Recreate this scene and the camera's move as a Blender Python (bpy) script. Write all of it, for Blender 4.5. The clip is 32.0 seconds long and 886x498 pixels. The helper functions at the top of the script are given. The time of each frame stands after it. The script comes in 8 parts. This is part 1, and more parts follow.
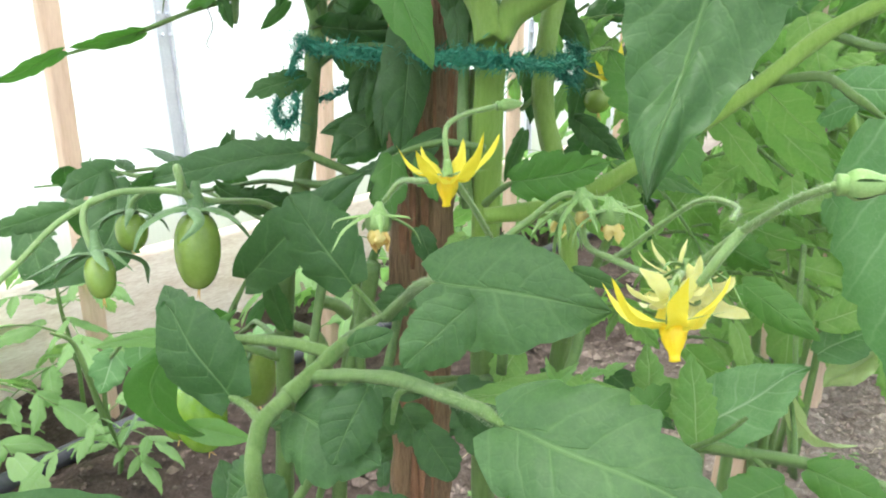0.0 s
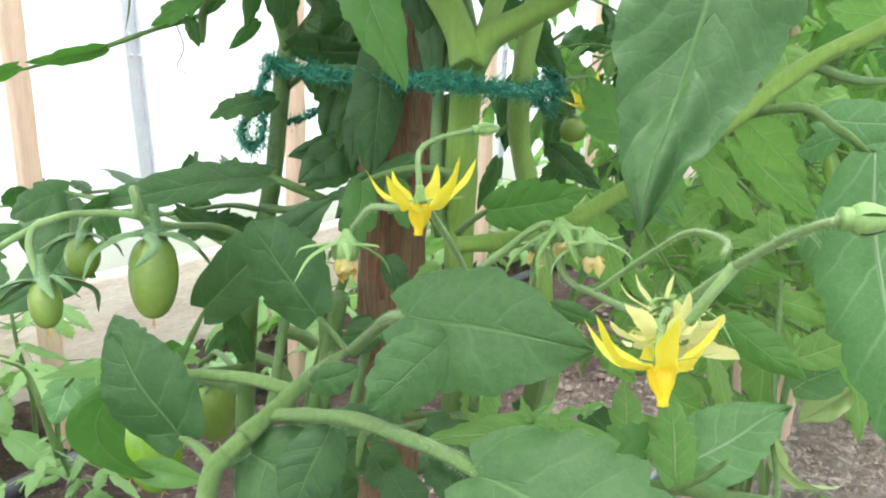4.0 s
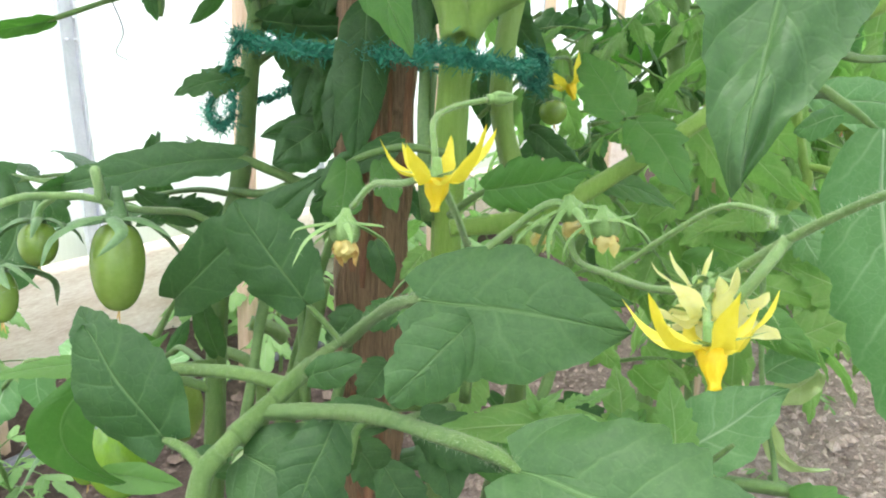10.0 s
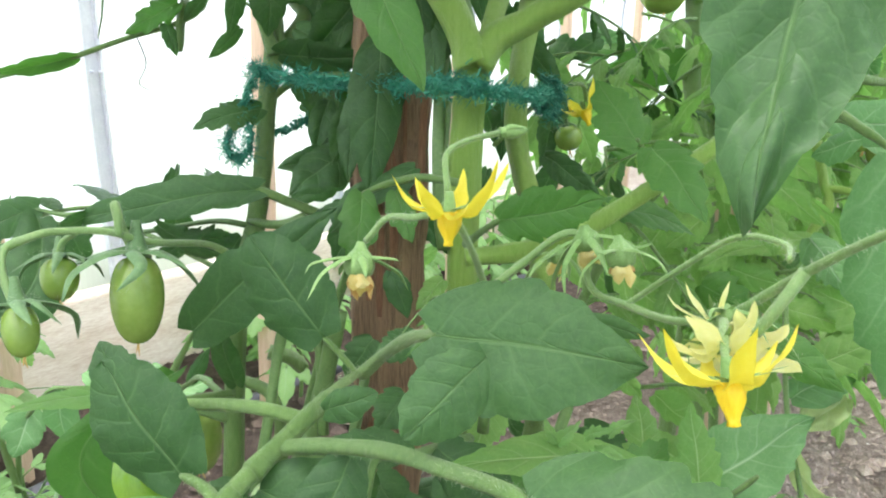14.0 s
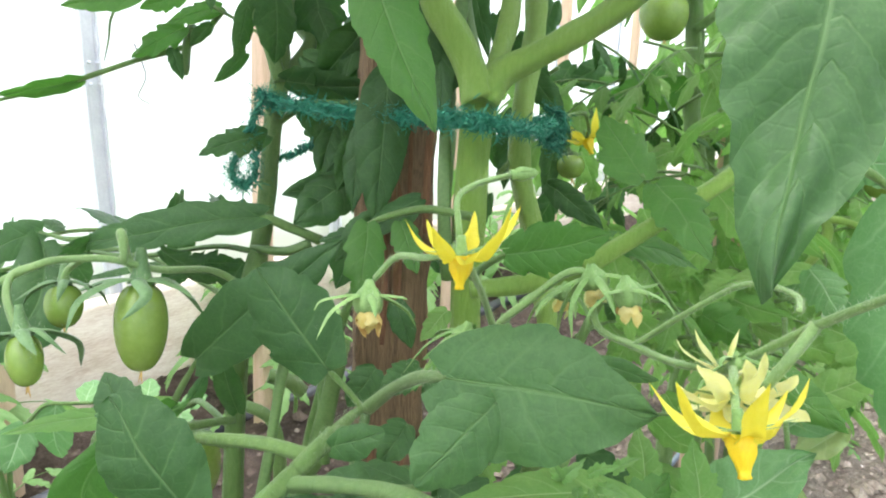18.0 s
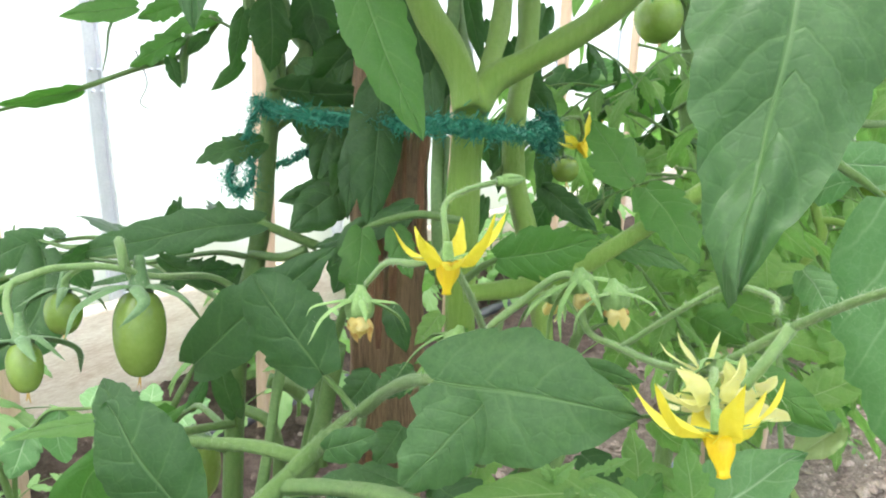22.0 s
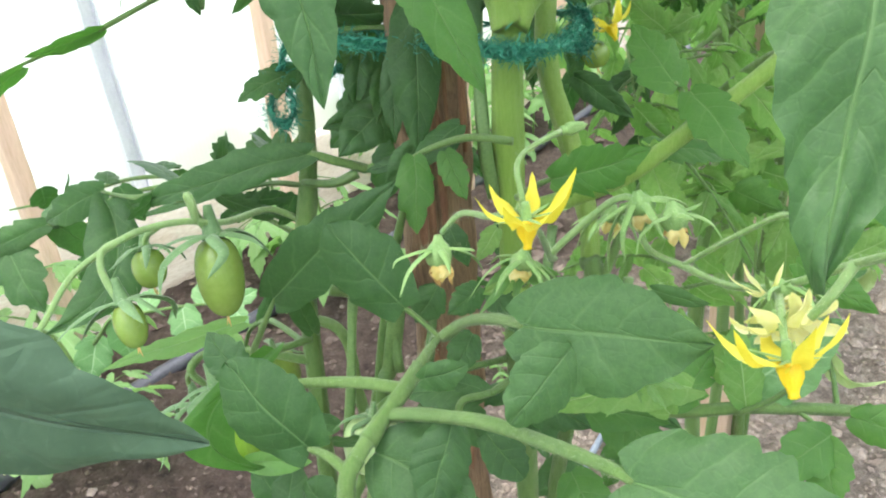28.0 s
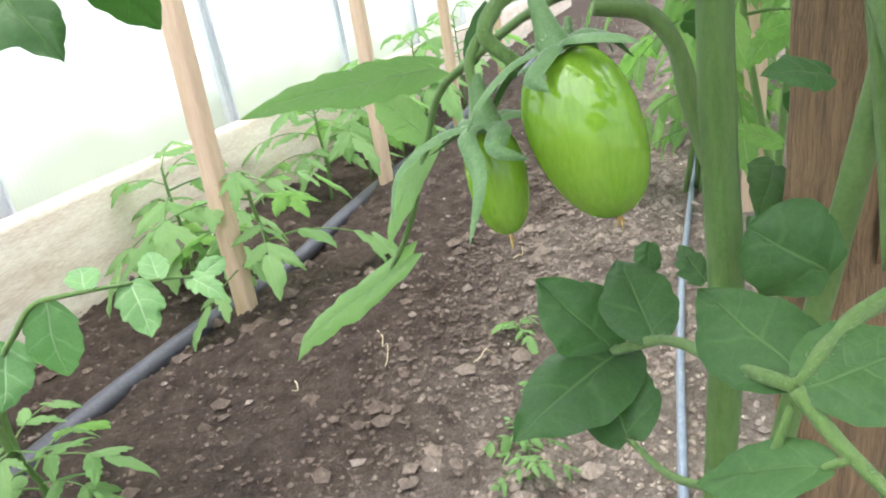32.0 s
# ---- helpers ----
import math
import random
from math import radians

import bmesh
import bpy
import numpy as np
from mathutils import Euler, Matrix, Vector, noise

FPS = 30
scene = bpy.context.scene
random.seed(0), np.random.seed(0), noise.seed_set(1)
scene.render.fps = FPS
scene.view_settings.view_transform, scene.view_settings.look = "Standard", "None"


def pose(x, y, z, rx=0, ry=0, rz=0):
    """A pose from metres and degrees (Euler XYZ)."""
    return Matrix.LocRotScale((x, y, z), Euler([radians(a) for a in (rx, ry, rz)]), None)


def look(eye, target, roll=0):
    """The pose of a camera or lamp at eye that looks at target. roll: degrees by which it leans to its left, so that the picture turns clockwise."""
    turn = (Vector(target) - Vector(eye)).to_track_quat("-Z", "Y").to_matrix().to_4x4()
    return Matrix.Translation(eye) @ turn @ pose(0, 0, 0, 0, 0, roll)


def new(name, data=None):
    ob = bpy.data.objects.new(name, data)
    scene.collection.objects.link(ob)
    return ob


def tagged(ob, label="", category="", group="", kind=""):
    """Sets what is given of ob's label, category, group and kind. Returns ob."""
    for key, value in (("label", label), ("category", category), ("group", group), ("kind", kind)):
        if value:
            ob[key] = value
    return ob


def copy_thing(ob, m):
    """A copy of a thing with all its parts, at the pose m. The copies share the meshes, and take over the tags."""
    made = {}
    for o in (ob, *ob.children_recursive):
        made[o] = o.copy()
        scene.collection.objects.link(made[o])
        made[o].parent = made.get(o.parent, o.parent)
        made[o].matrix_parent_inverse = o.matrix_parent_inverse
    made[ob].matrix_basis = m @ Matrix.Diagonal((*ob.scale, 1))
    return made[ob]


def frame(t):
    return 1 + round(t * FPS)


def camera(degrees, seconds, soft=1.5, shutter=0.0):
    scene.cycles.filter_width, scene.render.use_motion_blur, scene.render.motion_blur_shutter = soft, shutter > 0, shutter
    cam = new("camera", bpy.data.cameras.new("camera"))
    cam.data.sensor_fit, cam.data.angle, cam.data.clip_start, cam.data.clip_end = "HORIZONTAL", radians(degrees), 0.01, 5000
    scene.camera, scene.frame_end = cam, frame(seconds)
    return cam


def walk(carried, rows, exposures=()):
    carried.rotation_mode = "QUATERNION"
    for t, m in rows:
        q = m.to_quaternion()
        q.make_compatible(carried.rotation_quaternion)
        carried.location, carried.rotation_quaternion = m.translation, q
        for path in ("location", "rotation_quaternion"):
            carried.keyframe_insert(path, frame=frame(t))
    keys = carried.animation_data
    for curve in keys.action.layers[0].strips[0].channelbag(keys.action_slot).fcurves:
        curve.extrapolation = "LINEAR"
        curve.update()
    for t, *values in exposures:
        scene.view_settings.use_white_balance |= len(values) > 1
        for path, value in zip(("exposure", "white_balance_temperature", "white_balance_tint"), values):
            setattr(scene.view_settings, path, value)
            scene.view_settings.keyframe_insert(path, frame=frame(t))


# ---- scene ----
cam = camera(64.1, 32.0, soft=2.0)
PATH = [
    (0, (0.007, 0.01, 0.646), (-0.017, 1.915, 0.037), 0.4),
    (0.5, (0.008, 0.011, 0.643), (-0.014, 1.916, 0.034), 0.9),
    (1, (0.01, 0.015, 0.643), (-0.002, 1.917, 0.023), 0.7),
    (1.5, (0.011, 0.013, 0.642), (0.036, 1.91, 0.007), 0.4),
    (2, (0.013, 0.014, 0.652), (0.083, 1.917, 0.042), 2.2),
    (2.5, (0.013, 0.019, 0.647), (0.102, 1.94, 0.098), 2.3),
    (3, (0.015, 0.021, 0.642), (0.097, 1.944, 0.1), 1.1),
    (3.5, (0.008, 0.025, 0.643), (0.081, 1.949, 0.102), 1.7),
    (5.5, (0.005, 0.017, 0.642), (0.012, 1.954, 0.141), 1.1),
    (6, (0.0, 0.026, 0.639), (-0.007, 1.96, 0.13), 1.4),
    (6.5, (0.005, 0.027, 0.639), (0.004, 1.959, 0.122), 1.5),
    (7, (0.007, 0.026, 0.637), (0.018, 1.957, 0.114), 1.7),
    (7.5, (0.003, 0.032, 0.636), (0.035, 1.958, 0.099), 1.7),
    (8, (0.002, 0.034, 0.631), (0.082, 1.952, 0.07), 2.7),
    (8.5, (0.002, 0.039, 0.626), (0.145, 1.954, 0.068), 1.8),
    (9, (-0.005, 0.037, 0.634), (0.196, 1.951, 0.09), 2.8),
    (9.5, (-0.008, 0.038, 0.635), (0.208, 1.951, 0.095), 2.8),
    (10, (-0.012, 0.039, 0.634), (0.201, 1.952, 0.089), 2.6),
    (10.5, (-0.012, 0.041, 0.636), (0.193, 1.958, 0.104), 2.1),
    (11, (-0.011, 0.043, 0.634), (0.182, 1.962, 0.102), 1.6),
    (11.5, (-0.013, 0.043, 0.636), (0.168, 1.961, 0.098), 1.6),
    (12, (-0.01, 0.043, 0.637), (0.159, 1.964, 0.106), 2.0),
    (12.5, (-0.012, 0.043, 0.636), (0.154, 1.969, 0.124), 1.6),
    (13, (-0.013, 0.043, 0.637), (0.152, 1.972, 0.136), 1.3),
    (13.5, (-0.011, 0.041, 0.637), (0.144, 1.974, 0.148), 1.3),
    (15.5, (-0.01, 0.039, 0.638), (0.166, 1.971, 0.153), 2.1),
    (16, (-0.01, 0.042, 0.637), (0.175, 1.973, 0.152), 1.5),
    (16.5, (-0.013, 0.044, 0.641), (0.179, 1.977, 0.165), 2.0),
    (17, (-0.011, 0.041, 0.641), (0.181, 1.976, 0.172), 2.1),
    (17.5, (-0.013, 0.039, 0.645), (0.171, 1.976, 0.184), 2.1),
    (18, (-0.015, 0.041, 0.645), (0.157, 1.981, 0.193), 2.3),
    (18.5, (-0.015, 0.043, 0.644), (0.149, 1.985, 0.194), 2.6),
    (19, (-0.016, 0.043, 0.644), (0.15, 1.986, 0.2), 2.7),
    (19.5, (-0.017, 0.041, 0.645), (0.154, 1.985, 0.204), 2.6),
    (20, (-0.015, 0.04, 0.646), (0.156, 1.984, 0.21), 2.4),
    (20.5, (-0.014, 0.04, 0.644), (0.163, 1.984, 0.21), 2.4),
    (21, (-0.015, 0.041, 0.643), (0.152, 1.984, 0.198), 2.4),
    (21.5, (-0.014, 0.041, 0.643), (0.15, 1.982, 0.191), 1.9),
    (22, (-0.011, 0.037, 0.647), (0.151, 1.98, 0.201), 1.7),
    (22.5, (-0.01, 0.033, 0.65), (0.154, 1.979, 0.217), 1.9),
    (23, (-0.005, 0.029, 0.652), (0.151, 1.977, 0.226), 1.2),
    (23.5, (-0.007, 0.014, 0.667), (0.15, 1.943, 0.163), 1.4),
    (24, (-0.002, 0.002, 0.679), (0.132, 1.897, 0.054), 0.5),
    (24.5, (0.0, -0.002, 0.681), (0.149, 1.87, -0.008), -1.0),
    (25, (-0.001, 0.007, 0.677), (0.122, 1.881, -0.009), -2.7),
    (25.5, (-0.005, 0.006, 0.682), (0.019, 1.883, -0.008), -1.3),
    (27.5, (-0.034, 0.03, 0.679), (0.132, 1.855, -0.122), -1.8),
    (28, (-0.03, 0.034, 0.682), (0.077, 1.843, -0.164), -5.0),
    (28.5, (-0.04, 0.03, 0.679), (0.019, 1.84, -0.171), -3.9),
    (29, (-0.034, 0.043, 0.661), (0.047, 1.877, -0.132), -2.8),
    (29.5, (-0.069, 0.051, 0.621), (0.033, 1.897, -0.143), -1.9),
    (29.6, (-0.076, 0.058, 0.615), (-0.016, 1.906, -0.147), -4.0),
    (30, (-0.122, 0.084, 0.606), (0.039, 1.922, -0.167), -3.6),
    (30.5, (-0.168, 0.116, 0.57), (0.149, 1.948, -0.168), -1.3),
    (31, (-0.195, 0.128, 0.539), (0.195, 1.955, -0.176), -2.4),
    (31.5, (-0.225, 0.148, 0.509), (0.268, 1.961, -0.178), -4.4),
    (32, (-0.236, 0.201, 0.48), (0.327, 1.973, -0.257), -8.6),
]
EXPOSURES = [(0.0, 1.88), (23.0, 1.88), (24.2, 1.97), (25.5, 1.91), (28.0, 2.02), (28.8, 2.18), (30.2, 2.12), (31.0, 1.95), (31.5, 1.87), (32.0, 1.87)]
walk(cam, [(t, look(eye, target, roll)) for t, eye, target, roll in PATH], EXPOSURES)

# ---------------------------------------------------------------- light
world = bpy.data.worlds.new("overcast_sky")
scene.world = world
world.use_nodes = True
wn = world.node_tree
sky = wn.nodes.new("ShaderNodeTexSky")
sky.sky_type, sky.sun_disc = "NISHITA", False
sky.sun_elevation, sky.sun_rotation = radians(82), radians(-74)
sky.dust_density = 3.0
sky.ozone_density = 0.6
wn.nodes["Background"].inputs["Strength"].default_value = 0.13
wn.links.new(sky.outputs[0], wn.nodes["Background"].inputs["Color"])
sun = new("sun", bpy.data.lights.new("sun", "SUN"))
sun.data.energy, sun.data.angle, sun.data.color = 3.2, radians(14), (1.0, 0.96, 0.9)
sun.matrix_world = look((-0.75, 0.62, 6.0), (0, 0.4, 0.4))

# ---------------------------------------------------------------- materials
def material(name):
    m = bpy.data.materials.new(name)
    m.use_nodes = True
    return m, m.node_tree.nodes, m.node_tree.links, m.node_tree.nodes["Principled BSDF"]


def math_node(nodes, links, op, a, b=None, clamp=False):
    n = nodes.new("ShaderNodeMath")
    n.operation, n.use_clamp = op, clamp
    for slot, v in enumerate((a, b)):
        if v is None:
            continue
        if isinstance(v, (int, float)):
            n.inputs[slot].default_value = v
        else:
            links.new(v, n.inputs[slot])
    return n.outputs[0]


def mix_col(nodes, links, fac, a, b):
    n = nodes.new("ShaderNodeMix")
    n.data_type = "RGBA"
    for slot, v in ((0, fac), (6, a), (7, b)):
        if isinstance(v, (int, float)):
            n.inputs[slot].default_value = v
        elif isinstance(v, tuple):
            n.inputs[slot].default_value = (*v, 1)
        else:
            links.new(v, n.inputs[slot])
    return n.outputs[2]


def noise_fac(nodes, links, scale, detail=4.0, rough=0.6, lo=0.3, hi=0.7, vector=None):
    t = nodes.new("ShaderNodeTexNoise")
    t.inputs["Scale"].default_value, t.inputs["Detail"].default_value, t.inputs["Roughness"].default_value = scale, detail, rough
    links.new(vector if vector else nodes.new("ShaderNodeTexCoord").outputs["Object"], t.inputs["Vector"])
    r = nodes.new("ShaderNodeMapRange")
    r.inputs[1].default_value, r.inputs[2].default_value = lo, hi
    links.new(t.outputs[0], r.inputs[0])
    return r.outputs[0]


def relief(nodes, links, height, strength, distance, bsdf):
    b = nodes.new("ShaderNodeBump")
    b.inputs["Strength"].default_value, b.inputs["Distance"].default_value = strength, distance
    links.new(height, b.inputs["Height"])
    links.new(b.outputs[0], bsdf.inputs["Normal"])
    return b.outputs[0]


def leaf_material(name, dark, light, vein, glow, through_share, rough=0.55, ribs=0.68):
    """A blade: mottled green, paler veins from the blade's own length and breadth, light passing through."""
    m, nodes, links, bsdf = material(name)
    uv = nodes.new("ShaderNodeUVMap")
    sep = nodes.new("ShaderNodeSeparateXYZ")
    links.new(uv.outputs[0], sep.inputs[0])
    across = math_node(nodes, links, "ABSOLUTE", math_node(nodes, links, "MULTIPLY_ADD", sep.outputs[0], 2.0))
    across.node.inputs[0].links[0].from_node.inputs[2].default_value = -1.0
    wob = noise_fac(nodes, links, 90.0, 3.0, lo=0.2, hi=0.8)
    saw = math_node(nodes, links, "FRACT", math_node(nodes, links, "ADD", math_node(nodes, links, "MULTIPLY", sep.outputs[1], 8.0), math_node(nodes, links, "MULTIPLY_ADD", wob, 0.22)))
    saw.node.inputs[0].links[0].from_node.inputs[1].links[0].from_node.inputs[2].default_value = 0.39
    ridge = math_node(nodes, links, "ABSOLUTE", math_node(nodes, links, "SUBTRACT", saw, 0.5))
    side = math_node(nodes, links, "SUBTRACT", 1.0, math_node(nodes, links, "MULTIPLY", ridge, 13.0), True)
    mid = math_node(nodes, links, "SUBTRACT", 1.0, math_node(nodes, links, "MULTIPLY", across, 20.0), True)
    fine = nodes.new("ShaderNodeTexVoronoi")
    fine.feature = "DISTANCE_TO_EDGE"
    fine.inputs["Scale"].default_value = 260.0
    links.new(nodes.new("ShaderNodeTexCoord").outputs["Object"], fine.inputs["Vector"])
    net = math_node(nodes, links, "SUBTRACT", 1.0, math_node(nodes, links, "MULTIPLY", fine.outputs["Distance"], 9.0), True)
    fade = math_node(nodes, links, "SUBTRACT", 1.0, math_node(nodes, links, "MULTIPLY", across, 0.75), True)
    veins = math_node(nodes, links, "MAXIMUM", mid, math_node(nodes, links, "MULTIPLY", math_node(nodes, links, "MULTIPLY", side, 0.5), fade))
    veins = math_node(nodes, links, "MAXIMUM", veins, math_node(nodes, links, "MULTIPLY", net, 0.09))
    rand = nodes.new("ShaderNodeObjectInfo").outputs["Random"]
    tone = math_node(nodes, links, "ADD", math_node(nodes, links, "MULTIPLY", rand, 0.62), math_node(nodes, links, "MULTIPLY", noise_fac(nodes, links, 42.0, 6.0, 0.75, 0.34, 0.66), 0.38))
    base = mix_col(nodes, links, tone, dark, light)
    base = mix_col(nodes, links, math_node(nodes, links, "MULTIPLY", noise_fac(nodes, links, 420.0, 3.0, 0.7, 0.38, 0.62), 0.34), base, dark)
    down = noise_fac(nodes, links, 1500.0, 2.0, 0.6, 0.58, 0.72)
    base = mix_col(nodes, links, math_node(nodes, links, "MULTIPLY", down, 0.22), base, vein)
    col = mix_col(nodes, links, math_node(nodes, links, "MULTIPLY", veins, ribs), base, vein)
    links.new(col, bsdf.inputs["Base Color"])
    bsdf.inputs["Roughness"].default_value = rough
    bsdf.inputs["Specular IOR Level"].default_value = 0.24
    bsdf.inputs["Sheen Weight"].default_value = 0.03
    bsdf.inputs["Sheen Roughness"].default_value = 0.4
    quilt = math_node(nodes, links, "SUBTRACT", math_node(nodes, links, "MULTIPLY", noise_fac(nodes, links, 120.0, 2.0), 0.16), math_node(nodes, links, "MULTIPLY", veins, 0.32))
    quilt = math_node(nodes, links, "ADD", quilt, math_node(nodes, links, "MULTIPLY", math_node(nodes, links, "MULTIPLY", ridge, fade), 0.34))
    quilt = math_node(nodes, links, "SUBTRACT", quilt, math_node(nodes, links, "MULTIPLY", net, 0.02))
    nrm = relief(nodes, links, quilt, 0.8, 0.0013, bsdf)
    tr = nodes.new("ShaderNodeBsdfTranslucent")
    links.new(mix_col(nodes, links, math_node(nodes, links, "MULTIPLY", veins, 0.4), glow, vein), tr.inputs["Color"])
    links.new(nrm, tr.inputs["Normal"])
    mx = nodes.new("ShaderNodeMixShader")
    mx.inputs[0].default_value = through_share
    links.new(bsdf.outputs[0], mx.inputs[1])
    links.new(tr.outputs[0], mx.inputs[2])
    links.new(mx.outputs[0], nodes["Material Output"].inputs["Surface"])
    return m


def plain(name, a, b, scale, rough=0.6, bump=0.2, depth=0.001, stretch=None, metal=0.0, fine=None, soft=0.0, spec=0.5, sheen=0.0):
    """Two tones mixed by noise at two scales, with fine relief."""
    m, nodes, links, bsdf = material(name)
    vec = nodes.new("ShaderNodeTexCoord").outputs["Object"]
    if stretch:
        mp = nodes.new("ShaderNodeMapping")
        mp.inputs["Scale"].default_value = stretch
        links.new(vec, mp.inputs["Vector"])
        vec = mp.outputs[0]
    f1 = noise_fac(nodes, links, scale, 5.0, vector=vec)
    f2 = noise_fac(nodes, links, fine or scale * 7, 3.0, lo=0.35, hi=0.65, vector=vec)
    f = math_node(nodes, links, "ADD", math_node(nodes, links, "MULTIPLY", f1, 0.6), math_node(nodes, links, "MULTIPLY", f2, 0.4))
    rand = nodes.new("ShaderNodeObjectInfo").outputs["Random"]
    f = math_node(nodes, links, "ADD", f, math_node(nodes, links, "MULTIPLY", math_node(nodes, links, "SUBTRACT", rand, 0.5), 0.4), True)
    links.new(mix_col(nodes, links, f, a, b), bsdf.inputs["Base Color"])
    bsdf.inputs["Roughness"].default_value = rough
    bsdf.inputs["Metallic"].default_value = metal
    bsdf.inputs["Specular IOR Level"].default_value = spec
    if soft:
        bsdf.inputs["Subsurface Weight"].default_value = soft
        bsdf.inputs["Subsurface Radius"].default_value = (0.6, 1.0, 0.25)
        bsdf.inputs["Subsurface Scale"].default_value = 0.006
    bsdf.inputs["Sheen Weight"].default_value = sheen
    bsdf.inputs["Sheen Roughness"].default_value = 0.35
    relief(nodes, links, f, bump, depth, bsdf)
    return m


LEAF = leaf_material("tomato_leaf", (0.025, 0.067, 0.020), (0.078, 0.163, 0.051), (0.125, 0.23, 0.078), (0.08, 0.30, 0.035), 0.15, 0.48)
LEAF_FRESH = leaf_material("fresh_leaf", (0.048, 0.13, 0.026), (0.100, 0.21, 0.046), (0.16, 0.31, 0.09), (0.12, 0.40, 0.04), 0.25, 0.45)
# Paler copy of the leaf, with the back foliage's brighter light in its colour.
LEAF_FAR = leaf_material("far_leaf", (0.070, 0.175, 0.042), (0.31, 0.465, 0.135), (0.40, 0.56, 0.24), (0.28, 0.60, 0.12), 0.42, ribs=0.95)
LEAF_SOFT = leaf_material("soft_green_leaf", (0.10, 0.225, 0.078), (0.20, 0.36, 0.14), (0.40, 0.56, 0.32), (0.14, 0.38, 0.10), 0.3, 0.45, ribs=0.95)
LEAF_YOUNG = leaf_material("young_leaf", (0.14, 0.28, 0.092), (0.28, 0.43, 0.175), (0.34, 0.50, 0.25), (0.30, 0.58, 0.14), 0.42)
LEAF_DULL = leaf_material("dull_grey_green_leaf", (0.048, 0.090, 0.052), (0.092, 0.155, 0.090), (0.12, 0.195, 0.12), (0.05, 0.14, 0.05), 0.08, 0.6, ribs=0.4)
LEAF_CREAM = leaf_material("pale_yellow_green_leaf", (0.34, 0.46, 0.18), (0.50, 0.62, 0.30), (0.62, 0.72, 0.42), (0.50, 0.66, 0.24), 0.35, ribs=0.9)
LEAF_PALE = leaf_material("pale_leaf_underside", (0.12, 0.25, 0.08), (0.19, 0.34, 0.12), (0.26, 0.42, 0.17), (0.22, 0.50, 0.08), 0.4)
STEM = plain("green_stem", (0.092, 0.188, 0.038), (0.18, 0.295, 0.082), 110.0, 0.5, 0.7, 0.0014, stretch=(4, 4, 0.7), soft=0.08, sheen=0.1)
STEM_MAIN = plain("yellow_green_main_stem", (0.205, 0.36, 0.05), (0.31, 0.47, 0.10), 110.0, 0.5, 0.7, 0.0014, stretch=(5, 5, 0.5), soft=0.1, sheen=0.1)
STEM_YOUNG = plain("pale_hairy_stalk", (0.165, 0.285, 0.08), (0.27, 0.40, 0.15), 140.0, 0.55, 0.5, 0.0008, stretch=(4, 4, 0.7), soft=0.12, sheen=0.25)
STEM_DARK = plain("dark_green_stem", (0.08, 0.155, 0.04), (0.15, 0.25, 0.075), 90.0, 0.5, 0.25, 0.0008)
HAIR = plain("stem_hair", (0.34, 0.44, 0.25), (0.52, 0.60, 0.40), 90.0, 0.6, 0.0)
ANTHER = plain("orange_yellow_anther", (0.84, 0.56, 0.008), (0.9, 0.70, 0.03), 300.0, 0.45, 0.2, 0.0004, stretch=(6, 6, 1), soft=0.1)
WITHERED = plain("withered_petal", (0.55, 0.27, 0.07), (0.82, 0.60, 0.22), 200.0, 0.7, 0.3, 0.0006)
CALYX = plain("grey_green_calyx", (0.075, 0.16, 0.05), (0.15, 0.265, 0.10), 160.0, 0.6, 0.3, 0.0006, sheen=0.2)
SEPAL = plain("green_sepal", (0.14, 0.27, 0.065), (0.26, 0.41, 0.135), 200.0, 0.6, 0.2, 0.0005, sheen=0.15)
FRUIT = plain("green_tomato_skin", (0.175, 0.275, 0.045), (0.24, 0.35, 0.075), 45.0, 0.2, 0.05, 0.0004, soft=0.15)
FRUIT_BRIGHT = plain("bright_green_tomato_skin", (0.14, 0.30, 0.020), (0.22, 0.40, 0.04), 45.0, 0.08, 0.05, 0.0004, stretch=(3, 3, 0.7), soft=0.1, spec=0.8)
FRUIT_PALE = plain("pale_young_tomato_skin", (0.30, 0.44, 0.17), (0.42, 0.56, 0.26), 45.0, 0.3, 0.05, 0.0004, soft=0.15)
STAKE = plain("weathered_stake_wood", (0.07, 0.044, 0.025), (0.42, 0.265, 0.145), 34.0, 0.8, 0.9, 0.003, stretch=(6, 6, 0.35))
BARK = plain("peeling_bark", (0.16, 0.075, 0.04), (0.40, 0.21, 0.11), 60.0, 0.85, 0.6, 0.0012, stretch=(5, 5, 0.5))
WOOD = plain("pale_pine", (0.55, 0.38, 0.25), (0.74, 0.56, 0.41), 14.0, 0.7, 0.4, 0.001, stretch=(6, 6, 0.5))
PLANK = plain("pale_board", (0.58, 0.45, 0.33), (0.92, 0.85, 0.74), 7.0, 0.8, 0.45, 0.0015, stretch=(0.9, 0.9, 5), fine=70.0)
METAL = plain("galvanised_steel", (0.62, 0.64, 0.68), (0.78, 0.8, 0.83), 30.0, 0.45, 0.1, 0.0005, metal=0.25)
TWINE = plain("green_twine", (0.010, 0.105, 0.062), (0.05, 0.33, 0.205), 200.0, 0.6, 0.3, 0.0005)
PIPE = plain("pale_grey_pipe", (0.13, 0.16, 0.20), (0.26, 0.30, 0.35), 30.0, 0.35, 0.1, 0.0005)
HOSE = plain("black_hose", (0.035, 0.036, 0.045), (0.085, 0.085, 0.1), 30.0, 0.45, 0.15, 0.0006)
GRASS = plain("grass", (0.10, 0.15, 0.07), (0.22, 0.27, 0.14), 5.0, 0.9, 0.6, 0.02)
STRAW = plain("dry_straw", (0.42, 0.34, 0.2), (0.62, 0.54, 0.36), 60.0, 0.8, 0.2)
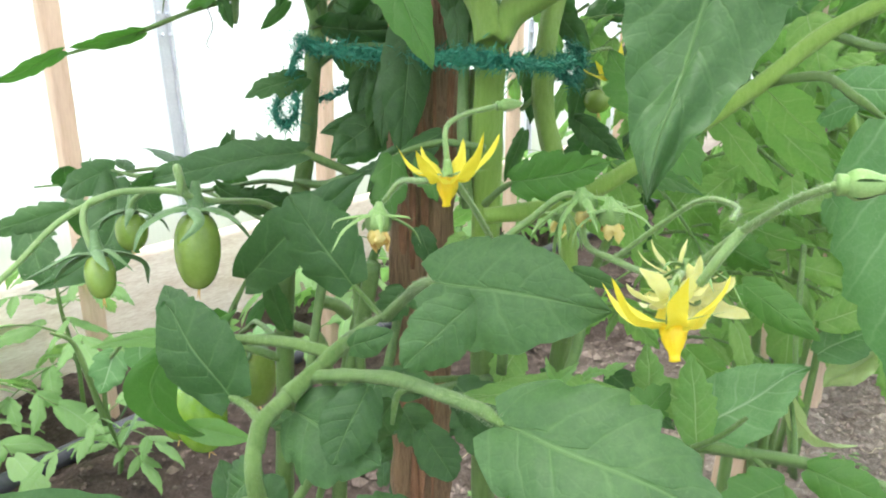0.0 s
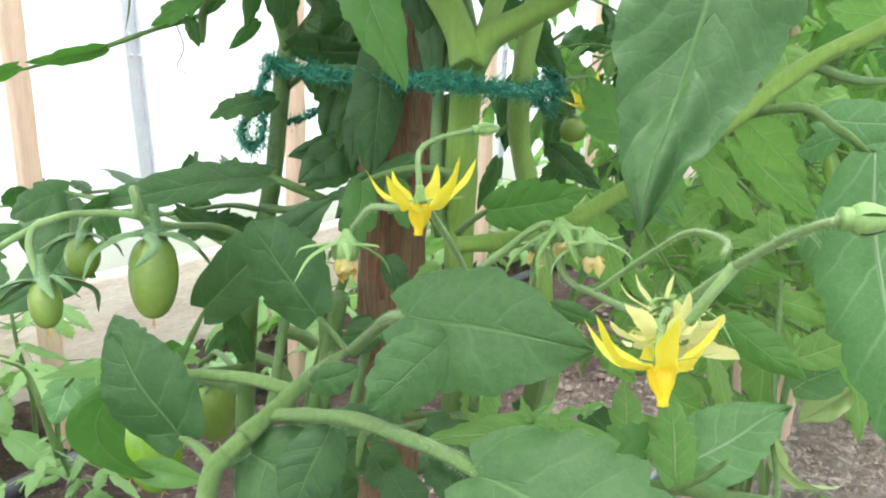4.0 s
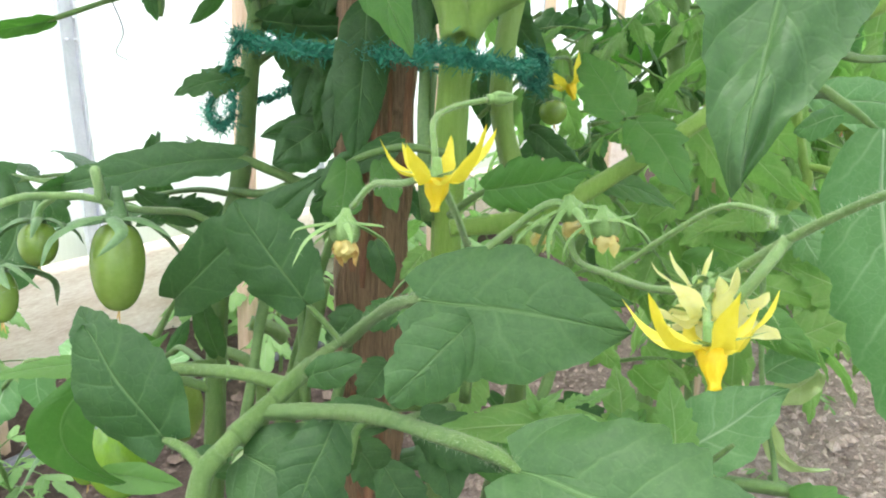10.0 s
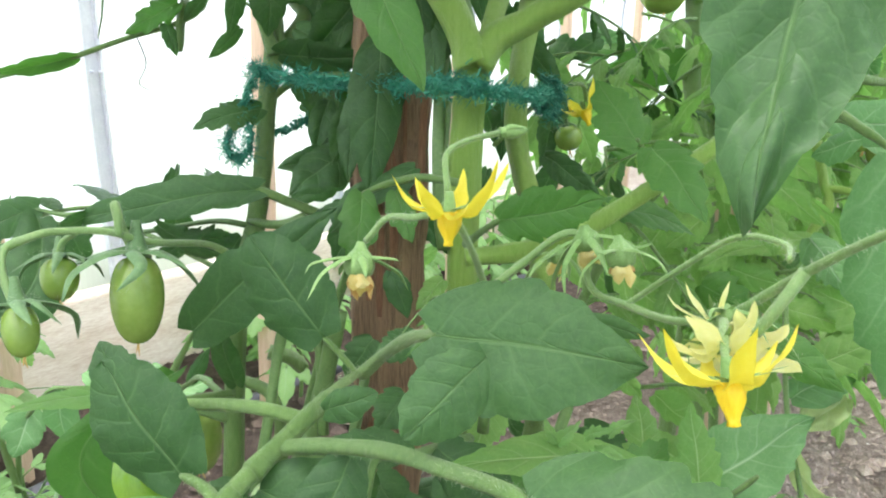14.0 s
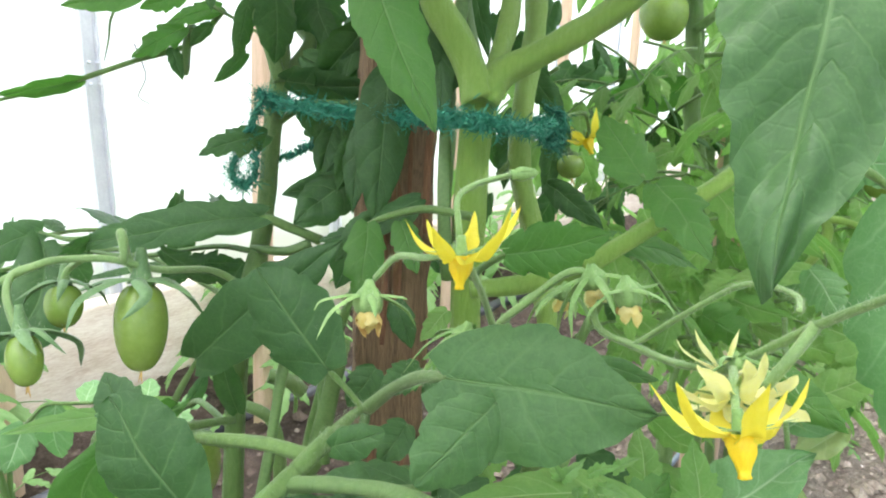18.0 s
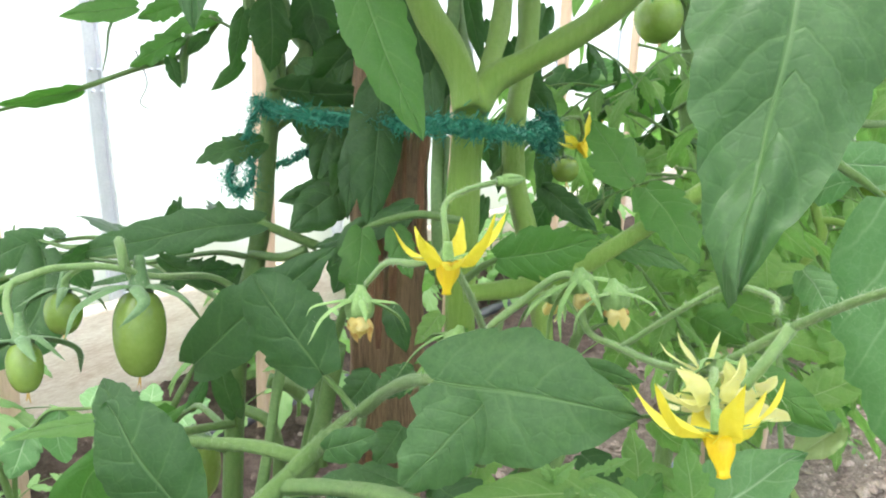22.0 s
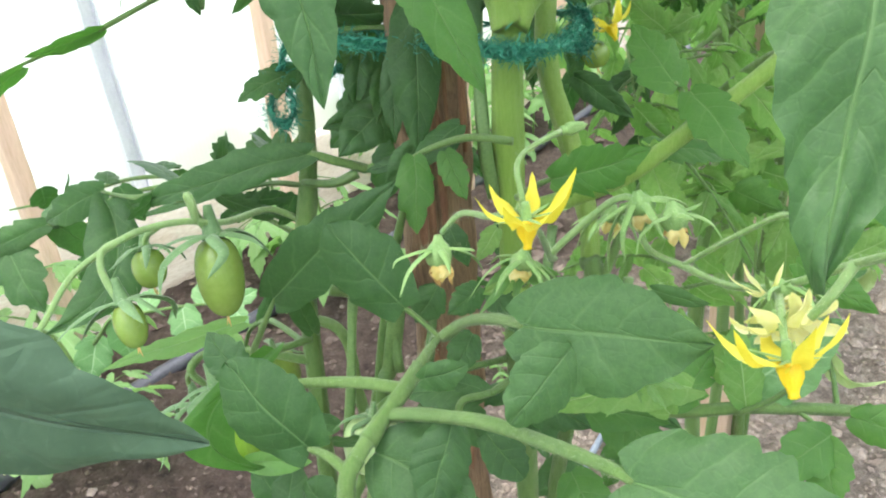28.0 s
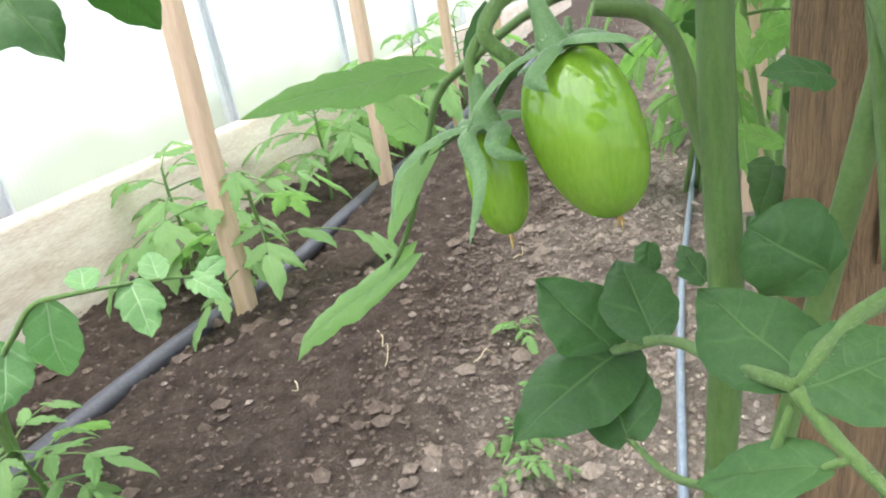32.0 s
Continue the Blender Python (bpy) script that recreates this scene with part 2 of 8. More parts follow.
STONE = plain("grey_clod", (0.14, 0.11, 0.09), (0.30, 0.25, 0.21), 40.0, 0.95, 0.6, 0.002)
WHITE = plain("chalk_white", (0.7, 0.68, 0.62), (0.8, 0.78, 0.74), 60.0, 0.9, 0.2)


def petal_material(name, a, b, glow):
    """Thin petal: two yellows along fine streaks, with light passing through."""
    m = plain(name, a, b, 160.0, 0.5, 0.3, 0.0005, soft=0.0)
    nodes, links = m.node_tree.nodes, m.node_tree.links
    tr = nodes.new("ShaderNodeBsdfTranslucent")
    tr.inputs["Color"].default_value = (*glow, 1)
    mx = nodes.new("ShaderNodeMixShader")
    mx.inputs[0].default_value = 0.4
    links.new(nodes["Principled BSDF"].outputs[0], mx.inputs[1])
    links.new(tr.outputs[0], mx.inputs[2])
    links.new(mx.outputs[0], nodes["Material Output"].inputs["Surface"])
    return m


PETAL = petal_material("yellow_petal", (0.82, 0.68, 0.03), (0.90, 0.80, 0.12), (0.92, 0.80, 0.06))
PETAL_PALE = petal_material("pale_yellow_petal", (0.88, 0.84, 0.26), (0.95, 0.93, 0.55), (0.95, 0.93, 0.42))
FADED = petal_material("faded_petal", (0.74, 0.58, 0.14), (0.88, 0.80, 0.38), (0.85, 0.70, 0.25))


def soil_material(name, island=False):
    """Crumbly earth: dark and moist along the wall-side bed, drier and paler towards the path."""
    m, nodes, links, bsdf = material(name)
    place = nodes.new("ShaderNodeTexCoord").outputs["Object"]
    dot = nodes.new("ShaderNodeVectorMath")
    dot.operation = "DOT_PRODUCT"
    dot.inputs[1].default_value = (-0.777, 0.63, 0.0)
    links.new(place, dot.inputs[0])
    ramp = nodes.new("ShaderNodeMapRange")
    ramp.inputs[1].default_value, ramp.inputs[2].default_value, ramp.inputs[3].default_value, ramp.inputs[4].default_value = 0.43, 0.80, 1.0, 0.0
    big = noise_fac(nodes, links, 3.0, 4.0, lo=0.3, hi=0.7)
    links.new(math_node(nodes, links, "ADD", dot.outputs["Value"], math_node(nodes, links, "MULTIPLY", big, 0.25)), ramp.inputs[0])
    mid = noise_fac(nodes, links, 34.0, 8.0, 0.72, lo=0.3, hi=0.7)
    fine = noise_fac(nodes, links, 210.0, 4.0, 0.7, lo=0.35, hi=0.65)
    damp = mix_col(nodes, links, mid, (0.045, 0.031, 0.025), (0.20, 0.15, 0.118))
    dry = mix_col(nodes, links, mid, (0.24, 0.185, 0.145), (0.66, 0.56, 0.465))
    col = mix_col(nodes, links, ramp.outputs[0], damp, dry)
    if island:
        rnd = nodes.new("ShaderNodeNewGeometry").outputs["Random Per Island"]
        col = mix_col(nodes, links, math_node(nodes, links, "MULTIPLY", rnd, 0.3), col, (0.30, 0.245, 0.20))
    col = mix_col(nodes, links, math_node(nodes, links, "MULTIPLY", fine, 0.45), col, (0.07, 0.05, 0.042))
    links.new(col, bsdf.inputs["Base Color"])
    bsdf.inputs["Roughness"].default_value = 0.95
    bsdf.inputs["Specular IOR Level"].default_value = 0.2
    h = math_node(nodes, links, "ADD", math_node(nodes, links, "MULTIPLY", mid, 0.7), math_node(nodes, links, "MULTIPLY", fine, 0.3))
    relief(nodes, links, h, 1.0, 0.022 if not island else 0.003, bsdf)
    return m


def film_material():
    """Ribbed clear-white greenhouse sheet: mostly see-through, the rest scattered."""
    m, nodes, links, bsdf = material("greenhouse_sheet")
    nodes.remove(bsdf)
    a, b, g = nodes.new("ShaderNodeBsdfTransparent"), nodes.new("ShaderNodeBsdfTranslucent"), nodes.new("ShaderNodeBsdfDiffuse")
    a.inputs[0].default_value, b.inputs[0].default_value, g.inputs[0].default_value = (0.93, 0.95, 0.97, 1), (0.95, 0.96, 0.98, 1), (0.85, 0.87, 0.9, 1)
    m1, m2 = nodes.new("ShaderNodeMixShader"), nodes.new("ShaderNodeMixShader")
    dust = noise_fac(nodes, links, 2.5, 4.0, lo=0.3, hi=0.75)
    uv = nodes.new("ShaderNodeUVMap")
    sep = nodes.new("ShaderNodeSeparateXYZ")
    links.new(uv.outputs[0], sep.inputs[0])
    rib = math_node(nodes, links, "FRACT", math_node(nodes, links, "MULTIPLY", sep.outputs[0], 90.0))
    rib = math_node(nodes, links, "LESS_THAN", rib, 0.18)
    share = math_node(nodes, links, "ADD", math_node(nodes, links, "MULTIPLY", dust, 0.2), math_node(nodes, links, "MULTIPLY", rib, 0.12))
    links.new(math_node(nodes, links, "ADD", share, 0.62), m1.inputs[0])
    links.new(a.outputs[0], m1.inputs[1])
    links.new(b.outputs[0], m1.inputs[2])
    # Grey-green band painted low on the sheet, standing for grass seen through it.
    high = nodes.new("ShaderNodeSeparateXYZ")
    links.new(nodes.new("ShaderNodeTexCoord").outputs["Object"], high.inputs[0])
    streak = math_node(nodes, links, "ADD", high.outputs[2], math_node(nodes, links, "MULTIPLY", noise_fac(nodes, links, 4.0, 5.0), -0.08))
    lawn_band = nodes.new("ShaderNodeMapRange")
    lawn_band.inputs[1].default_value, lawn_band.inputs[2].default_value, lawn_band.inputs[3].default_value, lawn_band.inputs[4].default_value = 0.20, 0.33, 0.85, 0.02
    links.new(streak, lawn_band.inputs[0])
    links.new(lawn_band.outputs[0], m2.inputs[0])
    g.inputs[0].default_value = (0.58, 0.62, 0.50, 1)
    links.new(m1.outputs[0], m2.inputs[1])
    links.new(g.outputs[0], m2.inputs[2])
    links.new(m2.outputs[0], nodes["Material Output"].inputs["Surface"])
    return m


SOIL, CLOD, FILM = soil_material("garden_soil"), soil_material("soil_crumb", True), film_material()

# ---------------------------------------------------------------- builders
V = Vector


class Geo:
    """Vertices, faces and a blade coordinate per vertex, joined into one mesh."""

    def __init__(self):
        self.v, self.f, self.uv = [], [], []

    def add(self, verts, faces, uvs=None):
        n = len(self.v)
        self.v += [tuple(p) for p in verts]
        self.f += [tuple(i + n for i in f) for f in faces]
        self.uv += uvs if uvs else [(0.5, 0.5)] * len(verts)
        return self

    def mesh(self, name, mat, smooth=True):
        me = bpy.data.meshes.new(name)
        me.from_pydata(self.v, [], self.f)
        layer = me.uv_layers.new(name="UVMap")
        idx = np.empty(len(me.loops), dtype=np.int32)
        me.loops.foreach_get("vertex_index", idx)
        layer.data.foreach_set("uv", np.array(self.uv, dtype=np.float32)[idx].ravel())
        me.polygons.foreach_set("use_smooth", [smooth] * len(me.polygons))
        me.materials.append(mat)
        me.update()
        return me


def spline(pts, steps=5):
    """Points of a smooth curve through pts."""
    p = [V(q) for q in pts]
    if len(p) < 3:
        return [p[0].lerp(p[1], k / steps) for k in range(steps + 1)]
    p = [p[0] * 2 - p[1]] + p + [p[-1] * 2 - p[-2]]
    out = []
    for a, b, c, d in zip(p, p[1:], p[2:], p[3:]):
        for k in range(steps):
            t = k / steps
            out.append(0.5 * (2 * b + (c - a) * t + (2 * a - 5 * b + 4 * c - d) * t * t + (3 * b - a - 3 * c + d) * t ** 3))
    return out + [p[-2]]


def tube(geo, pts, r0, r1=None, sides=8, steps=5, wobble=0.0, seed=0, end=1.0):
    """A tapered, slightly uneven round stem along pts."""
    r1 = r0 if r1 is None else r1
    line = spline(pts, steps)
    n, verts, faces = len(line), [], []
    side = None
    for i, p in enumerate(line):
        ahead = (line[min(i + 1, n - 1)] - line[max(i - 1, 0)]).normalized()
        if side is None:
            side = ahead.orthogonal().normalized()
        side = (side - ahead * side.dot(ahead)).normalized()
        up = ahead.cross(side)
        r = r0 + (r1 - r0) * i / (n - 1)
        r *= 1 + wobble * noise.noise(p * 60 + V((seed, 0, 0)))
        if i > 0.8 * n:
            r *= 1 - (1 - end) * (i - 0.8 * n) / (0.2 * n)
        for k in range(sides):
            a = 2 * math.pi * k / sides
            groove = 1 + (0.07 * math.cos(3 * a + seed) + 0.04 * math.cos(5 * a + 1.0 + 9 * i / n) if wobble else 0.0)
            verts.append(p + (side * math.cos(a) + up * math.sin(a)) * r * groove)
    for i in range(n - 1):
        for k in range(sides):
            a, b = i * sides + k, i * sides + (k + 1) % sides
            faces.append((a, b, b + sides, a + sides))
    faces += [tuple(reversed(range(sides))), tuple(range((n - 1) * sides, n * sides))]
    geo.add(verts, faces, [(0.5, i / n) for i in range(n) for _ in range(sides)])
    return line


def hairs(geo, line, radius, count, length, rng):
    """Short stiff hairs standing off a stem."""
    for _ in range(count):
        i = rng.randrange(len(line) - 1)
        p = line[i].lerp(line[i + 1], rng.random())
        ahead = (line[i + 1] - line[i]).normalized()
        out = V((rng.uniform(-1, 1), rng.uniform(-1, 1), rng.uniform(-1, 1)))
        out = (out - ahead * out.dot(ahead)).normalized()
        s = ahead.cross(out) * 0.00006
        q = p + out * radius * 0.9
        geo.add([q - s, q + s, q + out * length * rng.uniform(0.5, 1.2)], [(0, 1, 2)])


def outline(s, kind):
    """Half breadth of a blade, 0 to 1, at s from base to tip."""
    if kind == "round":
        return (math.sin(math.pi * min(1, s * 0.94 + 0.06)) ** 0.6) * (1.0 - 0.28 * s)
    if kind == "long":
        return 1.95 * (s + 0.02) ** 0.5 * (1 - s) ** 0.95
    return 2.35 * (s + 0.012) ** 0.5 * (1 - s) ** 1.02


def blade(geo, base, tip, width, face, kind="ovate", lobes=5, depth=0.16, fold=0.18, sag=0.0, sway=0.0, curl=0.0, puff=0.05, seed=0, rows=44, cols=8, heart=0.06):
    """One leaflet between base and tip; face: the way its upper side looks. Lobes and teeth point forward, the blade is
    creased along the midrib and quilted between the side veins that run to the lobes."""
    base, tip, face = V(base), V(tip), V(face)
    axis = tip - base
    length = axis.length
    ax = axis / length
    side = ax.cross(face).normalized()
    up = side.cross(ax).normalized()
    rng = random.Random(seed)
    ph, amps = [], []
    for _ in range(2):
        cuts = [0.0]
        while cuts[-1] < 1.6:
            cuts.append(cuts[-1] + rng.uniform(0.62, 1.38) / lobes)
        ph.append((rng.uniform(-0.07, 0.07), cuts))
        amps.append([(depth + 0.03) * rng.uniform(0.45, 1.5) for _ in cuts])
    broad = [rng.uniform(0.9, 1.08) for _ in range(2)]

    def beat(at, k):
        """Which lobe of side k the place belongs to, counted with its fraction."""
        off, cuts = ph[k]
        at = max(0.0, at + off)
        i = max(n for n, c in enumerate(cuts[:-1]) if c <= at)
        return i + min(1.0, (at - cuts[i]) / (cuts[i + 1] - cuts[i])), i

    ease = 1.0 if lobes > 4 else 0.7
    arch, roll_down = rng.uniform(0.02, 0.09), rng.uniform(0.15, 0.4)
    shift = V((seed * 3.71, seed * 1.37, 0))
    verts, uvs, faces, rib = [], [], [], []
    for i in range(rows + 1):
        s = i / rows
        w0 = outline(s, kind) * width / 2
        body = min(1, 7 * s, 7 * (1 - s))
        mid = base + axis * s + up * (sag + arch) * length * 4 * s * (1 - s) + side * sway * length * 4 * s * (1 - s) - up * curl * length * s * s
        mid += side * length * 0.03 * noise.noise(V((s * 2.2, 0, 0)) + shift) * body
        for j in range(-cols, cols + 1):
            u = j / cols
            a, k = abs(u), 0 if u < 0 else 1
            whole, cell = beat(s, k)
            fr, amp = whole - cell, amps[k][cell]
            tooth = (fr / 0.74) ** 0.8 if fr < 0.74 else (1 - fr) / 0.26
            fr2 = (whole * 3.0 + 0.78) % 1.0
            fine = fr2 / 0.7 if fr2 < 0.7 else (1 - fr2) / 0.3
            edge = amp * (1 - tooth) * body + (0.02 + depth * 0.16) * (1 - fine) * body
            w = w0 * broad[k] * (1 - edge * a ** 2.2)
            forward = a ** 1.6 * w * (0.16 + 0.55 * amp * tooth) - heart * length * a * max(0, 1 - s * 5)
            vp = beat(s + 0.17 * (1 - a), k)[0] - 0.74
            pillow = abs(math.sin(math.pi * vp)) ** 0.7 * a ** 0.5 * (1 - 0.45 * a) * body
            lift = fold * a * w - roll_down * a * a * w * body + (puff * 0.20 + 0.005) * ease * width * pillow
            q = mid + side * u * w + ax * forward + up * lift
            q += up * puff * width * 0.55 * noise.noise(V((u * 1.3, s * 3.0, 0)) + shift) + up * width * (0.035 + 0.2 * puff) * a ** 3 * noise.noise(V((k * 5.0, s * 7.0, 2.0)) + shift) * body
            verts.append(q)
            uvs.append(((u + 1) / 2, vp / 8.0))
            if j == 0 and i % 4 == 0:
                rib.append(q - up * width * 0.004)
    c = 2 * cols + 1
    for i in range(rows):
        for j in range(c - 1):
            a = i * c + j
            faces.append((a, a + 1, a + c + 1, a + c))
    geo.add(verts, faces, uvs)
    tube(geo, rib, width * 0.011, width * 0.002, 5, 1)


WORLD = {}


def thing(name, at, label, category, group="", kind=""):
    ob = new(name)
    ob.location = at
    ob.empty_display_size = 0.02
    WORLD[ob] = Matrix.Translation(at)
    return tagged(ob, label, category, group, kind)


def part(name, data, mat, parent, label="", m=None, smooth=True):
    """Links a mesh as one object under a thing or part; its coordinates are the world's, or its own moved by m."""
    me = data.mesh(name, mat, smooth) if isinstance(data, Geo) else data
    ob = new(name, me)
    if name in ("stem_hair", "fibre"):
        ob["kind"] = "stuff"
    ob.parent = parent
    ob.matrix_parent_inverse = WORLD[parent].inverted()
    if m is not None:
        ob.matrix_basis = m
    WORLD[ob] = m.copy() if m is not None else Matrix()
    if label:
        tagged(ob, label)
    return ob


def solo(name, data, mat, label, category, group="", kind="", smooth=True):
    me = data.mesh(name, mat, smooth) if isinstance(data, Geo) else data
    ob = new(name, me)
    WORLD[ob] = Matrix()
    return tagged(ob, label, category, group, kind)


def stalk(parent, name, pts, r0, r1=None, mat=None, hairy=0, label="", wobble=0.16, sides=16):
    g = Geo()
    line = tube(g, pts, r0, r1, sides, 6, wobble, len(pts), 0.45 if name in ("leaf", "petiole", "petiolule", "shoot") else 1.0)
    ob = part(name, g, mat or STEM, parent, label)
    if hairy:
        h = Geo()
        hairs(h, line, (r0 + (r1 if r1 is not None else r0)) / 2, hairy * 2, 0.0013, random.Random(hairy))
        if parent.parent is None:
            part("stem_hair", h, HAIR, ob)
        else:
            part("stem_hair", h, HAIR, parent)
    return ob


def leaflet(parent, base, tip, width, face, mat=None, label="", **how):
    g = Geo()
    blade(g, base, tip, width, face, **how)
    return part("leaflet", g, mat or LEAF, parent, label)


def fruit(parent, top, bottom, radius, mat=None, blunt=0.5, label="", ribs=0.0, sepals=5, droop=0.4, span=0.016, seed=1):
    """A plum tomato hanging from top to bottom, with a leafy calyx."""
    top, bottom = V(top), V(bottom)
    axis = bottom - top
    length, ax = axis.length, axis.normalized()
    s = ax.orthogonal().normalized()
    u = ax.cross(s)
    g, verts, faces = Geo(), [], []
    rows, sides = 22, 28
    for i in range(rows + 1):
        a = math.pi * i / rows
        z = 0.5 - 0.5 * math.cos(a)
        r = radius * math.sin(a) ** (0.86) * (1.0 + 0.10 * math.cos(a * 0.9 + 0.9))
        z -= 0.02 * math.exp(-((a / 0.35) ** 2)) * -2.0
        for k in range(sides):
            b = 2 * math.pi * k / sides
            rr = r * (1 + ribs * math.cos(5 * b) * math.sin(a) * (1 - z))
            verts.append(top + ax * z * length + (s * math.cos(b) + u * math.sin(b)) * rr)
    for i in range(rows):
        for k in range(sides):
            a, b = i * sides + k, i * sides + (k + 1) % sides
            faces.append((a, b, b + sides, a + sides))
    g.add(verts, faces)
    ob = part("fruit", g, mat or FRUIT, parent, label)
    rng = random.Random(seed)
    g = Geo()
    tube(g, [top - ax * span * 0.42, top - ax * span * 0.2, top - ax * span * 0.06, top + ax * span * 0.03], span * 0.055, span * 0.17, 12, 3)
    part("cap", g, CALYX, ob)
    h = Geo()
    for k in range(sepals + 1):
        b = 2 * math.pi * (k + rng.uniform(-0.25, 0.25)) / (sepals + 1)
        out = s * math.cos(b) + u * math.sin(b)
        ln = span * rng.uniform(0.7, 1.15)
        dr = droop * rng.uniform(0.5, 1.5)
        pts = [top - ax * 0.001, top + out * ln * 0.36 - ax * 0.0012, top + out * ln * 0.72 + ax * dr * ln * 0.24 + out.cross(ax) * ln * rng.uniform(-0.25, 0.25), top + out * ln * rng.uniform(0.8, 1.05) + ax * dr * ln * 0.7 + out.cross(ax) * ln * rng.uniform(-0.2, 0.2)]
        g = Geo()
        ribbon(g, pts, span * rng.uniform(0.22, 0.30), out.cross(ax), thick=0.0007, cup=0.5)
        part("sepal", g, CALYX, ob)
        hairs(h, spline(pts, 4), span * 0.07, 45, 0.0015, rng)
    hairs(h, [top - ax * span * 0.4, top - ax * span * 0.15, top], span * 0.1, 120, 0.0018, rng)
    part("stem_hair", h, HAIR, ob)
    g = Geo()
    p = bottom + ax * 0.0005
    for k in range(3):
        o = V((rng.uniform(-1, 1), rng.uniform(-1, 1), -0.6)) * 0.003
        tube(g, [p - ax * 0.001, p + o * 0.5 + ax * 0.001, p + o + ax * 0.002], 0.0005, 0.0001, 4, 2)
    part("withered_tip", g, WITHERED, ob)
    return ob


def ribbon(geo, pts, width, side, thick=0.0004, cup=0.25, kind="lance", ruffle=0.0, phase=0.0):
    """A narrow petal or sepal along pts, pointed, cupped and with thickness."""
    line = spline(pts, 4)
    n, side = len(line), V(side).normalized()
    rows = []
    for i, p in enumerate(line):
        s = i / (n - 1)
        w = width / 2 * (1.62 * (s + 0.05) ** 0.5 * (1.001 - s) ** 0.85 if kind == "lance" else max(0.05, math.sin(math.pi * (0.12 + 0.88 * s)) ** 0.7))
        ahead = (line[min(i + 1, n - 1)] - line[max(i - 1, 0)]).normalized()
        sd = (side - ahead * side.dot(ahead)).normalized()
        up = sd.cross(ahead)
        rows.append([p + sd * w * u * (1 + 0.5 * ruffle * math.sin(13 * s + 3 * u + phase)) + up * w * (cup * u * u + ruffle * abs(u) * math.sin(8 * s + 2.6 * u + phase)) for u in (-1, -0.5, 0, 0.5, 1)])
    top = [q for r in rows for q in r]
    verts, faces = list(top), []
    for i in range(n - 1):
        for j in range(4):
            a = i * 5 + j
            faces.append((a, a + 1, a + 6, a + 5))
    geo.add(verts, faces, [(j / 4, i / n) for i in range(n) for j in range(5)])


def flower(parent, at, down, size, petals=6, mat=None, twist=0.0, reflex=1.0, seed=1, label="yellow star-shaped tomato flower", cone=True, pw=0.165):
    """A nodding blossom: swept-back petals round a cone of anthers, green sepals behind."""
    at, ax = V(at), V(down).normalized()
    s = ax.orthogonal().normalized()
    u = ax.cross(s)
    rng = random.Random(seed)
    g = Geo()
    tube(g, [at - ax * size * 0.16, at - ax * size * 0.06, at + ax * size * 0.04], size * 0.034, size * 0.062, 10, 3)
    ob = part("flower", g, SEPAL, parent, label)
    for k in range(petals):
        b = 2 * math.pi * (k + rng.uniform(-0.14, 0.14)) / petals + twist
        out = s * math.cos(b) + u * math.sin(b)
        ln = size * rng.uniform(0.44, 0.62)
        r = reflex * rng.uniform(0.7, 1.35)
        hook = rng.uniform(-0.06, 0.06)
        g = Geo()
        ribbon(g, [at + out * size * 0.05 + ax * size * 0.02, at + out * ln * 0.36 - ax * ln * 0.06 * r, at + out * ln * 0.68 - ax * ln * 0.30 * r, at + out * ln * (0.90 + hook) - ax * ln * 0.66 * r + out.cross(ax) * size * rng.uniform(-0.08, 0.08)], size * pw * 1.3 * rng.uniform(0.85, 1.15), out.cross(ax), cup=0.5, ruffle=0.32, phase=rng.uniform(0, 6.28))
        part("petal", g, mat or PETAL, ob)
        b += math.pi / petals
        out = s * math.cos(b) + u * math.sin(b)
        g = Geo()
        ribbon(g, [at - ax * size * 0.01, at + out * ln * 0.4 - ax * ln * 0.08, at + out * ln * 0.72 - ax * ln * 0.12], size * 0.075, out.cross(ax))
        part("sepal", g, SEPAL, ob)
    if cone:
        g = Geo()
        verts, faces, n = [], [], 18
        prof = ((0.0, 0.09), (0.03, 0.112), (0.08, 0.118), (0.14, 0.105), (0.20, 0.08), (0.25, 0.054), (0.29, 0.042), (0.32, 0.05), (0.33, 0.02))
        for z, r in prof:
            for k in range(n):
                b = 2 * math.pi * k / n
                rr = size * r * 0.80 * (1 + 0.20 * math.cos(6 * (b + 2.2 * z)))
                verts.append(at + ax * size * z * 0.88 + s * size * 0.25 * z * z + (s * math.cos(b) + u * math.sin(b)) * rr)
        for i in range(len(prof) - 1):
            for k in range(n):
                a, b = i * n + k, i * n + (k + 1) % n
                faces.append((a, b, b + n, a + n))
        faces.append(tuple(range((len(prof) - 1) * n, len(prof) * n)))
        g.add(verts, faces)
        part("anther_cone", g, ANTHER, ob)
    return ob


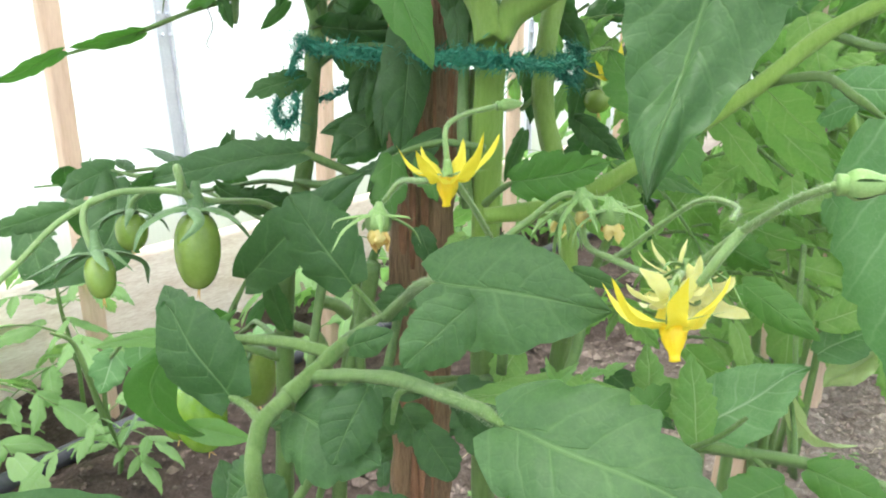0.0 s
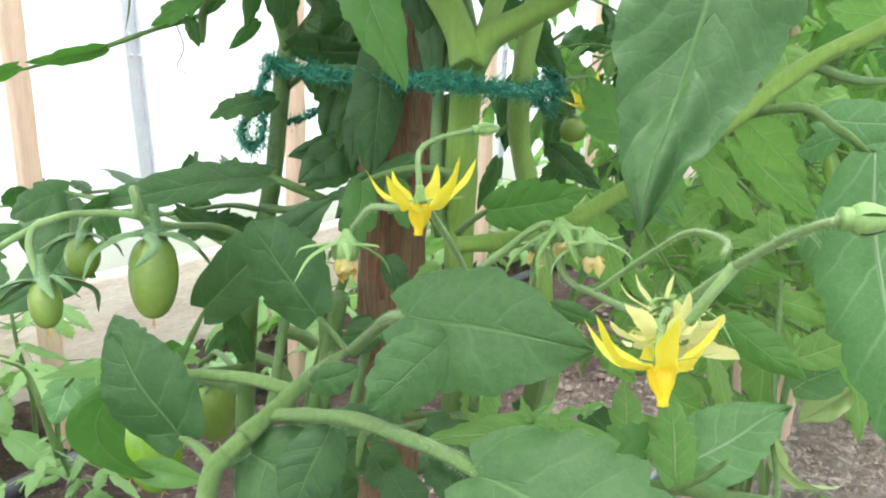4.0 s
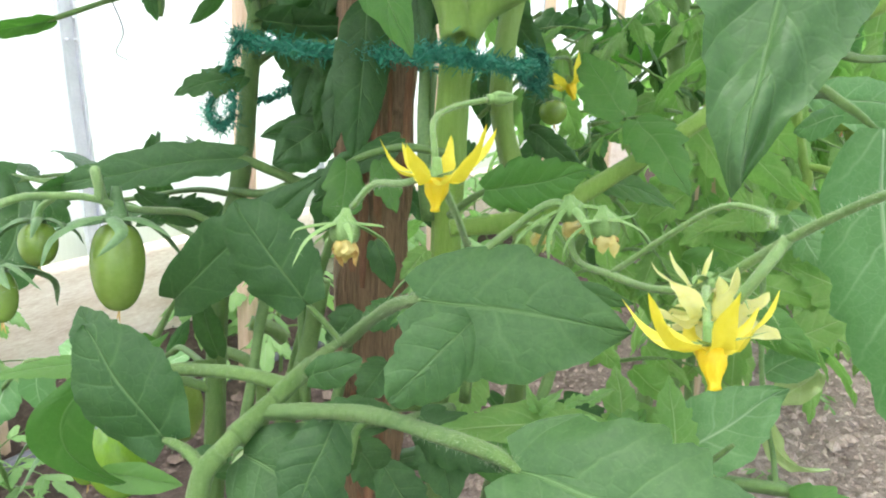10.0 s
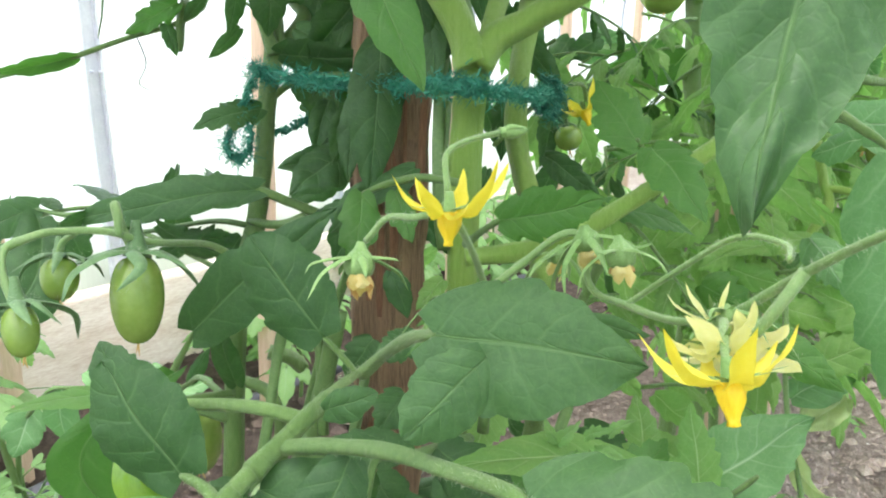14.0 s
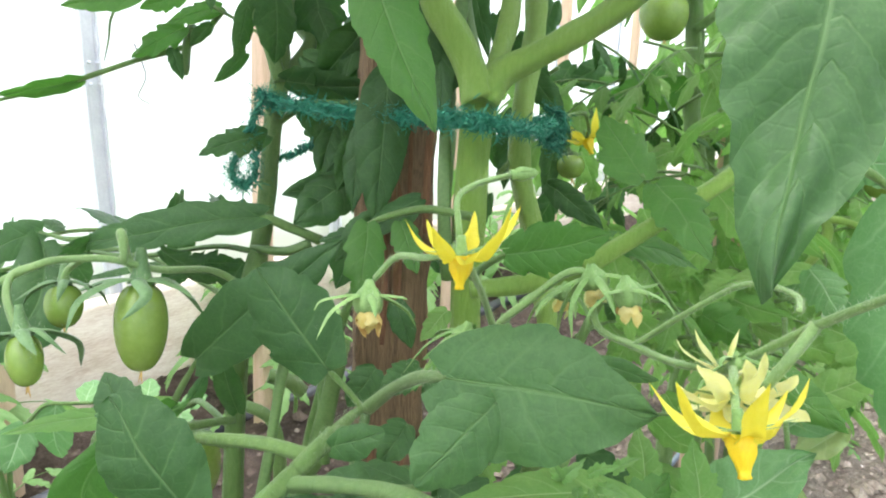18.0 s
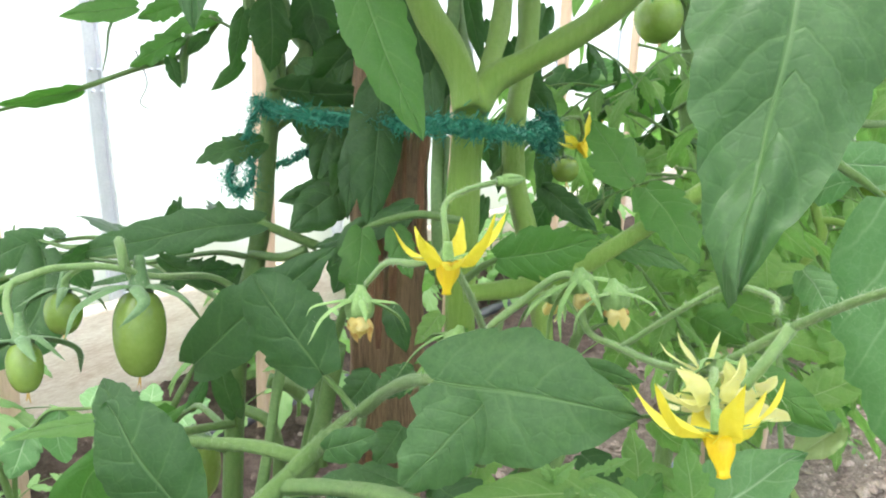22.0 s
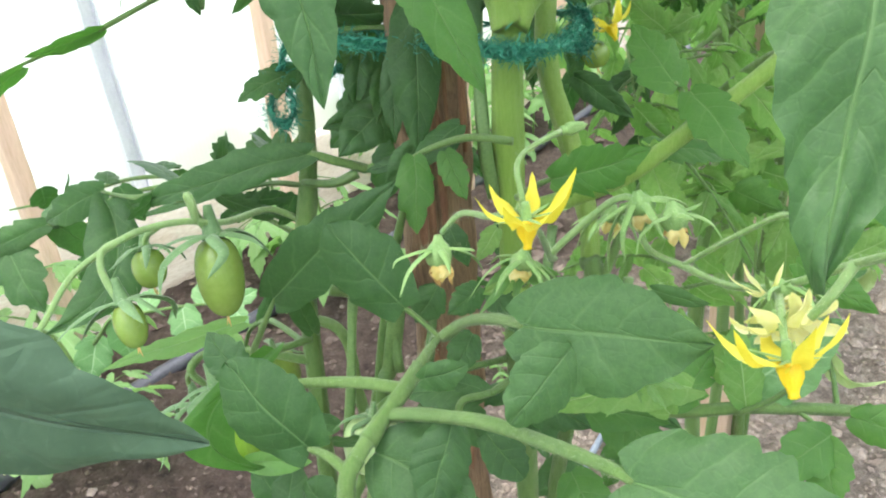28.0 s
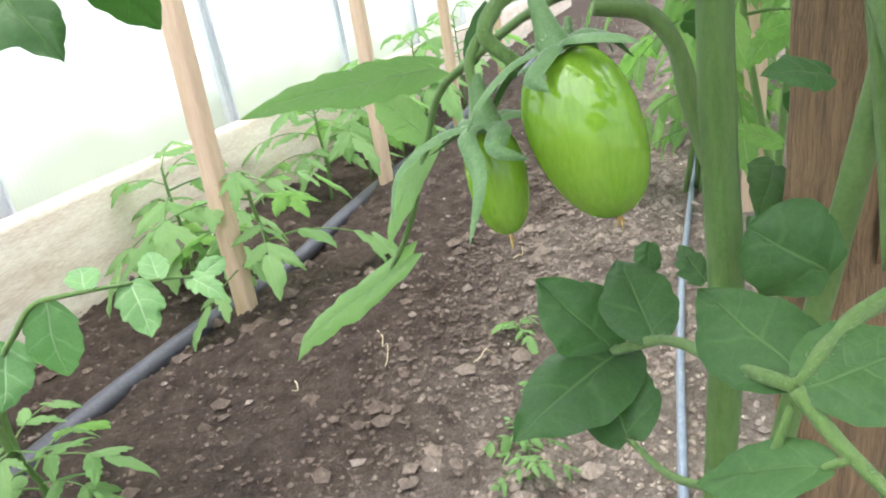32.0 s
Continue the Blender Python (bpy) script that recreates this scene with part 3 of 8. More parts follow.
def spent(parent, at, down, size, seed=1, label="faded flower with drooping sepals and withered petals", brown=True):
    """A blossom past its best: a hairy green ovary, long thin drooping sepals and a shrivelled corolla."""
    at, ax = V(at), V(down).normalized()
    s = ax.orthogonal().normalized()
    u = ax.cross(s)
    rng = random.Random(seed)
    size = min(size, 0.036)
    g = Geo()
    cup = size * (0.23 if brown else 0.18)
    verts, faces, n = [], [], 16
    prof = ((-0.35, 0.16), (-0.1, 0.24), (0.1, 0.42), (0.35, 0.56), (0.65, 0.60), (0.9, 0.52), (1.0, 0.40))
    for z, r in prof:
        for k in range(n):
            b = 2 * math.pi * k / n
            verts.append(at + ax * cup * z + (s * math.cos(b) + u * math.sin(b)) * size * 0.22 * r * (1 + 0.14 * math.cos(5 * b + seed) + rng.uniform(-0.05, 0.05)))
    for i in range(len(prof) - 1):
        for k in range(n):
            a, b = i * n + k, i * n + (k + 1) % n
            faces.append((a, b, b + n, a + n))
    faces.append(tuple(range((len(prof) - 1) * n, len(prof) * n)))
    g.add(verts, faces)
    ob = part("flower", g, SEPAL, parent, label)
    h = Geo()
    lines = []
    for k in range(7):
        b = 2 * math.pi * (k + rng.uniform(-0.3, 0.3)) / 7
        out = s * math.cos(b) + u * math.sin(b)
        ln = size * (rng.uniform(0.36, 0.56) if brown else rng.uniform(0.42, 0.64))
        d = rng.uniform(-0.1, 1.0) if brown else rng.uniform(0.5, 1.6)
        q = at + ax * cup * 0.2
        pts = [q + out * size * 0.06, q + out * ln * 0.42 + ax * ln * 0.10 * d, q + out * ln * 0.78 + ax * ln * 0.38 * d, q + out * ln * rng.uniform(0.85, 1.1) + ax * ln * 0.85 * d]
        lines.append(spline(pts, 4))
        g = Geo()
        ribbon(g, pts, size * 0.12, out.cross(ax), cup=0.6)
        part("sepal", g, SEPAL, ob)
    for line in lines:
        hairs(h, line, size * 0.03, 30, 0.0016, rng)
    hairs(h, [at - ax * size * 0.12, at + ax * cup * 0.4, at + ax * cup * 0.9], size * 0.11, 200, 0.0020, rng)
    part("stem_hair", h, HAIR, ob)
    for k in range(5):
        b = 2 * math.pi * (k + rng.uniform(-0.3, 0.3)) / 5
        out = s * math.cos(b) + u * math.sin(b)
        g = Geo()
        ln = size * rng.uniform(0.10, 0.22)
        q = at + ax * cup * 0.75
        tip = q + out * size * rng.uniform(0.04, 0.15) + ax * (cup * 0.25 + ln)
        ribbon(g, [q + out * size * 0.08, q + out * size * 0.13 + ax * (cup * 0.25 + ln * 0.4), tip + s * size * rng.uniform(-0.05, 0.05)], size * 0.15, out.cross(ax), cup=0.7, kind="strap", ruffle=0.3, phase=k)
        part("petal", g, (WITHERED if brown else PETAL_PALE) if k % 2 else FADED, ob)
    return ob


def bud(parent, at, way, size, label="closed pale green flower bud", fat=1.0):
    at, ax = V(at), V(way).normalized()
    g = Geo()
    tube(g, [at, at + ax * size * 0.2, at + ax * size * 0.6, at + ax * size], size * 0.2 * fat, size * 0.17 * fat, 10, 4)
    ob = part("bud", g, SEPAL, parent, label)
    s = ax.orthogonal().normalized()
    u = ax.cross(s)
    for k in range(5):
        b = 2 * math.pi * k / 5
        out = s * math.cos(b) + u * math.sin(b)
        g = Geo()
        ribbon(g, [at, at + out * size * 0.27 * fat + ax * size * 0.35, at + out * size * 0.21 * fat + ax * size * 0.8, at + out * size * 0.03 + ax * size * 1.2], size * 0.4 * fat, out.cross(ax))
        part("sepal", g, SEPAL, ob)
    return ob


# ready-made blades, one unit long, shared by the plants that the camera never comes close to
SHARED = {}
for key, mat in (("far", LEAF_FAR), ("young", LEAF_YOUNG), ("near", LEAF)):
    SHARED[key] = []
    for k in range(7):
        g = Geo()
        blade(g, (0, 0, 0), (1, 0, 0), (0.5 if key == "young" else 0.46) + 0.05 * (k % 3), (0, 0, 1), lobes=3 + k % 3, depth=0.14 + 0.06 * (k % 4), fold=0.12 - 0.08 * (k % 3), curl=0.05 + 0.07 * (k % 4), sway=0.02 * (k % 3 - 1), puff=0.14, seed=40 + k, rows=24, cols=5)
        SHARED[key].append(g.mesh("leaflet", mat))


def placed(base, way, up, length):
    x = V(way).normalized()
    y = V(up).cross(x)
    y = y.normalized() if y.length > 1e-4 else x.orthogonal().normalized()
    z = x.cross(y)
    m = Matrix((x, y, z)).transposed().to_4x4() @ Matrix.Scale(length, 4)
    m.translation = V(base)
    return m


def compound_leaf(plant, base, way, length, rng, key="far", pairs=3, droop=0.35, mat=None, size=0.5, hang=1.1):
    """A feathered leaf: an arching stalk with paired leaflets and one at the end."""
    base, way = V(base), V(way).normalized()
    flat = V((way.x, way.y, 0.0)).normalized() if abs(way.z) < 0.98 else V((1, 0, 0))
    pts = [base + way * length * k / 4 - V((0, 0, 1)) * droop * length * (k / 4) ** 2 for k in range(5)]
    g = Geo()
    line = tube(g, pts, length * 0.011 + 0.0004, length * 0.005, 6, 3)
    ob = part("leaf", g, mat or STEM, plant)
    def put(i, angle, ln):
        p = line[i]
        ahead = (line[min(i + 1, len(line) - 1)] - line[max(i - 1, 0)]).normalized()
        side = ahead.cross(V((0, 0, 1))).normalized()
        up = side.cross(ahead)
        d = ahead * math.cos(angle) + side * math.sin(angle) + V((0, 0, -1)) * rng.uniform(0.1, hang)
        up = up + V((rng.uniform(-0.5, 0.5), rng.uniform(-0.5, 0.5), 0.2))
        me = rng.choice(SHARED[key])
        part("leaflet", me, None, ob, m=placed(p, d, up, ln))
    n = len(line) - 1
    put(n, 0.0, length * size * rng.uniform(0.9, 1.15))
    for k in range(pairs):
        i = max(1, int(n * (0.4 + 0.5 * k / max(1, pairs - 1)))) if pairs > 1 else n // 2
        for sgn in (-1, 1):
            put(i, sgn * rng.uniform(0.8, 1.25), length * size * rng.uniform(0.6, 0.95))
    return ob

# ---------------------------------------------------------------- the greenhouse
ALONG, OUT = V((0.63, 0.777, 0)), V((-0.777, 0.63, 0))


def at_wall(s, off, z=0.0):
    """A place s metres along the wall's run, off metres towards it, at height z."""
    return ALONG * s + OUT * off + V((0, 0, z))


def box(geo, origin, x, y, z, wear=0.0, seed=0, cuts=1):
    """A box from a corner and three edge vectors, cut along z and slightly worn."""
    o, x, y, z = V(origin), V(x), V(y), V(z)
    verts, faces = [], []
    for i in range(cuts + 1):
        for a, b in ((0.06, 0), (0.94, 0), (1, 0.06), (1, 0.94), (0.94, 1), (0.06, 1), (0, 0.94), (0, 0.06)):
            p = o + x * a + y * b + z * (i / cuts)
            if wear:
                p += V((noise.noise(p * 40 + V((seed, 0, 0))), noise.noise(p * 40 + V((0, seed, 9))), 0)) * wear
            verts.append(p)
    for i in range(cuts):
        for k in range(8):
            a, b = i * 8 + k, i * 8 + (k + 1) % 8
            faces.append((a, b, b + 8, a + 8))
    faces += [tuple(reversed(range(8))), tuple(range(cuts * 8, cuts * 8 + 8))]
    geo.add(verts, faces)


def ground_height(x, y):
    p = V((x, y, 0))
    off = p.dot(OUT)
    h = 0.020 * noise.noise(p * 3.0) + 0.012 * noise.noise(p * 11.0) + 0.012 * noise.noise(p * 24.0) + 0.008 * noise.noise(p * 60.0)
    h += 0.03 * math.exp(-((off - 0.815) / 0.16) ** 2) - 0.02 * math.exp(-((off - 1.12) / 0.08) ** 2)
    return h


def build_ground():
    far = [400, 60, 12, 5]
    xs = [-a for a in far] + list(np.arange(-1.3, 2.6, 0.012)) + [3, 4] + far[::-1]
    ys = [-a for a in far] + [-1] + list(np.arange(0.2, 3.4, 0.012)) + [4] + far[::-1]
    g = Geo()
    verts = [(x, y, ground_height(x, y) if abs(x) < 5 and abs(y) < 5 else 0.0) for y in ys for x in xs]
    n = len(xs)
    faces = [(j * n + i, j * n + i + 1, j * n + n + i + 1, j * n + n + i) for j in range(len(ys) - 1) for i in range(n - 1)]
    g.add(verts, faces)
    solo("ground", g, SOIL, "crumbly dark brown greenhouse soil, drier and paler on the path", "soil", kind="structure")


build_ground()


def build_clods(name, count, lo, hi, mat, label, category, seed, region):
    rng = random.Random(seed)
    g = Geo()
    for _ in range(count):
        x, y = rng.uniform(*region[0]), rng.uniform(*region[1])
        if x * -0.777 + y * 0.63 > 0.72 and rng.random() < 0.55:
            continue
        r = lo + (hi - lo) * rng.random() ** 3
        c = V((x, y, ground_height(x, y) + r * 0.15))
        verts = []
        for dx, dy, dz in ((0, 0, 1), (1, 0, 0.1), (0.3, 0.95, -0.1), (-0.8, 0.6, 0.1), (-0.8, -0.6, -0.1), (0.3, -0.95, 0.1), (0, 0, -1)):
            verts.append(c + V((dx * rng.uniform(0.6, 1.3), dy * rng.uniform(0.6, 1.3), dz * rng.uniform(0.5, 0.9))) * r)
        g.add(verts, [(0, 1, 2), (0, 2, 3), (0, 3, 4), (0, 4, 5), (0, 5, 1), (6, 2, 1), (6, 3, 2), (6, 4, 3), (6, 5, 4), (6, 1, 5)])
    solo(name, g, mat, label, category, kind="stuff", smooth=False)


build_clods("soil_clods", 56000, 0.0012, 0.0052, CLOD, "loose brown soil crumbs lying on the bed", "soil", 3, ((-0.75, 1.25), (0.5, 2.0)))
build_clods("soil_lumps", 3200, 0.004, 0.017, CLOD, "larger lumps of brown soil on the bed", "soil", 13, ((-0.9, 1.5), (0.45, 2.4)))
build_clods("dry_lumps", 12000, 0.0016, 0.0052, CLOD, "dry pale brown lumps covering the path", "soil", 23, ((0.0, 1.25), (0.6, 1.6)))
build_clods("pale_clods", 1900, 0.0012, 0.010, STONE, "pale dry clods and small stones on the soil", "stones", 4, ((-0.9, 1.7), (0.35, 2.6)))
build_clods("chalk_bits", 40, 0.002, 0.004, WHITE, "tiny white specks scattered on the soil", "stones", 5, ((-0.7, 1.2), (0.5, 2.0)))

# grass outside, seen dimly through the sheet
g = Geo()
for near, away in ((1.47, 70), (-1.95, -70)):
    g.add([at_wall(-40, near, 0.035), at_wall(60, near, 0.035), at_wall(60, away, 0.6), at_wall(-40, away, 0.6)], [(0, 1, 2, 3)])
solo("outside_lawn", g, GRASS, "green lawn outside behind the greenhouse sheet", "lawn", kind="structure")

# base board in two lengths
for s0, s1 in ((-2.0, 1.755), (1.76, 6.5)):
    g = Geo()
    box(g, at_wall(s0, 1.33, -0.05), OUT * 0.028, V((0, 0, 0.255)), ALONG * (s1 - s0), 0.003, 5, 60)
    solo("base_board", g, PLANK, "pale sawn board along the foot of the greenhouse wall", "board", kind="structure")


def arch(off, lift=0.0):
    """The greenhouse's outline: straight foot, then a bow to the ridge."""
    pts = [(1.40, 0.06), (1.40, 0.5), (1.38, 0.95)]
    for k in range(1, 13):
        a = math.pi * k / 13
        pts.append((-0.2 + 1.58 * math.cos(a), 0.95 + 1.45 * math.sin(a)))
    pts += [(-1.78, 0.95), (-1.80, 0.5), (-1.80, 0.0)]
    return pts


g, prof = Geo(), arch(0)
s_lo, s_hi = -3.0, 9.0
verts = [at_wall(s, o, z) for s in (s_lo, s_hi) for o, z in prof]
n = len(prof)
g.add(verts, [(i, i + 1, n + i + 1, n + i) for i in range(n - 1)], [(s, i / n) for s in (s_lo, s_hi) for i in range(n)])
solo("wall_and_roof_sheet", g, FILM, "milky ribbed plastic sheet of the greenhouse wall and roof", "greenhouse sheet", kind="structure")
for s in (s_lo, s_hi):
    g = Geo()
    g.add([at_wall(s, o, z) for o, z in prof], [tuple(range(n))], [(o, z) for o, z in prof])
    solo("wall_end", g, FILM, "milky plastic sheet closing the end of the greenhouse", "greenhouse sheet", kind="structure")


def build_hoop(s):
    """A galvanised channel bow with two flanges and bolts."""
    ob = thing("greenhouse_hoop", at_wall(s, 1.38, 0), "galvanised steel channel hoop holding the greenhouse sheet", "frame", "greenhouse hoops")
    for name, w, dep, shift in (("web", 0.030, 0.004, 0.0), ("flange", 0.006, 0.014, -0.015), ("flange", 0.006, 0.014, 0.015)):
        g = Geo()
        line = [(o - 0.02 if o > 0 else o + 0.02, z - 0.02 if 1.0 < z else z) for o, z in arch(0)]
        verts = []
        for o, z in line:
            for ds, do in ((-w / 2, 0), (w / 2, 0), (w / 2, -dep), (-w / 2, -dep)):
                verts.append(at_wall(s + shift + ds - 0.05 * min(z, 1.0), o + (do if o > 0 else -do), z))
        faces = []
        for i in range(len(line) - 1):
            for k in range(4):
                a, b = i * 4 + k, i * 4 + (k + 1) % 4
                faces.append((a, b, b + 4, a + 4))
        g.add(verts, faces)
        part(name, g, METAL, ob, smooth=False)
    for z in (0.62, 0.66):
        for ds in (-0.008, 0.008):
            g = Geo()
            p = at_wall(s + ds - 0.05 * z, 1.36, z)
            tube(g, [p, p - OUT * 0.004, p - OUT * 0.007], 0.004, 0.003, 6, 2)
            part("bolt", g, METAL, ob)
    return ob


hoop = build_hoop(0.815)
for k in (-3, -2, -1, 1, 2, 3, 4, 5, 6):
    copy_thing(hoop, Matrix.Translation(at_wall(0.815 + 0.66 * k, 1.38, 0)))
# a loose bit of wire on one hoop
g = Geo()
tube(g, [at_wall(0.86, 1.345, 0.70), at_wall(0.875, 1.335, 0.64), at_wall(0.86, 1.34, 0.60), at_wall(0.88, 1.335, 0.585)], 0.0015, 0.001, 6, 5)
solo("wire_end", g, HOSE, "twisted end of wire hanging from the hoop", "wire")


def build_post(foot, top, w, mat, label, seed, group="row posts"):
    foot, top = V(foot), V(top)
    g = Geo()
    x, y = ALONG * w, OUT * w
    box(g, foot - x / 2 - y / 2, x, y, top - foot, 0.0016, seed, 40)
    return solo("post", g, mat, label, "post", group)


build_post((-0.592, 1.100, -0.05), (-0.584, 1.085, 1.3), 0.027, WOOD, "pale pine stake beside a young tomato plant", 1)
build_post((-0.232, 1.290, -0.05), (-0.214, 1.30, 1.3), 0.027, WOOD, "pale pine stake standing in the seedling row", 2)
build_post((0.155, 1.79, -0.05), (0.16, 1.77, 1.3), 0.027, WOOD, "pale pine stake standing in the seedling row", 3)
build_post((0.53, 2.26, -0.05), (0.53, 2.26, 1.2), 0.027, WOOD, "pale pine stake standing in the seedling row", 4)
build_post((0.92, 2.75, -0.05), (0.92, 2.75, 1.2), 0.027, WOOD, "pale pine stake standing in the seedling row", 5)

# drip hose along the seedling row
g = Geo()
pts = []
for k in range(24):
    s = -1.2 + k * 0.25
    p = at_wall(s, 1.040 + 0.010 * math.sin(s * 3.1) - 0.006 * math.sin(s * 7.0))
    pts.append((p.x, p.y, ground_height(p.x, p.y) + 0.012))
tube(g, pts, 0.0155, 0.0155, 12, 6)
solo("drip_hose", g, HOSE, "black plastic drip hose lying on the soil", "hose")

# pale pipe on the path side of the row
g = Geo()
pts = []
for k in range(16):
    s = -0.4 + k * 0.2
    p = V((0.094, 0.631, 0)) + ALONG * s + OUT * 0.008 * math.sin(s * 4)
    pts.append((p.x, p.y, ground_height(p.x, p.y) + 0.012))
tube(g, pts, 0.0048, 0.0048, 10, 6)
solo("water_pipe", g, PIPE, "pale blue-grey plastic pipe lying along the plant row", "pipe")
# dry roots and straws on the soil
rng = random.Random(77)
for x, y, n, ln in ((-0.07, 1.08, 6, 0.02), (0.05, 0.95, 4, 0.012), (0.12, 0.85, 4, 0.014), (-0.2, 1.0, 4, 0.01), (0.5, 0.9, 4, 0.015), (0.7, 1.0, 4, 0.015), (0.2, 1.2, 4, 0.012)):
    a, p, pts = rng.uniform(0, 6.28), V((x, y, 0)), []
    for k in range(n):
        pts.append((p.x, p.y, ground_height(p.x, p.y) + 0.004 + 0.004 * (k % 2)))
        a += rng.uniform(-0.7, 0.7)
        p = p + V((math.cos(a), math.sin(a), 0)) * ln
    g = Geo()
    tube(g, pts, 0.0009, 0.0006, 5, 4)
    solo("dry_root", g, STRAW, "thin dry root lying on the soil", "root", "dry roots")

# ---------------------------------------------------------------- the staked plants in front
stem_left = thing("tomato_plant", (-0.09, 0.37, 0), "tall staked tomato plant carrying small green plum tomatoes", "tomato plant", "staked tomato plants")
stem_right = thing("tomato_plant", (0.02, 0.36, 0), "tall staked tomato plant with forked stem and yellow flowers", "tomato plant", "staked tomato plants")
stalk(stem_right, "stem", [(0.0257, 0.3424, 0.6467), (0.0241, 0.349, 0.6238), (0.0233, 0.3512, 0.5947), (0.0235, 0.3524, 0.5575), (0.0247, 0.3524, 0.5111), (0.025, 0.3523, 0.49)], 0.0078, 0.0068, hairy=700, mat=STEM_MAIN)
stalk(stem_right, "stem", [(0.0249, 0.3523, 0.496), (0.026, 0.352, 0.42), (0.03, 0.36, 0.25), (0.03, 0.36, -0.02)], 0.0066, 0.0062, hairy=200)
stalk(stem_right, "stem", [(0.0246, 0.3374, 0.6389), (0.0211, 0.3408, 0.6503), (0.0136, 0.3413, 0.6644), (0.005, 0.3402, 0.6769), (-0.0041, 0.3359, 0.6982), (-0.0045, 0.3391, 0.7359)], 0.0075, 0.0050, hairy=250, mat=STEM_MAIN)
stalk(stem_right, "stem", [(0.0257, 0.3373, 0.6389), (0.033, 0.3398, 0.6501), (0.0462, 0.3383, 0.6576), (0.0601, 0.3349, 0.6657), (0.075, 0.3321, 0.6758), (0.0969, 0.3264, 0.6942)], 0.0068, 0.0048, hairy=250, mat=STEM_MAIN)
stalk(stem_right, "stem", [(0.0296, 0.345, 0.6431), (0.0338, 0.3555, 0.6581), (0.0394, 0.367, 0.676), (0.0463, 0.393, 0.719)], 0.0048, 0.0040, mat=STEM_MAIN)
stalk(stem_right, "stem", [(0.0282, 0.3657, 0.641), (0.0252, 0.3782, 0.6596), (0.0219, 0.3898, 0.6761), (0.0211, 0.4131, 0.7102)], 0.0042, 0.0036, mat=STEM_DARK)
stalk(stem_right, "stem", [(0.0694, 0.4638, 0.7132), (0.0668, 0.4445, 0.6746), (0.0587, 0.4248, 0.6339), (0.0572, 0.4133, 0.6024), (0.0649, 0.3999, 0.5676), (0.0713, 0.3843, 0.5265), (0.0706, 0.3770, 0.5000)], 0.0062, 0.0056, mat=STEM_MAIN)
stalk(stem_right, "stem", [(0.0708, 0.3785, 0.5060), (0.0699, 0.3715, 0.4769), (0.05, 0.41, 0.25), (0.045, 0.41, -0.02)], 0.0054, 0.0052)
stalk(stem_right, "stem", [(0.0189, 0.4021, 0.6217), (0.0162, 0.3891, 0.5858), (0.0167, 0.3802, 0.5617)], 0.0030, 0.0030, mat=STEM_DARK)
stalk(stem_left, "stem", [(-0.073, 0.4575, 0.7233), (-0.0727, 0.4449, 0.6833), (-0.07, 0.4364, 0.6521), (-0.0735, 0.4273, 0.6207), (-0.075, 0.4116, 0.5837), (-0.0782, 0.3976, 0.5536), (-0.0848, 0.3826, 0.5174), (-0.089, 0.374, 0.43), (-0.092, 0.366, 0.35), (-0.1, 0.365, 0.2), (-0.095, 0.37, -0.02)], 0.0046, 0.0056, hairy=600)
stalk(stem_left, "stem", [(-0.07, 0.4298, 0.643), (-0.0759, 0.4351, 0.6618), (-0.0837, 0.4383, 0.6834), (-0.0876, 0.4443, 0.7135)], 0.0040, 0.0030)
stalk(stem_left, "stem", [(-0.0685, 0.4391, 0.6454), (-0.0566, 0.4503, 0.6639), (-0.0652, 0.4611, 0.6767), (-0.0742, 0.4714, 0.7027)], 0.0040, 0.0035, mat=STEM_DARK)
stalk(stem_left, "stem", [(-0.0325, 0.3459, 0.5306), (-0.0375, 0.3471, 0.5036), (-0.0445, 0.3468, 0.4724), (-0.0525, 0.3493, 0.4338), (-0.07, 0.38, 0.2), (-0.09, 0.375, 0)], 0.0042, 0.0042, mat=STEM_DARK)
leaf_front = stalk(stem_right, "leaf", [(-0.0465, 0.2707, 0.3667), (-0.0548, 0.2272, 0.4499), (-0.0589, 0.2138, 0.494), (-0.0592, 0.2196, 0.5097), (-0.0553, 0.2251, 0.5166), (-0.0447, 0.2375, 0.5236), (-0.035, 0.2448, 0.5311), (-0.0258, 0.2611, 0.5339), (-0.0191, 0.2715, 0.5345)], 0.0034, 0.0021, hairy=500)
stalk(leaf_front, "petiolule", [(-0.0191, 0.2702, 0.5339), (-0.011, 0.2591, 0.546), (-0.0036, 0.2323, 0.562), (0.0027, 0.2116, 0.5709)], 0.0024, 0.0016, hairy=200)
stalk(leaf_front, "petiolule", [(-0.0204, 0.271, 0.533), (-0.0274, 0.2752, 0.5399), (-0.0331, 0.2767, 0.5455)], 0.0012, 0.0011)
stalk(leaf_front, "petiolule", [(-0.0428, 0.2394, 0.5235), (-0.0283, 0.2279, 0.5301), (-0.0106, 0.2085, 0.5394), (0.0043, 0.1883, 0.5456), (0.0155, 0.1729, 0.5497), (0.0207, 0.1668, 0.5489)], 0.0027, 0.0016, hairy=300)
stalk(leaf_front, "petiolule", [(-0.0361, 0.2445, 0.53), (-0.0495, 0.2475, 0.5325), (-0.0636, 0.2517, 0.5319), (-0.078, 0.2554, 0.5302), (-0.0844, 0.2569, 0.527)], 0.0026, 0.0015, hairy=200)
stalk(leaf_front, "petiolule", [(-0.0579, 0.2217, 0.5156), (-0.0638, 0.2274, 0.5181), (-0.0711, 0.2325, 0.5188)], 0.0020, 0.0014, hairy=80)
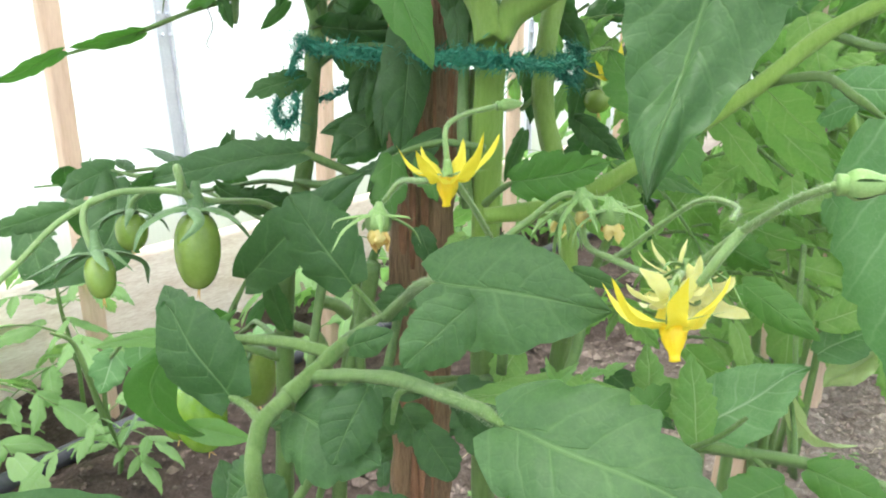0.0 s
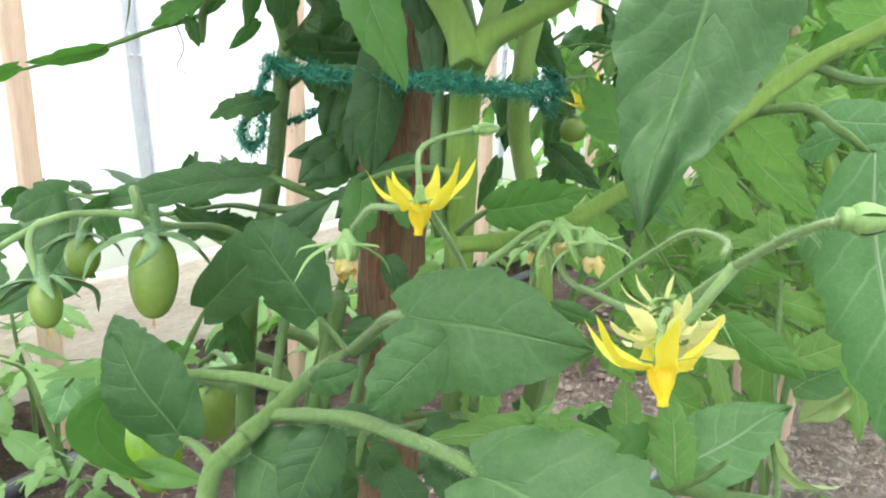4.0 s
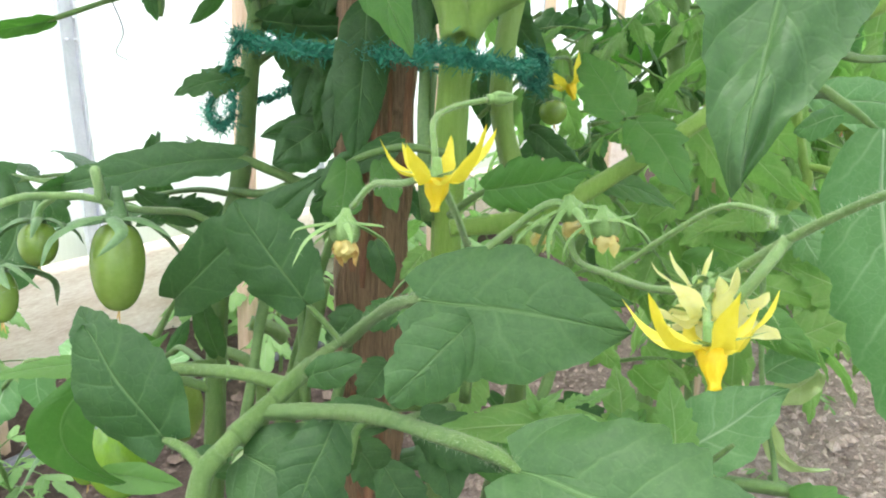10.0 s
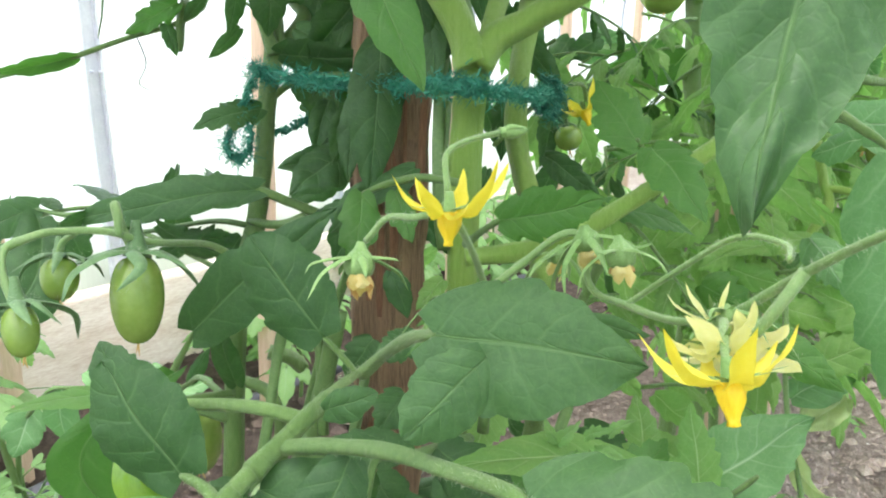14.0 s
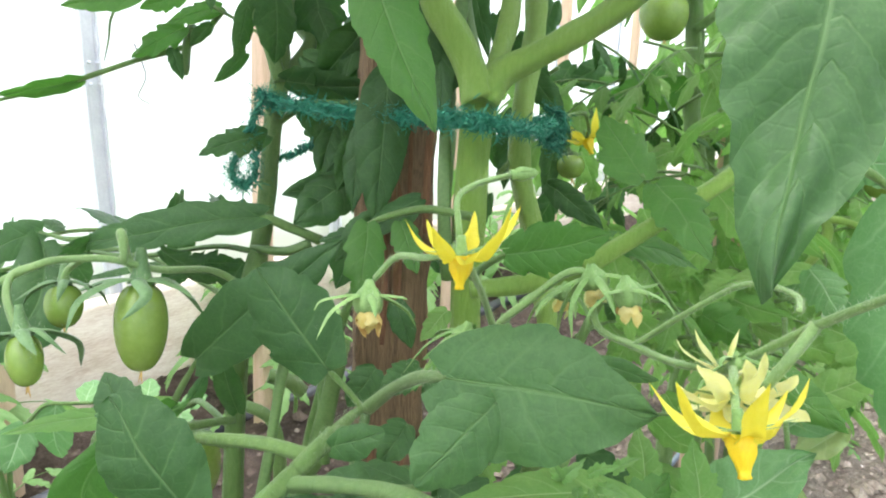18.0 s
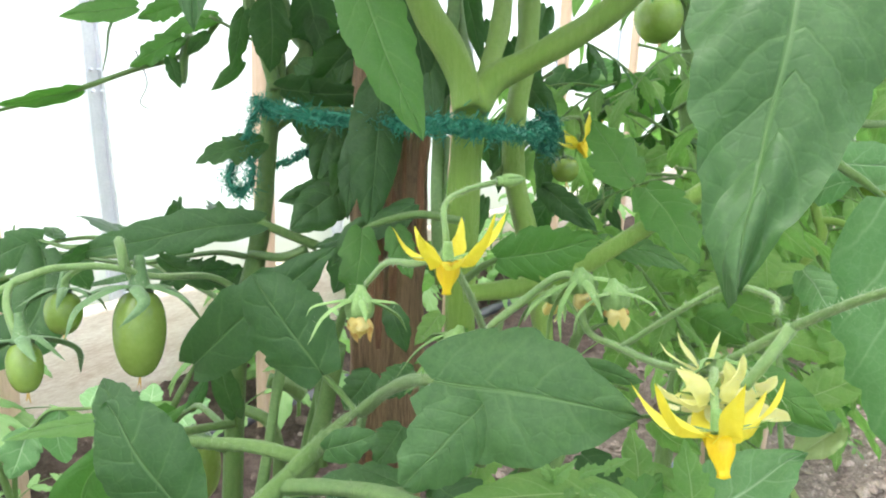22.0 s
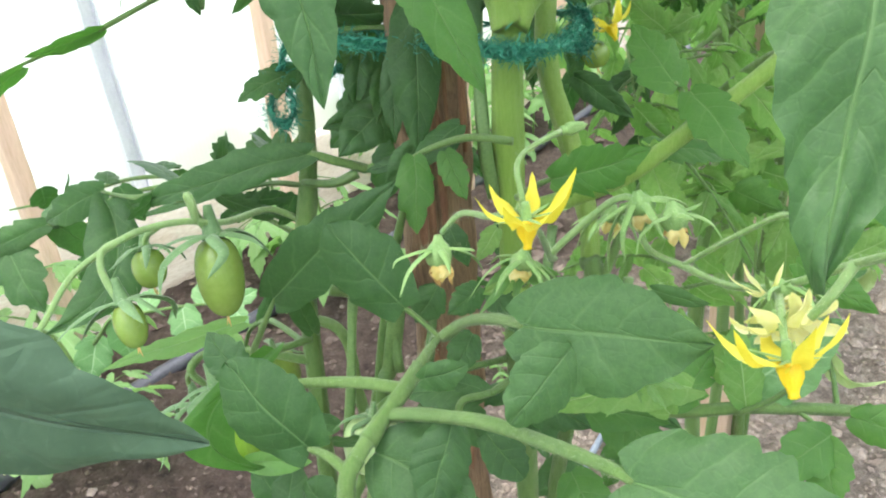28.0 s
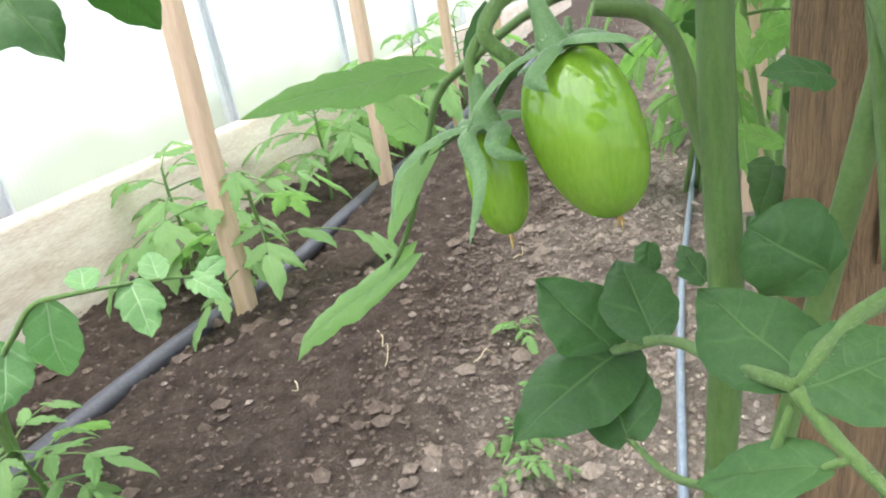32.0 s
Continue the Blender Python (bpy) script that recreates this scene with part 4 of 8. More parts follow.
for joint in ([(-0.0505, 0.2312, 0.5198), (-0.0447, 0.2375, 0.5236), (-0.0400, 0.2411, 0.5272)], [(-0.0400, 0.2411, 0.5272), (-0.0350, 0.2448, 0.5311), (-0.0300, 0.2535, 0.5328)], [(-0.0592, 0.2180, 0.5060), (-0.0579, 0.2217, 0.5140), (-0.0545, 0.2262, 0.5172)]):
    stalk(leaf_front, "node", joint, 0.0034, 0.0030, hairy=60, wobble=0.4)
leaflet(leaf_front, (0.002, 0.2116, 0.5709), (0.0513, 0.1906, 0.5708), 0.0395, (-0.3419, -0.8033, 0.4877), lobes=4, depth=0.05, fold=0.1, puff=0.06, heart=0.12, seed=3, curl=0.02, label="large dark green pointed leaflet")
leaflet(leaf_front, (0.0139, 0.2005, 0.5694), (-0.0064, 0.1906, 0.5526), 0.0213, (0.0826, -0.8987, 0.4308), kind="round", lobes=5, depth=0.06, fold=0.1, puff=0.06, seed=4)
leaflet(leaf_front, (-0.0326, 0.2756, 0.5455), (-0.0585, 0.286, 0.5799), 0.0338, (-0.0674, -0.9676, 0.2432), lobes=4, depth=0.08, fold=0.08, seed=5, kind="round")
leaflet(leaf_front, (-0.0298, 0.245, 0.5327), (-0.0129, 0.2348, 0.5436), 0.0136, (-0.6093, -0.7565, 0.2378), kind="round", lobes=3, depth=0.05, seed=6)
leaflet(leaf_front, (-0.0705, 0.2323, 0.5184), (-0.0954, 0.244, 0.5506), 0.0376, (-0.0295, -0.9466, 0.321), kind="round", lobes=4, depth=0.05, fold=0.08, seed=7, heart=0.1)
leaflet(leaf_front, (0.0199, 0.167, 0.5493), (0.0688, 0.1363, 0.5431), 0.0464, (-0.2564, -0.5648, 0.7844), lobes=5, depth=0.16, fold=0.12, puff=0.06, seed=8, heart=0.1, label="very large dark green front leaflet")
leaflet(leaf_front, (-0.0208, 0.2236, 0.5287), (-0.0316, 0.2091, 0.5075), 0.0244, (0.066, -0.8402, 0.5382), kind="round", lobes=5, depth=0.06, seed=9, fold=0.14)
leaflet(leaf_front, (-0.0485, 0.2326, 0.5132), (-0.0155, 0.2123, 0.5049), 0.0407, (-0.3085, -0.6233, 0.7185), lobes=4, depth=0.1, seed=10)
leaflet(leaf_front, (-0.0603, 0.2251, 0.4947), (-0.0750, 0.2281, 0.4756), 0.0265, (-0.1549, -0.5926, 0.7905), lobes=5, depth=0.14, seed=11)
leaf_high = stalk(stem_right, "leaf", [(0.0969, 0.3264, 0.6942), (0.0892, 0.2702, 0.7139), (0.0729, 0.2028, 0.7017), (0.064, 0.1776, 0.6893)], 0.002, 0.0015)
leaflet(leaf_high, (0.0688, 0.1784, 0.6918), (0.0440, 0.141, 0.6143), 0.0385, (-0.246, -0.8433, 0.4778), lobes=7, depth=0.05, fold=0.1, puff=0.26, seed=12, label="large hanging leaflet close in front")
leaf_mid = stalk(stem_right, "leaf", [(-0.0052, 0.3398, 0.7231), (-0.0142, 0.3087, 0.7093), (-0.0226, 0.2877, 0.694), (-0.0237, 0.2817, 0.686)], 0.002, 0.0012)
leaflet(leaf_mid, (-0.0237, 0.282, 0.687), (0.0001, 0.2531, 0.6308), 0.0310, (-0.0136, -0.891, 0.4538), kind="long", lobes=6, depth=0.08, fold=0.16, seed=13, mat=LEAF_FRESH)
leaf_hang = stalk(stem_right, "leaf", [(-0.0045, 0.3391, 0.7359), (-0.0338, 0.2761, 0.7326), (-0.0475, 0.2035, 0.7066), (-0.0473, 0.1741, 0.6905)], 0.0016, 0.0012)
leaflet(leaf_hang, (-0.0479, 0.1744, 0.6911), (-0.0409, 0.1538, 0.6542), 0.0204, (0.2059, -0.8377, 0.5058), kind="long", lobes=5, depth=0.07, fold=0.15, seed=14)
leaf_side = stalk(stem_right, "leaf", [(0.069, 0.3671, 0.4793), (0.0966, 0.3616, 0.5576), (0.1305, 0.336, 0.6115), (0.148, 0.2976, 0.6271), (0.1557, 0.2787, 0.621), (0.1647, 0.272, 0.6133)], 0.0024, 0.0015)
leaflet(leaf_side, (0.1656, 0.2721, 0.6138), (0.1977, 0.2576, 0.4855), 0.0480, (-0.34, -0.9402, 0.0212), lobes=6, depth=0.1, fold=-0.4, seed=15, puff=0.28, heart=0.02, mat=LEAF_SOFT, label="pale green pointed leaflet creased along its midrib")
leaflet(leaf_side, (0.1675, 0.3155, 0.6217), (0.2163, 0.321, 0.6184), 0.0235, (0.1122, -0.9935, -0.0215), lobes=4, depth=0.06, seed=16, mat=LEAF_SOFT)
leaflet(leaf_side, (0.1648, 0.2923, 0.6163), (0.1643, 0.3208, 0.6065), 0.0156, (-0.9891, 0.0332, 0.1432), lobes=4, depth=0.1, seed=216, mat=LEAF_SOFT)
stalk(leaf_side, "petiolule", [(0.1557, 0.2787, 0.621), (0.1589, 0.2952, 0.6229), (0.1669, 0.3155, 0.6217)], 0.0012, 0.0010)
leaf_low = stalk(stem_left, "leaf", [(-0.0869, 0.3737, 0.478), (-0.0982, 0.3646, 0.4801), (-0.1133, 0.3516, 0.4849), (-0.1054, 0.3418, 0.5037), (-0.0937, 0.337, 0.5251)], 0.0022, 0.0014)
leaflet(leaf_low, (-0.0941, 0.336, 0.525), (-0.0303, 0.3173, 0.5838), 0.0387, (-0.3756, -0.9196, 0.1149), kind="long", lobes=4, depth=0.1, fold=0.25, seed=18)
leaflet(leaf_low, (-0.0844, 0.3701, 0.4835), (-0.0913, 0.3637, 0.5226), 0.0176, (0.0131, -0.987, -0.1604), kind="long", lobes=3, depth=0.06, seed=19)
leaf_long = stalk(stem_left, "leaf", [(-0.0452, 0.3872, 0.5673), (-0.0585, 0.3851, 0.5734), (-0.0793, 0.3839, 0.58), (-0.1241, 0.3903, 0.5762), (-0.1576, 0.385, 0.5661), (-0.186, 0.4029, 0.5651)], 0.0026, 0.0012)
leaflet(leaf_long, (-0.0729, 0.3822, 0.5796), (-0.1662, 0.3822, 0.5625), 0.0285, (-0.0702, -0.9225, 0.3795), kind="long", lobes=5, depth=0.22, fold=0.2, seed=20)
leaflet(leaf_long, (-0.1844, 0.4031, 0.566), (-0.2298, 0.4058, 0.549), 0.0260, (-0.1481, -0.9585, 0.2436), kind="long", lobes=4, depth=0.15, curl=0.3, seed=21)
leaflet(leaf_long, (-0.1209, 0.3906, 0.5776), (-0.1198, 0.4215, 0.5864), 0.0146, (0.9982, -0.0203, -0.056), lobes=3, depth=0.3, seed=22)
leaflet(leaf_long, (-0.1425, 0.3878, 0.5712), (-0.1797, 0.4317, 0.5722), 0.0138, (0.1333, 0.0899, 0.987), lobes=3, depth=0.3, seed=23)
leaflet(leaf_long, (-0.0917, 0.3847, 0.5797), (-0.1065, 0.4198, 0.5846), 0.0146, (0.5866, 0.1354, 0.7985), lobes=3, depth=0.3, seed=24)
leaflet(leaf_long, (-0.1513, 0.385, 0.5675), (-0.1617, 0.3626, 0.5625), 0.0121, (0.9059, -0.3815, -0.1837), lobes=3, depth=0.3, seed=25)
leaflet(leaf_long, (-0.1266, 0.4009, 0.558), (-0.0882, 0.392, 0.542), 0.0196, (-0.2973, -0.9357, -0.1901), lobes=4, depth=0.4, seed=26)
stalk(stem_left, "leaf", [(-0.0808, 0.3976, 0.5588), (-0.1016, 0.4047, 0.5592), (-0.15, 0.4209, 0.5491), (-0.2104, 0.4476, 0.5506)], 0.0016, 0.0010, mat=STEM_DARK)
stalk(stem_left, "leaf", [(-0.05, 0.387, 0.5658), (-0.063, 0.3865, 0.5616), (-0.0798, 0.3933, 0.5618)], 0.0030, 0.0020, mat=STEM_DARK)
leaf_strap = stalk(stem_left, "leaf", [(-0.1083, 0.4787, 0.6827), (-0.1271, 0.4806, 0.6630), (-0.1600, 0.4765, 0.6512), (-0.1900, 0.4707, 0.6394), (-0.2132, 0.4659, 0.6319), (-0.2447, 0.4551, 0.6220)], 0.0018, 0.0011)
leaflet(leaf_strap, (-0.1875, 0.4707, 0.6401), (-0.2282, 0.4563, 0.6302), 0.0164, (0.2795, -0.6978, -0.6595), lobes=3, depth=0.16, fold=0.35, puff=0.12, seed=27, mat=LEAF_FRESH)
leaflet(leaf_strap, (-0.2143, 0.4220, 0.6296), (-0.2489, 0.4028, 0.6121), 0.0127, (0.4141, -0.7709, -0.4841), lobes=3, depth=0.14, fold=0.3, puff=0.1, seed=28, mat=LEAF_FRESH)
leaflet(leaf_strap, (-0.1489, 0.4573, 0.6852), (-0.1892, 0.4537, 0.6782), 0.0163, (0.2926, -0.9121, 0.2871), lobes=3, depth=0.08, fold=0.2, puff=0.1, seed=29, mat=LEAF_FRESH)
leaflet(leaf_strap, (-0.1299, 0.4743, 0.6713), (-0.1595, 0.4714, 0.6530), 0.0202, (-0.1172, -0.9845, 0.1309), lobes=3, depth=0.3, fold=0.2, puff=0.1, seed=154, mat=LEAF_FRESH)
leaflet(leaf_strap, (-0.1384, 0.4746, 0.6597), (-0.1324, 0.4744, 0.6414), 0.0115, (0.5363, -0.8414, 0.0664), lobes=3, depth=0.12, fold=0.3, seed=155)
leaflet(leaf_strap, (-0.1088, 0.4734, 0.6828), (-0.1398, 0.4715, 0.6725), 0.0143, (0.2069, -0.9562, 0.2071), lobes=4, depth=0.14, fold=0.2, puff=0.1, seed=156, mat=LEAF_FRESH)
leaflet(leaf_strap, (-0.0954, 0.4724, 0.6583), (-0.1148, 0.4736, 0.6409), 0.0099, (0.3555, -0.8823, -0.3085), lobes=3, depth=0.08, fold=0.2, seed=157)
leaflet(leaf_strap, (-0.1149, 0.4727, 0.6738), (-0.1280, 0.4753, 0.6608), 0.0107, (0.3906, -0.8553, -0.3404), lobes=3, depth=0.1, fold=0.3, seed=158)
leaflet(leaf_strap, (-0.1290, 0.4732, 0.6889), (-0.1524, 0.4672, 0.6795), 0.0158, (0.2496, -0.9486, 0.1947), lobes=4, depth=0.2, fold=0.2, puff=0.1, seed=159, mat=LEAF_FRESH)
stalk(leaf_strap, "petiolule", [(-0.1254, 0.4754, 0.6723), (-0.1305, 0.4798, 0.6612), (-0.1316, 0.4767, 0.6447)], 0.0029, 0.0025)
stalk(leaf_strap, "petiolule", [(-0.1100, 0.4578, 0.6819), (-0.0956, 0.4614, 0.6742), (-0.0828, 0.4590, 0.6670), (-0.0715, 0.4560, 0.6575)], 0.0010, 0.0007, mat=STEM_DARK)
stalk(leaf_strap, "petiolule", [(-0.1659, 0.4730, 0.6819), (-0.1699, 0.4723, 0.6730), (-0.1700, 0.4675, 0.6620), (-0.1746, 0.4714, 0.6504)], 0.0009, 0.0004, mat=STEM_DARK)
leaf_inner = stalk(stem_left, "leaf", [(-0.0766, 0.4294, 0.6172), (-0.0578, 0.4222, 0.6307), (-0.0372, 0.4113, 0.6346), (-0.0209, 0.3986, 0.6326), (-0.0118, 0.3895, 0.6244)], 0.002, 0.0012)
leaflet(leaf_inner, (-0.0746, 0.4129, 0.6164), (-0.1048, 0.3936, 0.6066), 0.0247, (0.2238, -0.6955, 0.6828), lobes=4, depth=0.3, seed=35)
leaflet(leaf_inner, (-0.0136, 0.3707, 0.6494), (-0.0192, 0.3538, 0.5807), 0.0288, (0.1083, -0.9815, 0.1581), lobes=5, depth=0.03, fold=0.2, puff=0.12, seed=30, label="long dark leaflet hanging in front of the stake")
leaflet(leaf_inner, (-0.0413, 0.4163, 0.6205), (-0.0478, 0.4036, 0.5949), 0.0154, (-0.2058, -0.9689, 0.1372), lobes=3, depth=0.08, fold=0.6, puff=0.12, curl=0.1, seed=31)
leaflet(leaf_inner, (-0.0304, 0.3869, 0.6177), (-0.0369, 0.3790, 0.5927), 0.0159, (0.4971, -0.8565, 0.1389), lobes=4, depth=0.04, fold=0.35, puff=0.12, seed=32)
leaflet(leaf_inner, (-0.0296, 0.4003, 0.5974), (-0.0582, 0.3823, 0.5767), 0.0317, (-0.1347, -0.8759, 0.4633), lobes=4, depth=0.02, fold=0.2, puff=0.14, heart=0.12, seed=33)
leaflet(leaf_inner, (-0.0328, 0.4056, 0.5928), (-0.0656, 0.3953, 0.5883), 0.0191, (-0.2245, -0.9270, 0.3004), lobes=4, depth=0.03, fold=0.3, puff=0.14, seed=34)
leaflet(leaf_inner, (-0.0574, 0.4301, 0.6347), (-0.0480, 0.4254, 0.6130), 0.0179, (0.3944, -0.8983, 0.1938), lobes=3, depth=0.06, fold=0.3, puff=0.12, seed=147)
leaflet(leaf_inner, (-0.0200, 0.3624, 0.5778), (-0.0455, 0.3744, 0.5697), 0.0122, (0.0982, -0.6494, 0.7541), lobes=4, depth=0.12, fold=0.2, puff=0.1, seed=148)
leaflet(leaf_inner, (-0.0227, 0.3787, 0.6297), (-0.0289, 0.3663, 0.5848), 0.0186, (-0.2465, -0.9464, 0.2085), lobes=4, depth=0.04, fold=0.25, puff=0.14, seed=140)
leaflet(leaf_inner, (-0.0455, 0.4263, 0.6280), (-0.0453, 0.4194, 0.5982), 0.0202, (0.2800, -0.9356, 0.2149), lobes=4, depth=0.04, fold=0.3, puff=0.14, seed=145)
leaflet(leaf_inner, (-0.0175, 0.3638, 0.5854), (-0.0368, 0.3634, 0.5629), 0.0157, (0.2088, -0.8794, 0.4279), lobes=4, depth=0.06, fold=0.2, puff=0.12, seed=149)
leaflet(leaf_inner, (-0.0257, 0.4061, 0.6710), (-0.0508, 0.4107, 0.6411), 0.0279, (0.1387, -0.9484, -0.2851), lobes=4, depth=0.06, fold=0.25, puff=0.14, seed=160)
leaflet(leaf_inner, (-0.0570, 0.4196, 0.6564), (-0.0302, 0.4124, 0.6424), 0.0180, (0.2144, -0.9476, 0.2370), lobes=4, depth=0.06, fold=0.25, puff=0.14, seed=161)
leaflet(leaf_inner, (0.0626, 0.4753, 0.6750), (0.0819, 0.4630, 0.6339), 0.0243, (-0.0672, -0.9977, 0.0131), lobes=4, depth=0.1, fold=0.2, puff=0.14, seed=162)
leaflet(leaf_inner, (0.0704, 0.4651, 0.6530), (0.0896, 0.4509, 0.6271), 0.0176, (-0.3749, -0.9251, 0.0612), lobes=4, depth=0.1, fold=0.2, puff=0.14, seed=163)
leaflet(leaf_inner, (0.0485, 0.4662, 0.6857), (0.0609, 0.4568, 0.6494), 0.0176, (0.0591, -0.9982, -0.0136), lobes=4, depth=0.1, fold=0.2, puff=0.14, seed=164)
leaflet(leaf_inner, (0.0172, 0.4518, 0.6537), (0.0214, 0.4412, 0.6162), 0.0136, (0.1297, -0.9899, 0.0579), lobes=4, depth=0.06, fold=0.2, puff=0.14, seed=165)
leaflet(leaf_inner, (0.0605, 0.4570, 0.6308), (0.0529, 0.4350, 0.5882), 0.0196, (-0.0670, -0.9755, 0.2097), lobes=4, depth=0.1, fold=0.2, puff=0.14, seed=166)
leaflet(leaf_inner, (0.0924, 0.4707, 0.6217), (0.0787, 0.4500, 0.5836), 0.0206, (-0.1306, -0.9646, 0.2291), lobes=4, depth=0.12, fold=0.2, puff=0.14, seed=167)
leaflet(leaf_inner, (0.0816, 0.4502, 0.5902), (0.1080, 0.4193, 0.5698), 0.0216, (-0.1935, -0.8598, 0.4725), lobes=4, depth=0.12, fold=0.2, puff=0.14, seed=168)
leaflet(leaf_inner, (-0.0544, 0.4562, 0.6862), (-0.0406, 0.4391, 0.6530), 0.0164, (0.1923, -0.9813, 0.0037), lobes=3, depth=0.06, fold=0.2, puff=0.14, seed=169)
leaflet(leaf_inner, (0.0294, 0.4530, 0.7079), (0.0407, 0.4359, 0.6594), 0.0164, (-0.0079, -0.9988, -0.0481), lobes=3, depth=0.06, fold=0.2, puff=0.14, seed=170)
leaflet(leaf_inner, (0.0814, 0.4666, 0.6939), (0.0648, 0.4523, 0.6514), 0.0192, (-0.1228, -0.9924, -0.0095), lobes=4, depth=0.12, fold=0.2, puff=0.14, seed=171)
leaf_under = stalk(stem_right, "leaf", [(0.0215, 0.3269, 0.5923), (0.0041, 0.3342, 0.5938), (-0.0099, 0.3394, 0.5902), (-0.0215, 0.3437, 0.5851)], 0.002, 0.0012)
leaflet(leaf_under, (-0.0213, 0.3408, 0.5859), (-0.0238, 0.3223, 0.5555), 0.0223, (0.0813, -0.8548, 0.5126), lobes=4, depth=0.2, seed=36, mat=LEAF_FRESH)
leaflet(leaf_under, (-0.0072, 0.3401, 0.587), (0.0002, 0.3298, 0.5664), 0.0168, (-0.0389, -0.8991, 0.436), lobes=4, depth=0.2, seed=37, mat=LEAF_FRESH)
leaflet(leaf_under, (0.0017, 0.3511, 0.5955), (-0.025, 0.3464, 0.577), 0.0201, (-0.371, -0.6186, 0.6925), lobes=4, depth=0.1, seed=38)
leaflet(leaf_inner, (-0.0429, 0.481, 0.6341), (-0.0436, 0.4462, 0.5888), 0.0401, (-0.1501, -0.7831, 0.6035), lobes=4, depth=0.15, seed=141)
leaflet(leaf_inner, (-0.0211, 0.483, 0.6297), (-0.0117, 0.4514, 0.5866), 0.0407, (-0.671, -0.6602, 0.3374), lobes=4, depth=0.15, seed=142)
leaflet(leaf_inner, (-0.0335, 0.475, 0.6052), (-0.0486, 0.4108, 0.5726), 0.0391, (0.5854, -0.4721, 0.6591), lobes=4, depth=0.15, seed=143)
leaflet(leaf_inner, (-0.0145, 0.4382, 0.5966), (-0.0299, 0.4182, 0.5592), 0.0349, (0.7959, -0.6054, -0.0039), lobes=4, depth=0.15, seed=144)
leaflet(leaf_inner, (0.0052, 0.4821, 0.6328), (0.0065, 0.4276, 0.6014), 0.0252, (-0.6779, -0.3795, 0.6296), lobes=4, depth=0.15, seed=146)
leaflet(leaf_inner, (-0.0738, 0.5071, 0.6547), (-0.0496, 0.4698, 0.6283), 0.0336, (-0.0942, -0.6151, 0.7828), lobes=4, depth=0.15, seed=151)
leaflet(leaf_inner, (-0.0399, 0.4777, 0.6693), (-0.0191, 0.4429, 0.6373), 0.0387, (0.4985, -0.4072, 0.7653), lobes=4, depth=0.15, seed=152)
leaflet(leaf_inner, (-0.0155, 0.4707, 0.6554), (0.0044, 0.4404, 0.6268), 0.0282, (-0.5206, -0.7415, 0.4234), lobes=4, depth=0.15, seed=153)
leaflet(leaf_under, (0.008, 0.3634, 0.674), (0.0099, 0.3447, 0.6235), 0.0171, (-0.3753, -0.8737, 0.3095), lobes=5, depth=0.06, seed=139)
leaflet(leaf_under, (0.0189, 0.367, 0.6658), (0.0032, 0.3532, 0.6307), 0.0168, (0.3865, -0.9041, 0.1825), lobes=5, depth=0.08, seed=138)
leaflet(leaf_under, (-0.001, 0.3582, 0.6869), (0.0067, 0.354, 0.6481), 0.0217, (-0.1911, -0.9792, 0.068), lobes=5, depth=0.08, seed=137)
stalk(stem_right, "stem", [(0.0209, 0.3763, 0.6973), (0.0159, 0.3653, 0.6605), (0.0123, 0.358, 0.6283), (0.0122, 0.3472, 0.5872), (0.0149, 0.3475, 0.5596)], 0.0028, 0.0030, mat=STEM_DARK)
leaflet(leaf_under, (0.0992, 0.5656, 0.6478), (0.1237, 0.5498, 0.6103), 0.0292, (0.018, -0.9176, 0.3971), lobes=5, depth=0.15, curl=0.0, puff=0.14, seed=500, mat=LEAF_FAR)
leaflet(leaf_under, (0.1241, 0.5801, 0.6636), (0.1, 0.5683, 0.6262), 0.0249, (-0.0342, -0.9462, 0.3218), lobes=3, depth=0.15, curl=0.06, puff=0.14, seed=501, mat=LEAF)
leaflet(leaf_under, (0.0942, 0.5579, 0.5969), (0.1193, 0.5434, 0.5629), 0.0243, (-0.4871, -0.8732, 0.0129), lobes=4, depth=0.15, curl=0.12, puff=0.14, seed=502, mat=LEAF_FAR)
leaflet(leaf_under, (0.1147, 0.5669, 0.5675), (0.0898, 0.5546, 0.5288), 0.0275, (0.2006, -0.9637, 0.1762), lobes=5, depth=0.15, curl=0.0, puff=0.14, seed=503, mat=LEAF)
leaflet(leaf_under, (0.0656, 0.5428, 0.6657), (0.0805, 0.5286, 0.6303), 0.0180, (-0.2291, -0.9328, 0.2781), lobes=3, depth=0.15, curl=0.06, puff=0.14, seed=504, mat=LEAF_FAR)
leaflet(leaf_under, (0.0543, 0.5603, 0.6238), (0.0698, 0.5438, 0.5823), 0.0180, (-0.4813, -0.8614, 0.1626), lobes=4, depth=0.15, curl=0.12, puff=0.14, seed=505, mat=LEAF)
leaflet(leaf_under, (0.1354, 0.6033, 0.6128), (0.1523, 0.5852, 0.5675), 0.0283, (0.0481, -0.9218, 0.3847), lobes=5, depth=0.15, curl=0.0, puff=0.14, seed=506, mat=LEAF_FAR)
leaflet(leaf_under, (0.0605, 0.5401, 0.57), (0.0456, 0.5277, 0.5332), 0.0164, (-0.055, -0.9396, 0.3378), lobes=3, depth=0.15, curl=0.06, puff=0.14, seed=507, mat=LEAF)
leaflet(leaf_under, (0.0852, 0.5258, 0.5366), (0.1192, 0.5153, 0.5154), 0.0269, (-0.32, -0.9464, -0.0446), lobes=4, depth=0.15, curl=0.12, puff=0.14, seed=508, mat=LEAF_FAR)
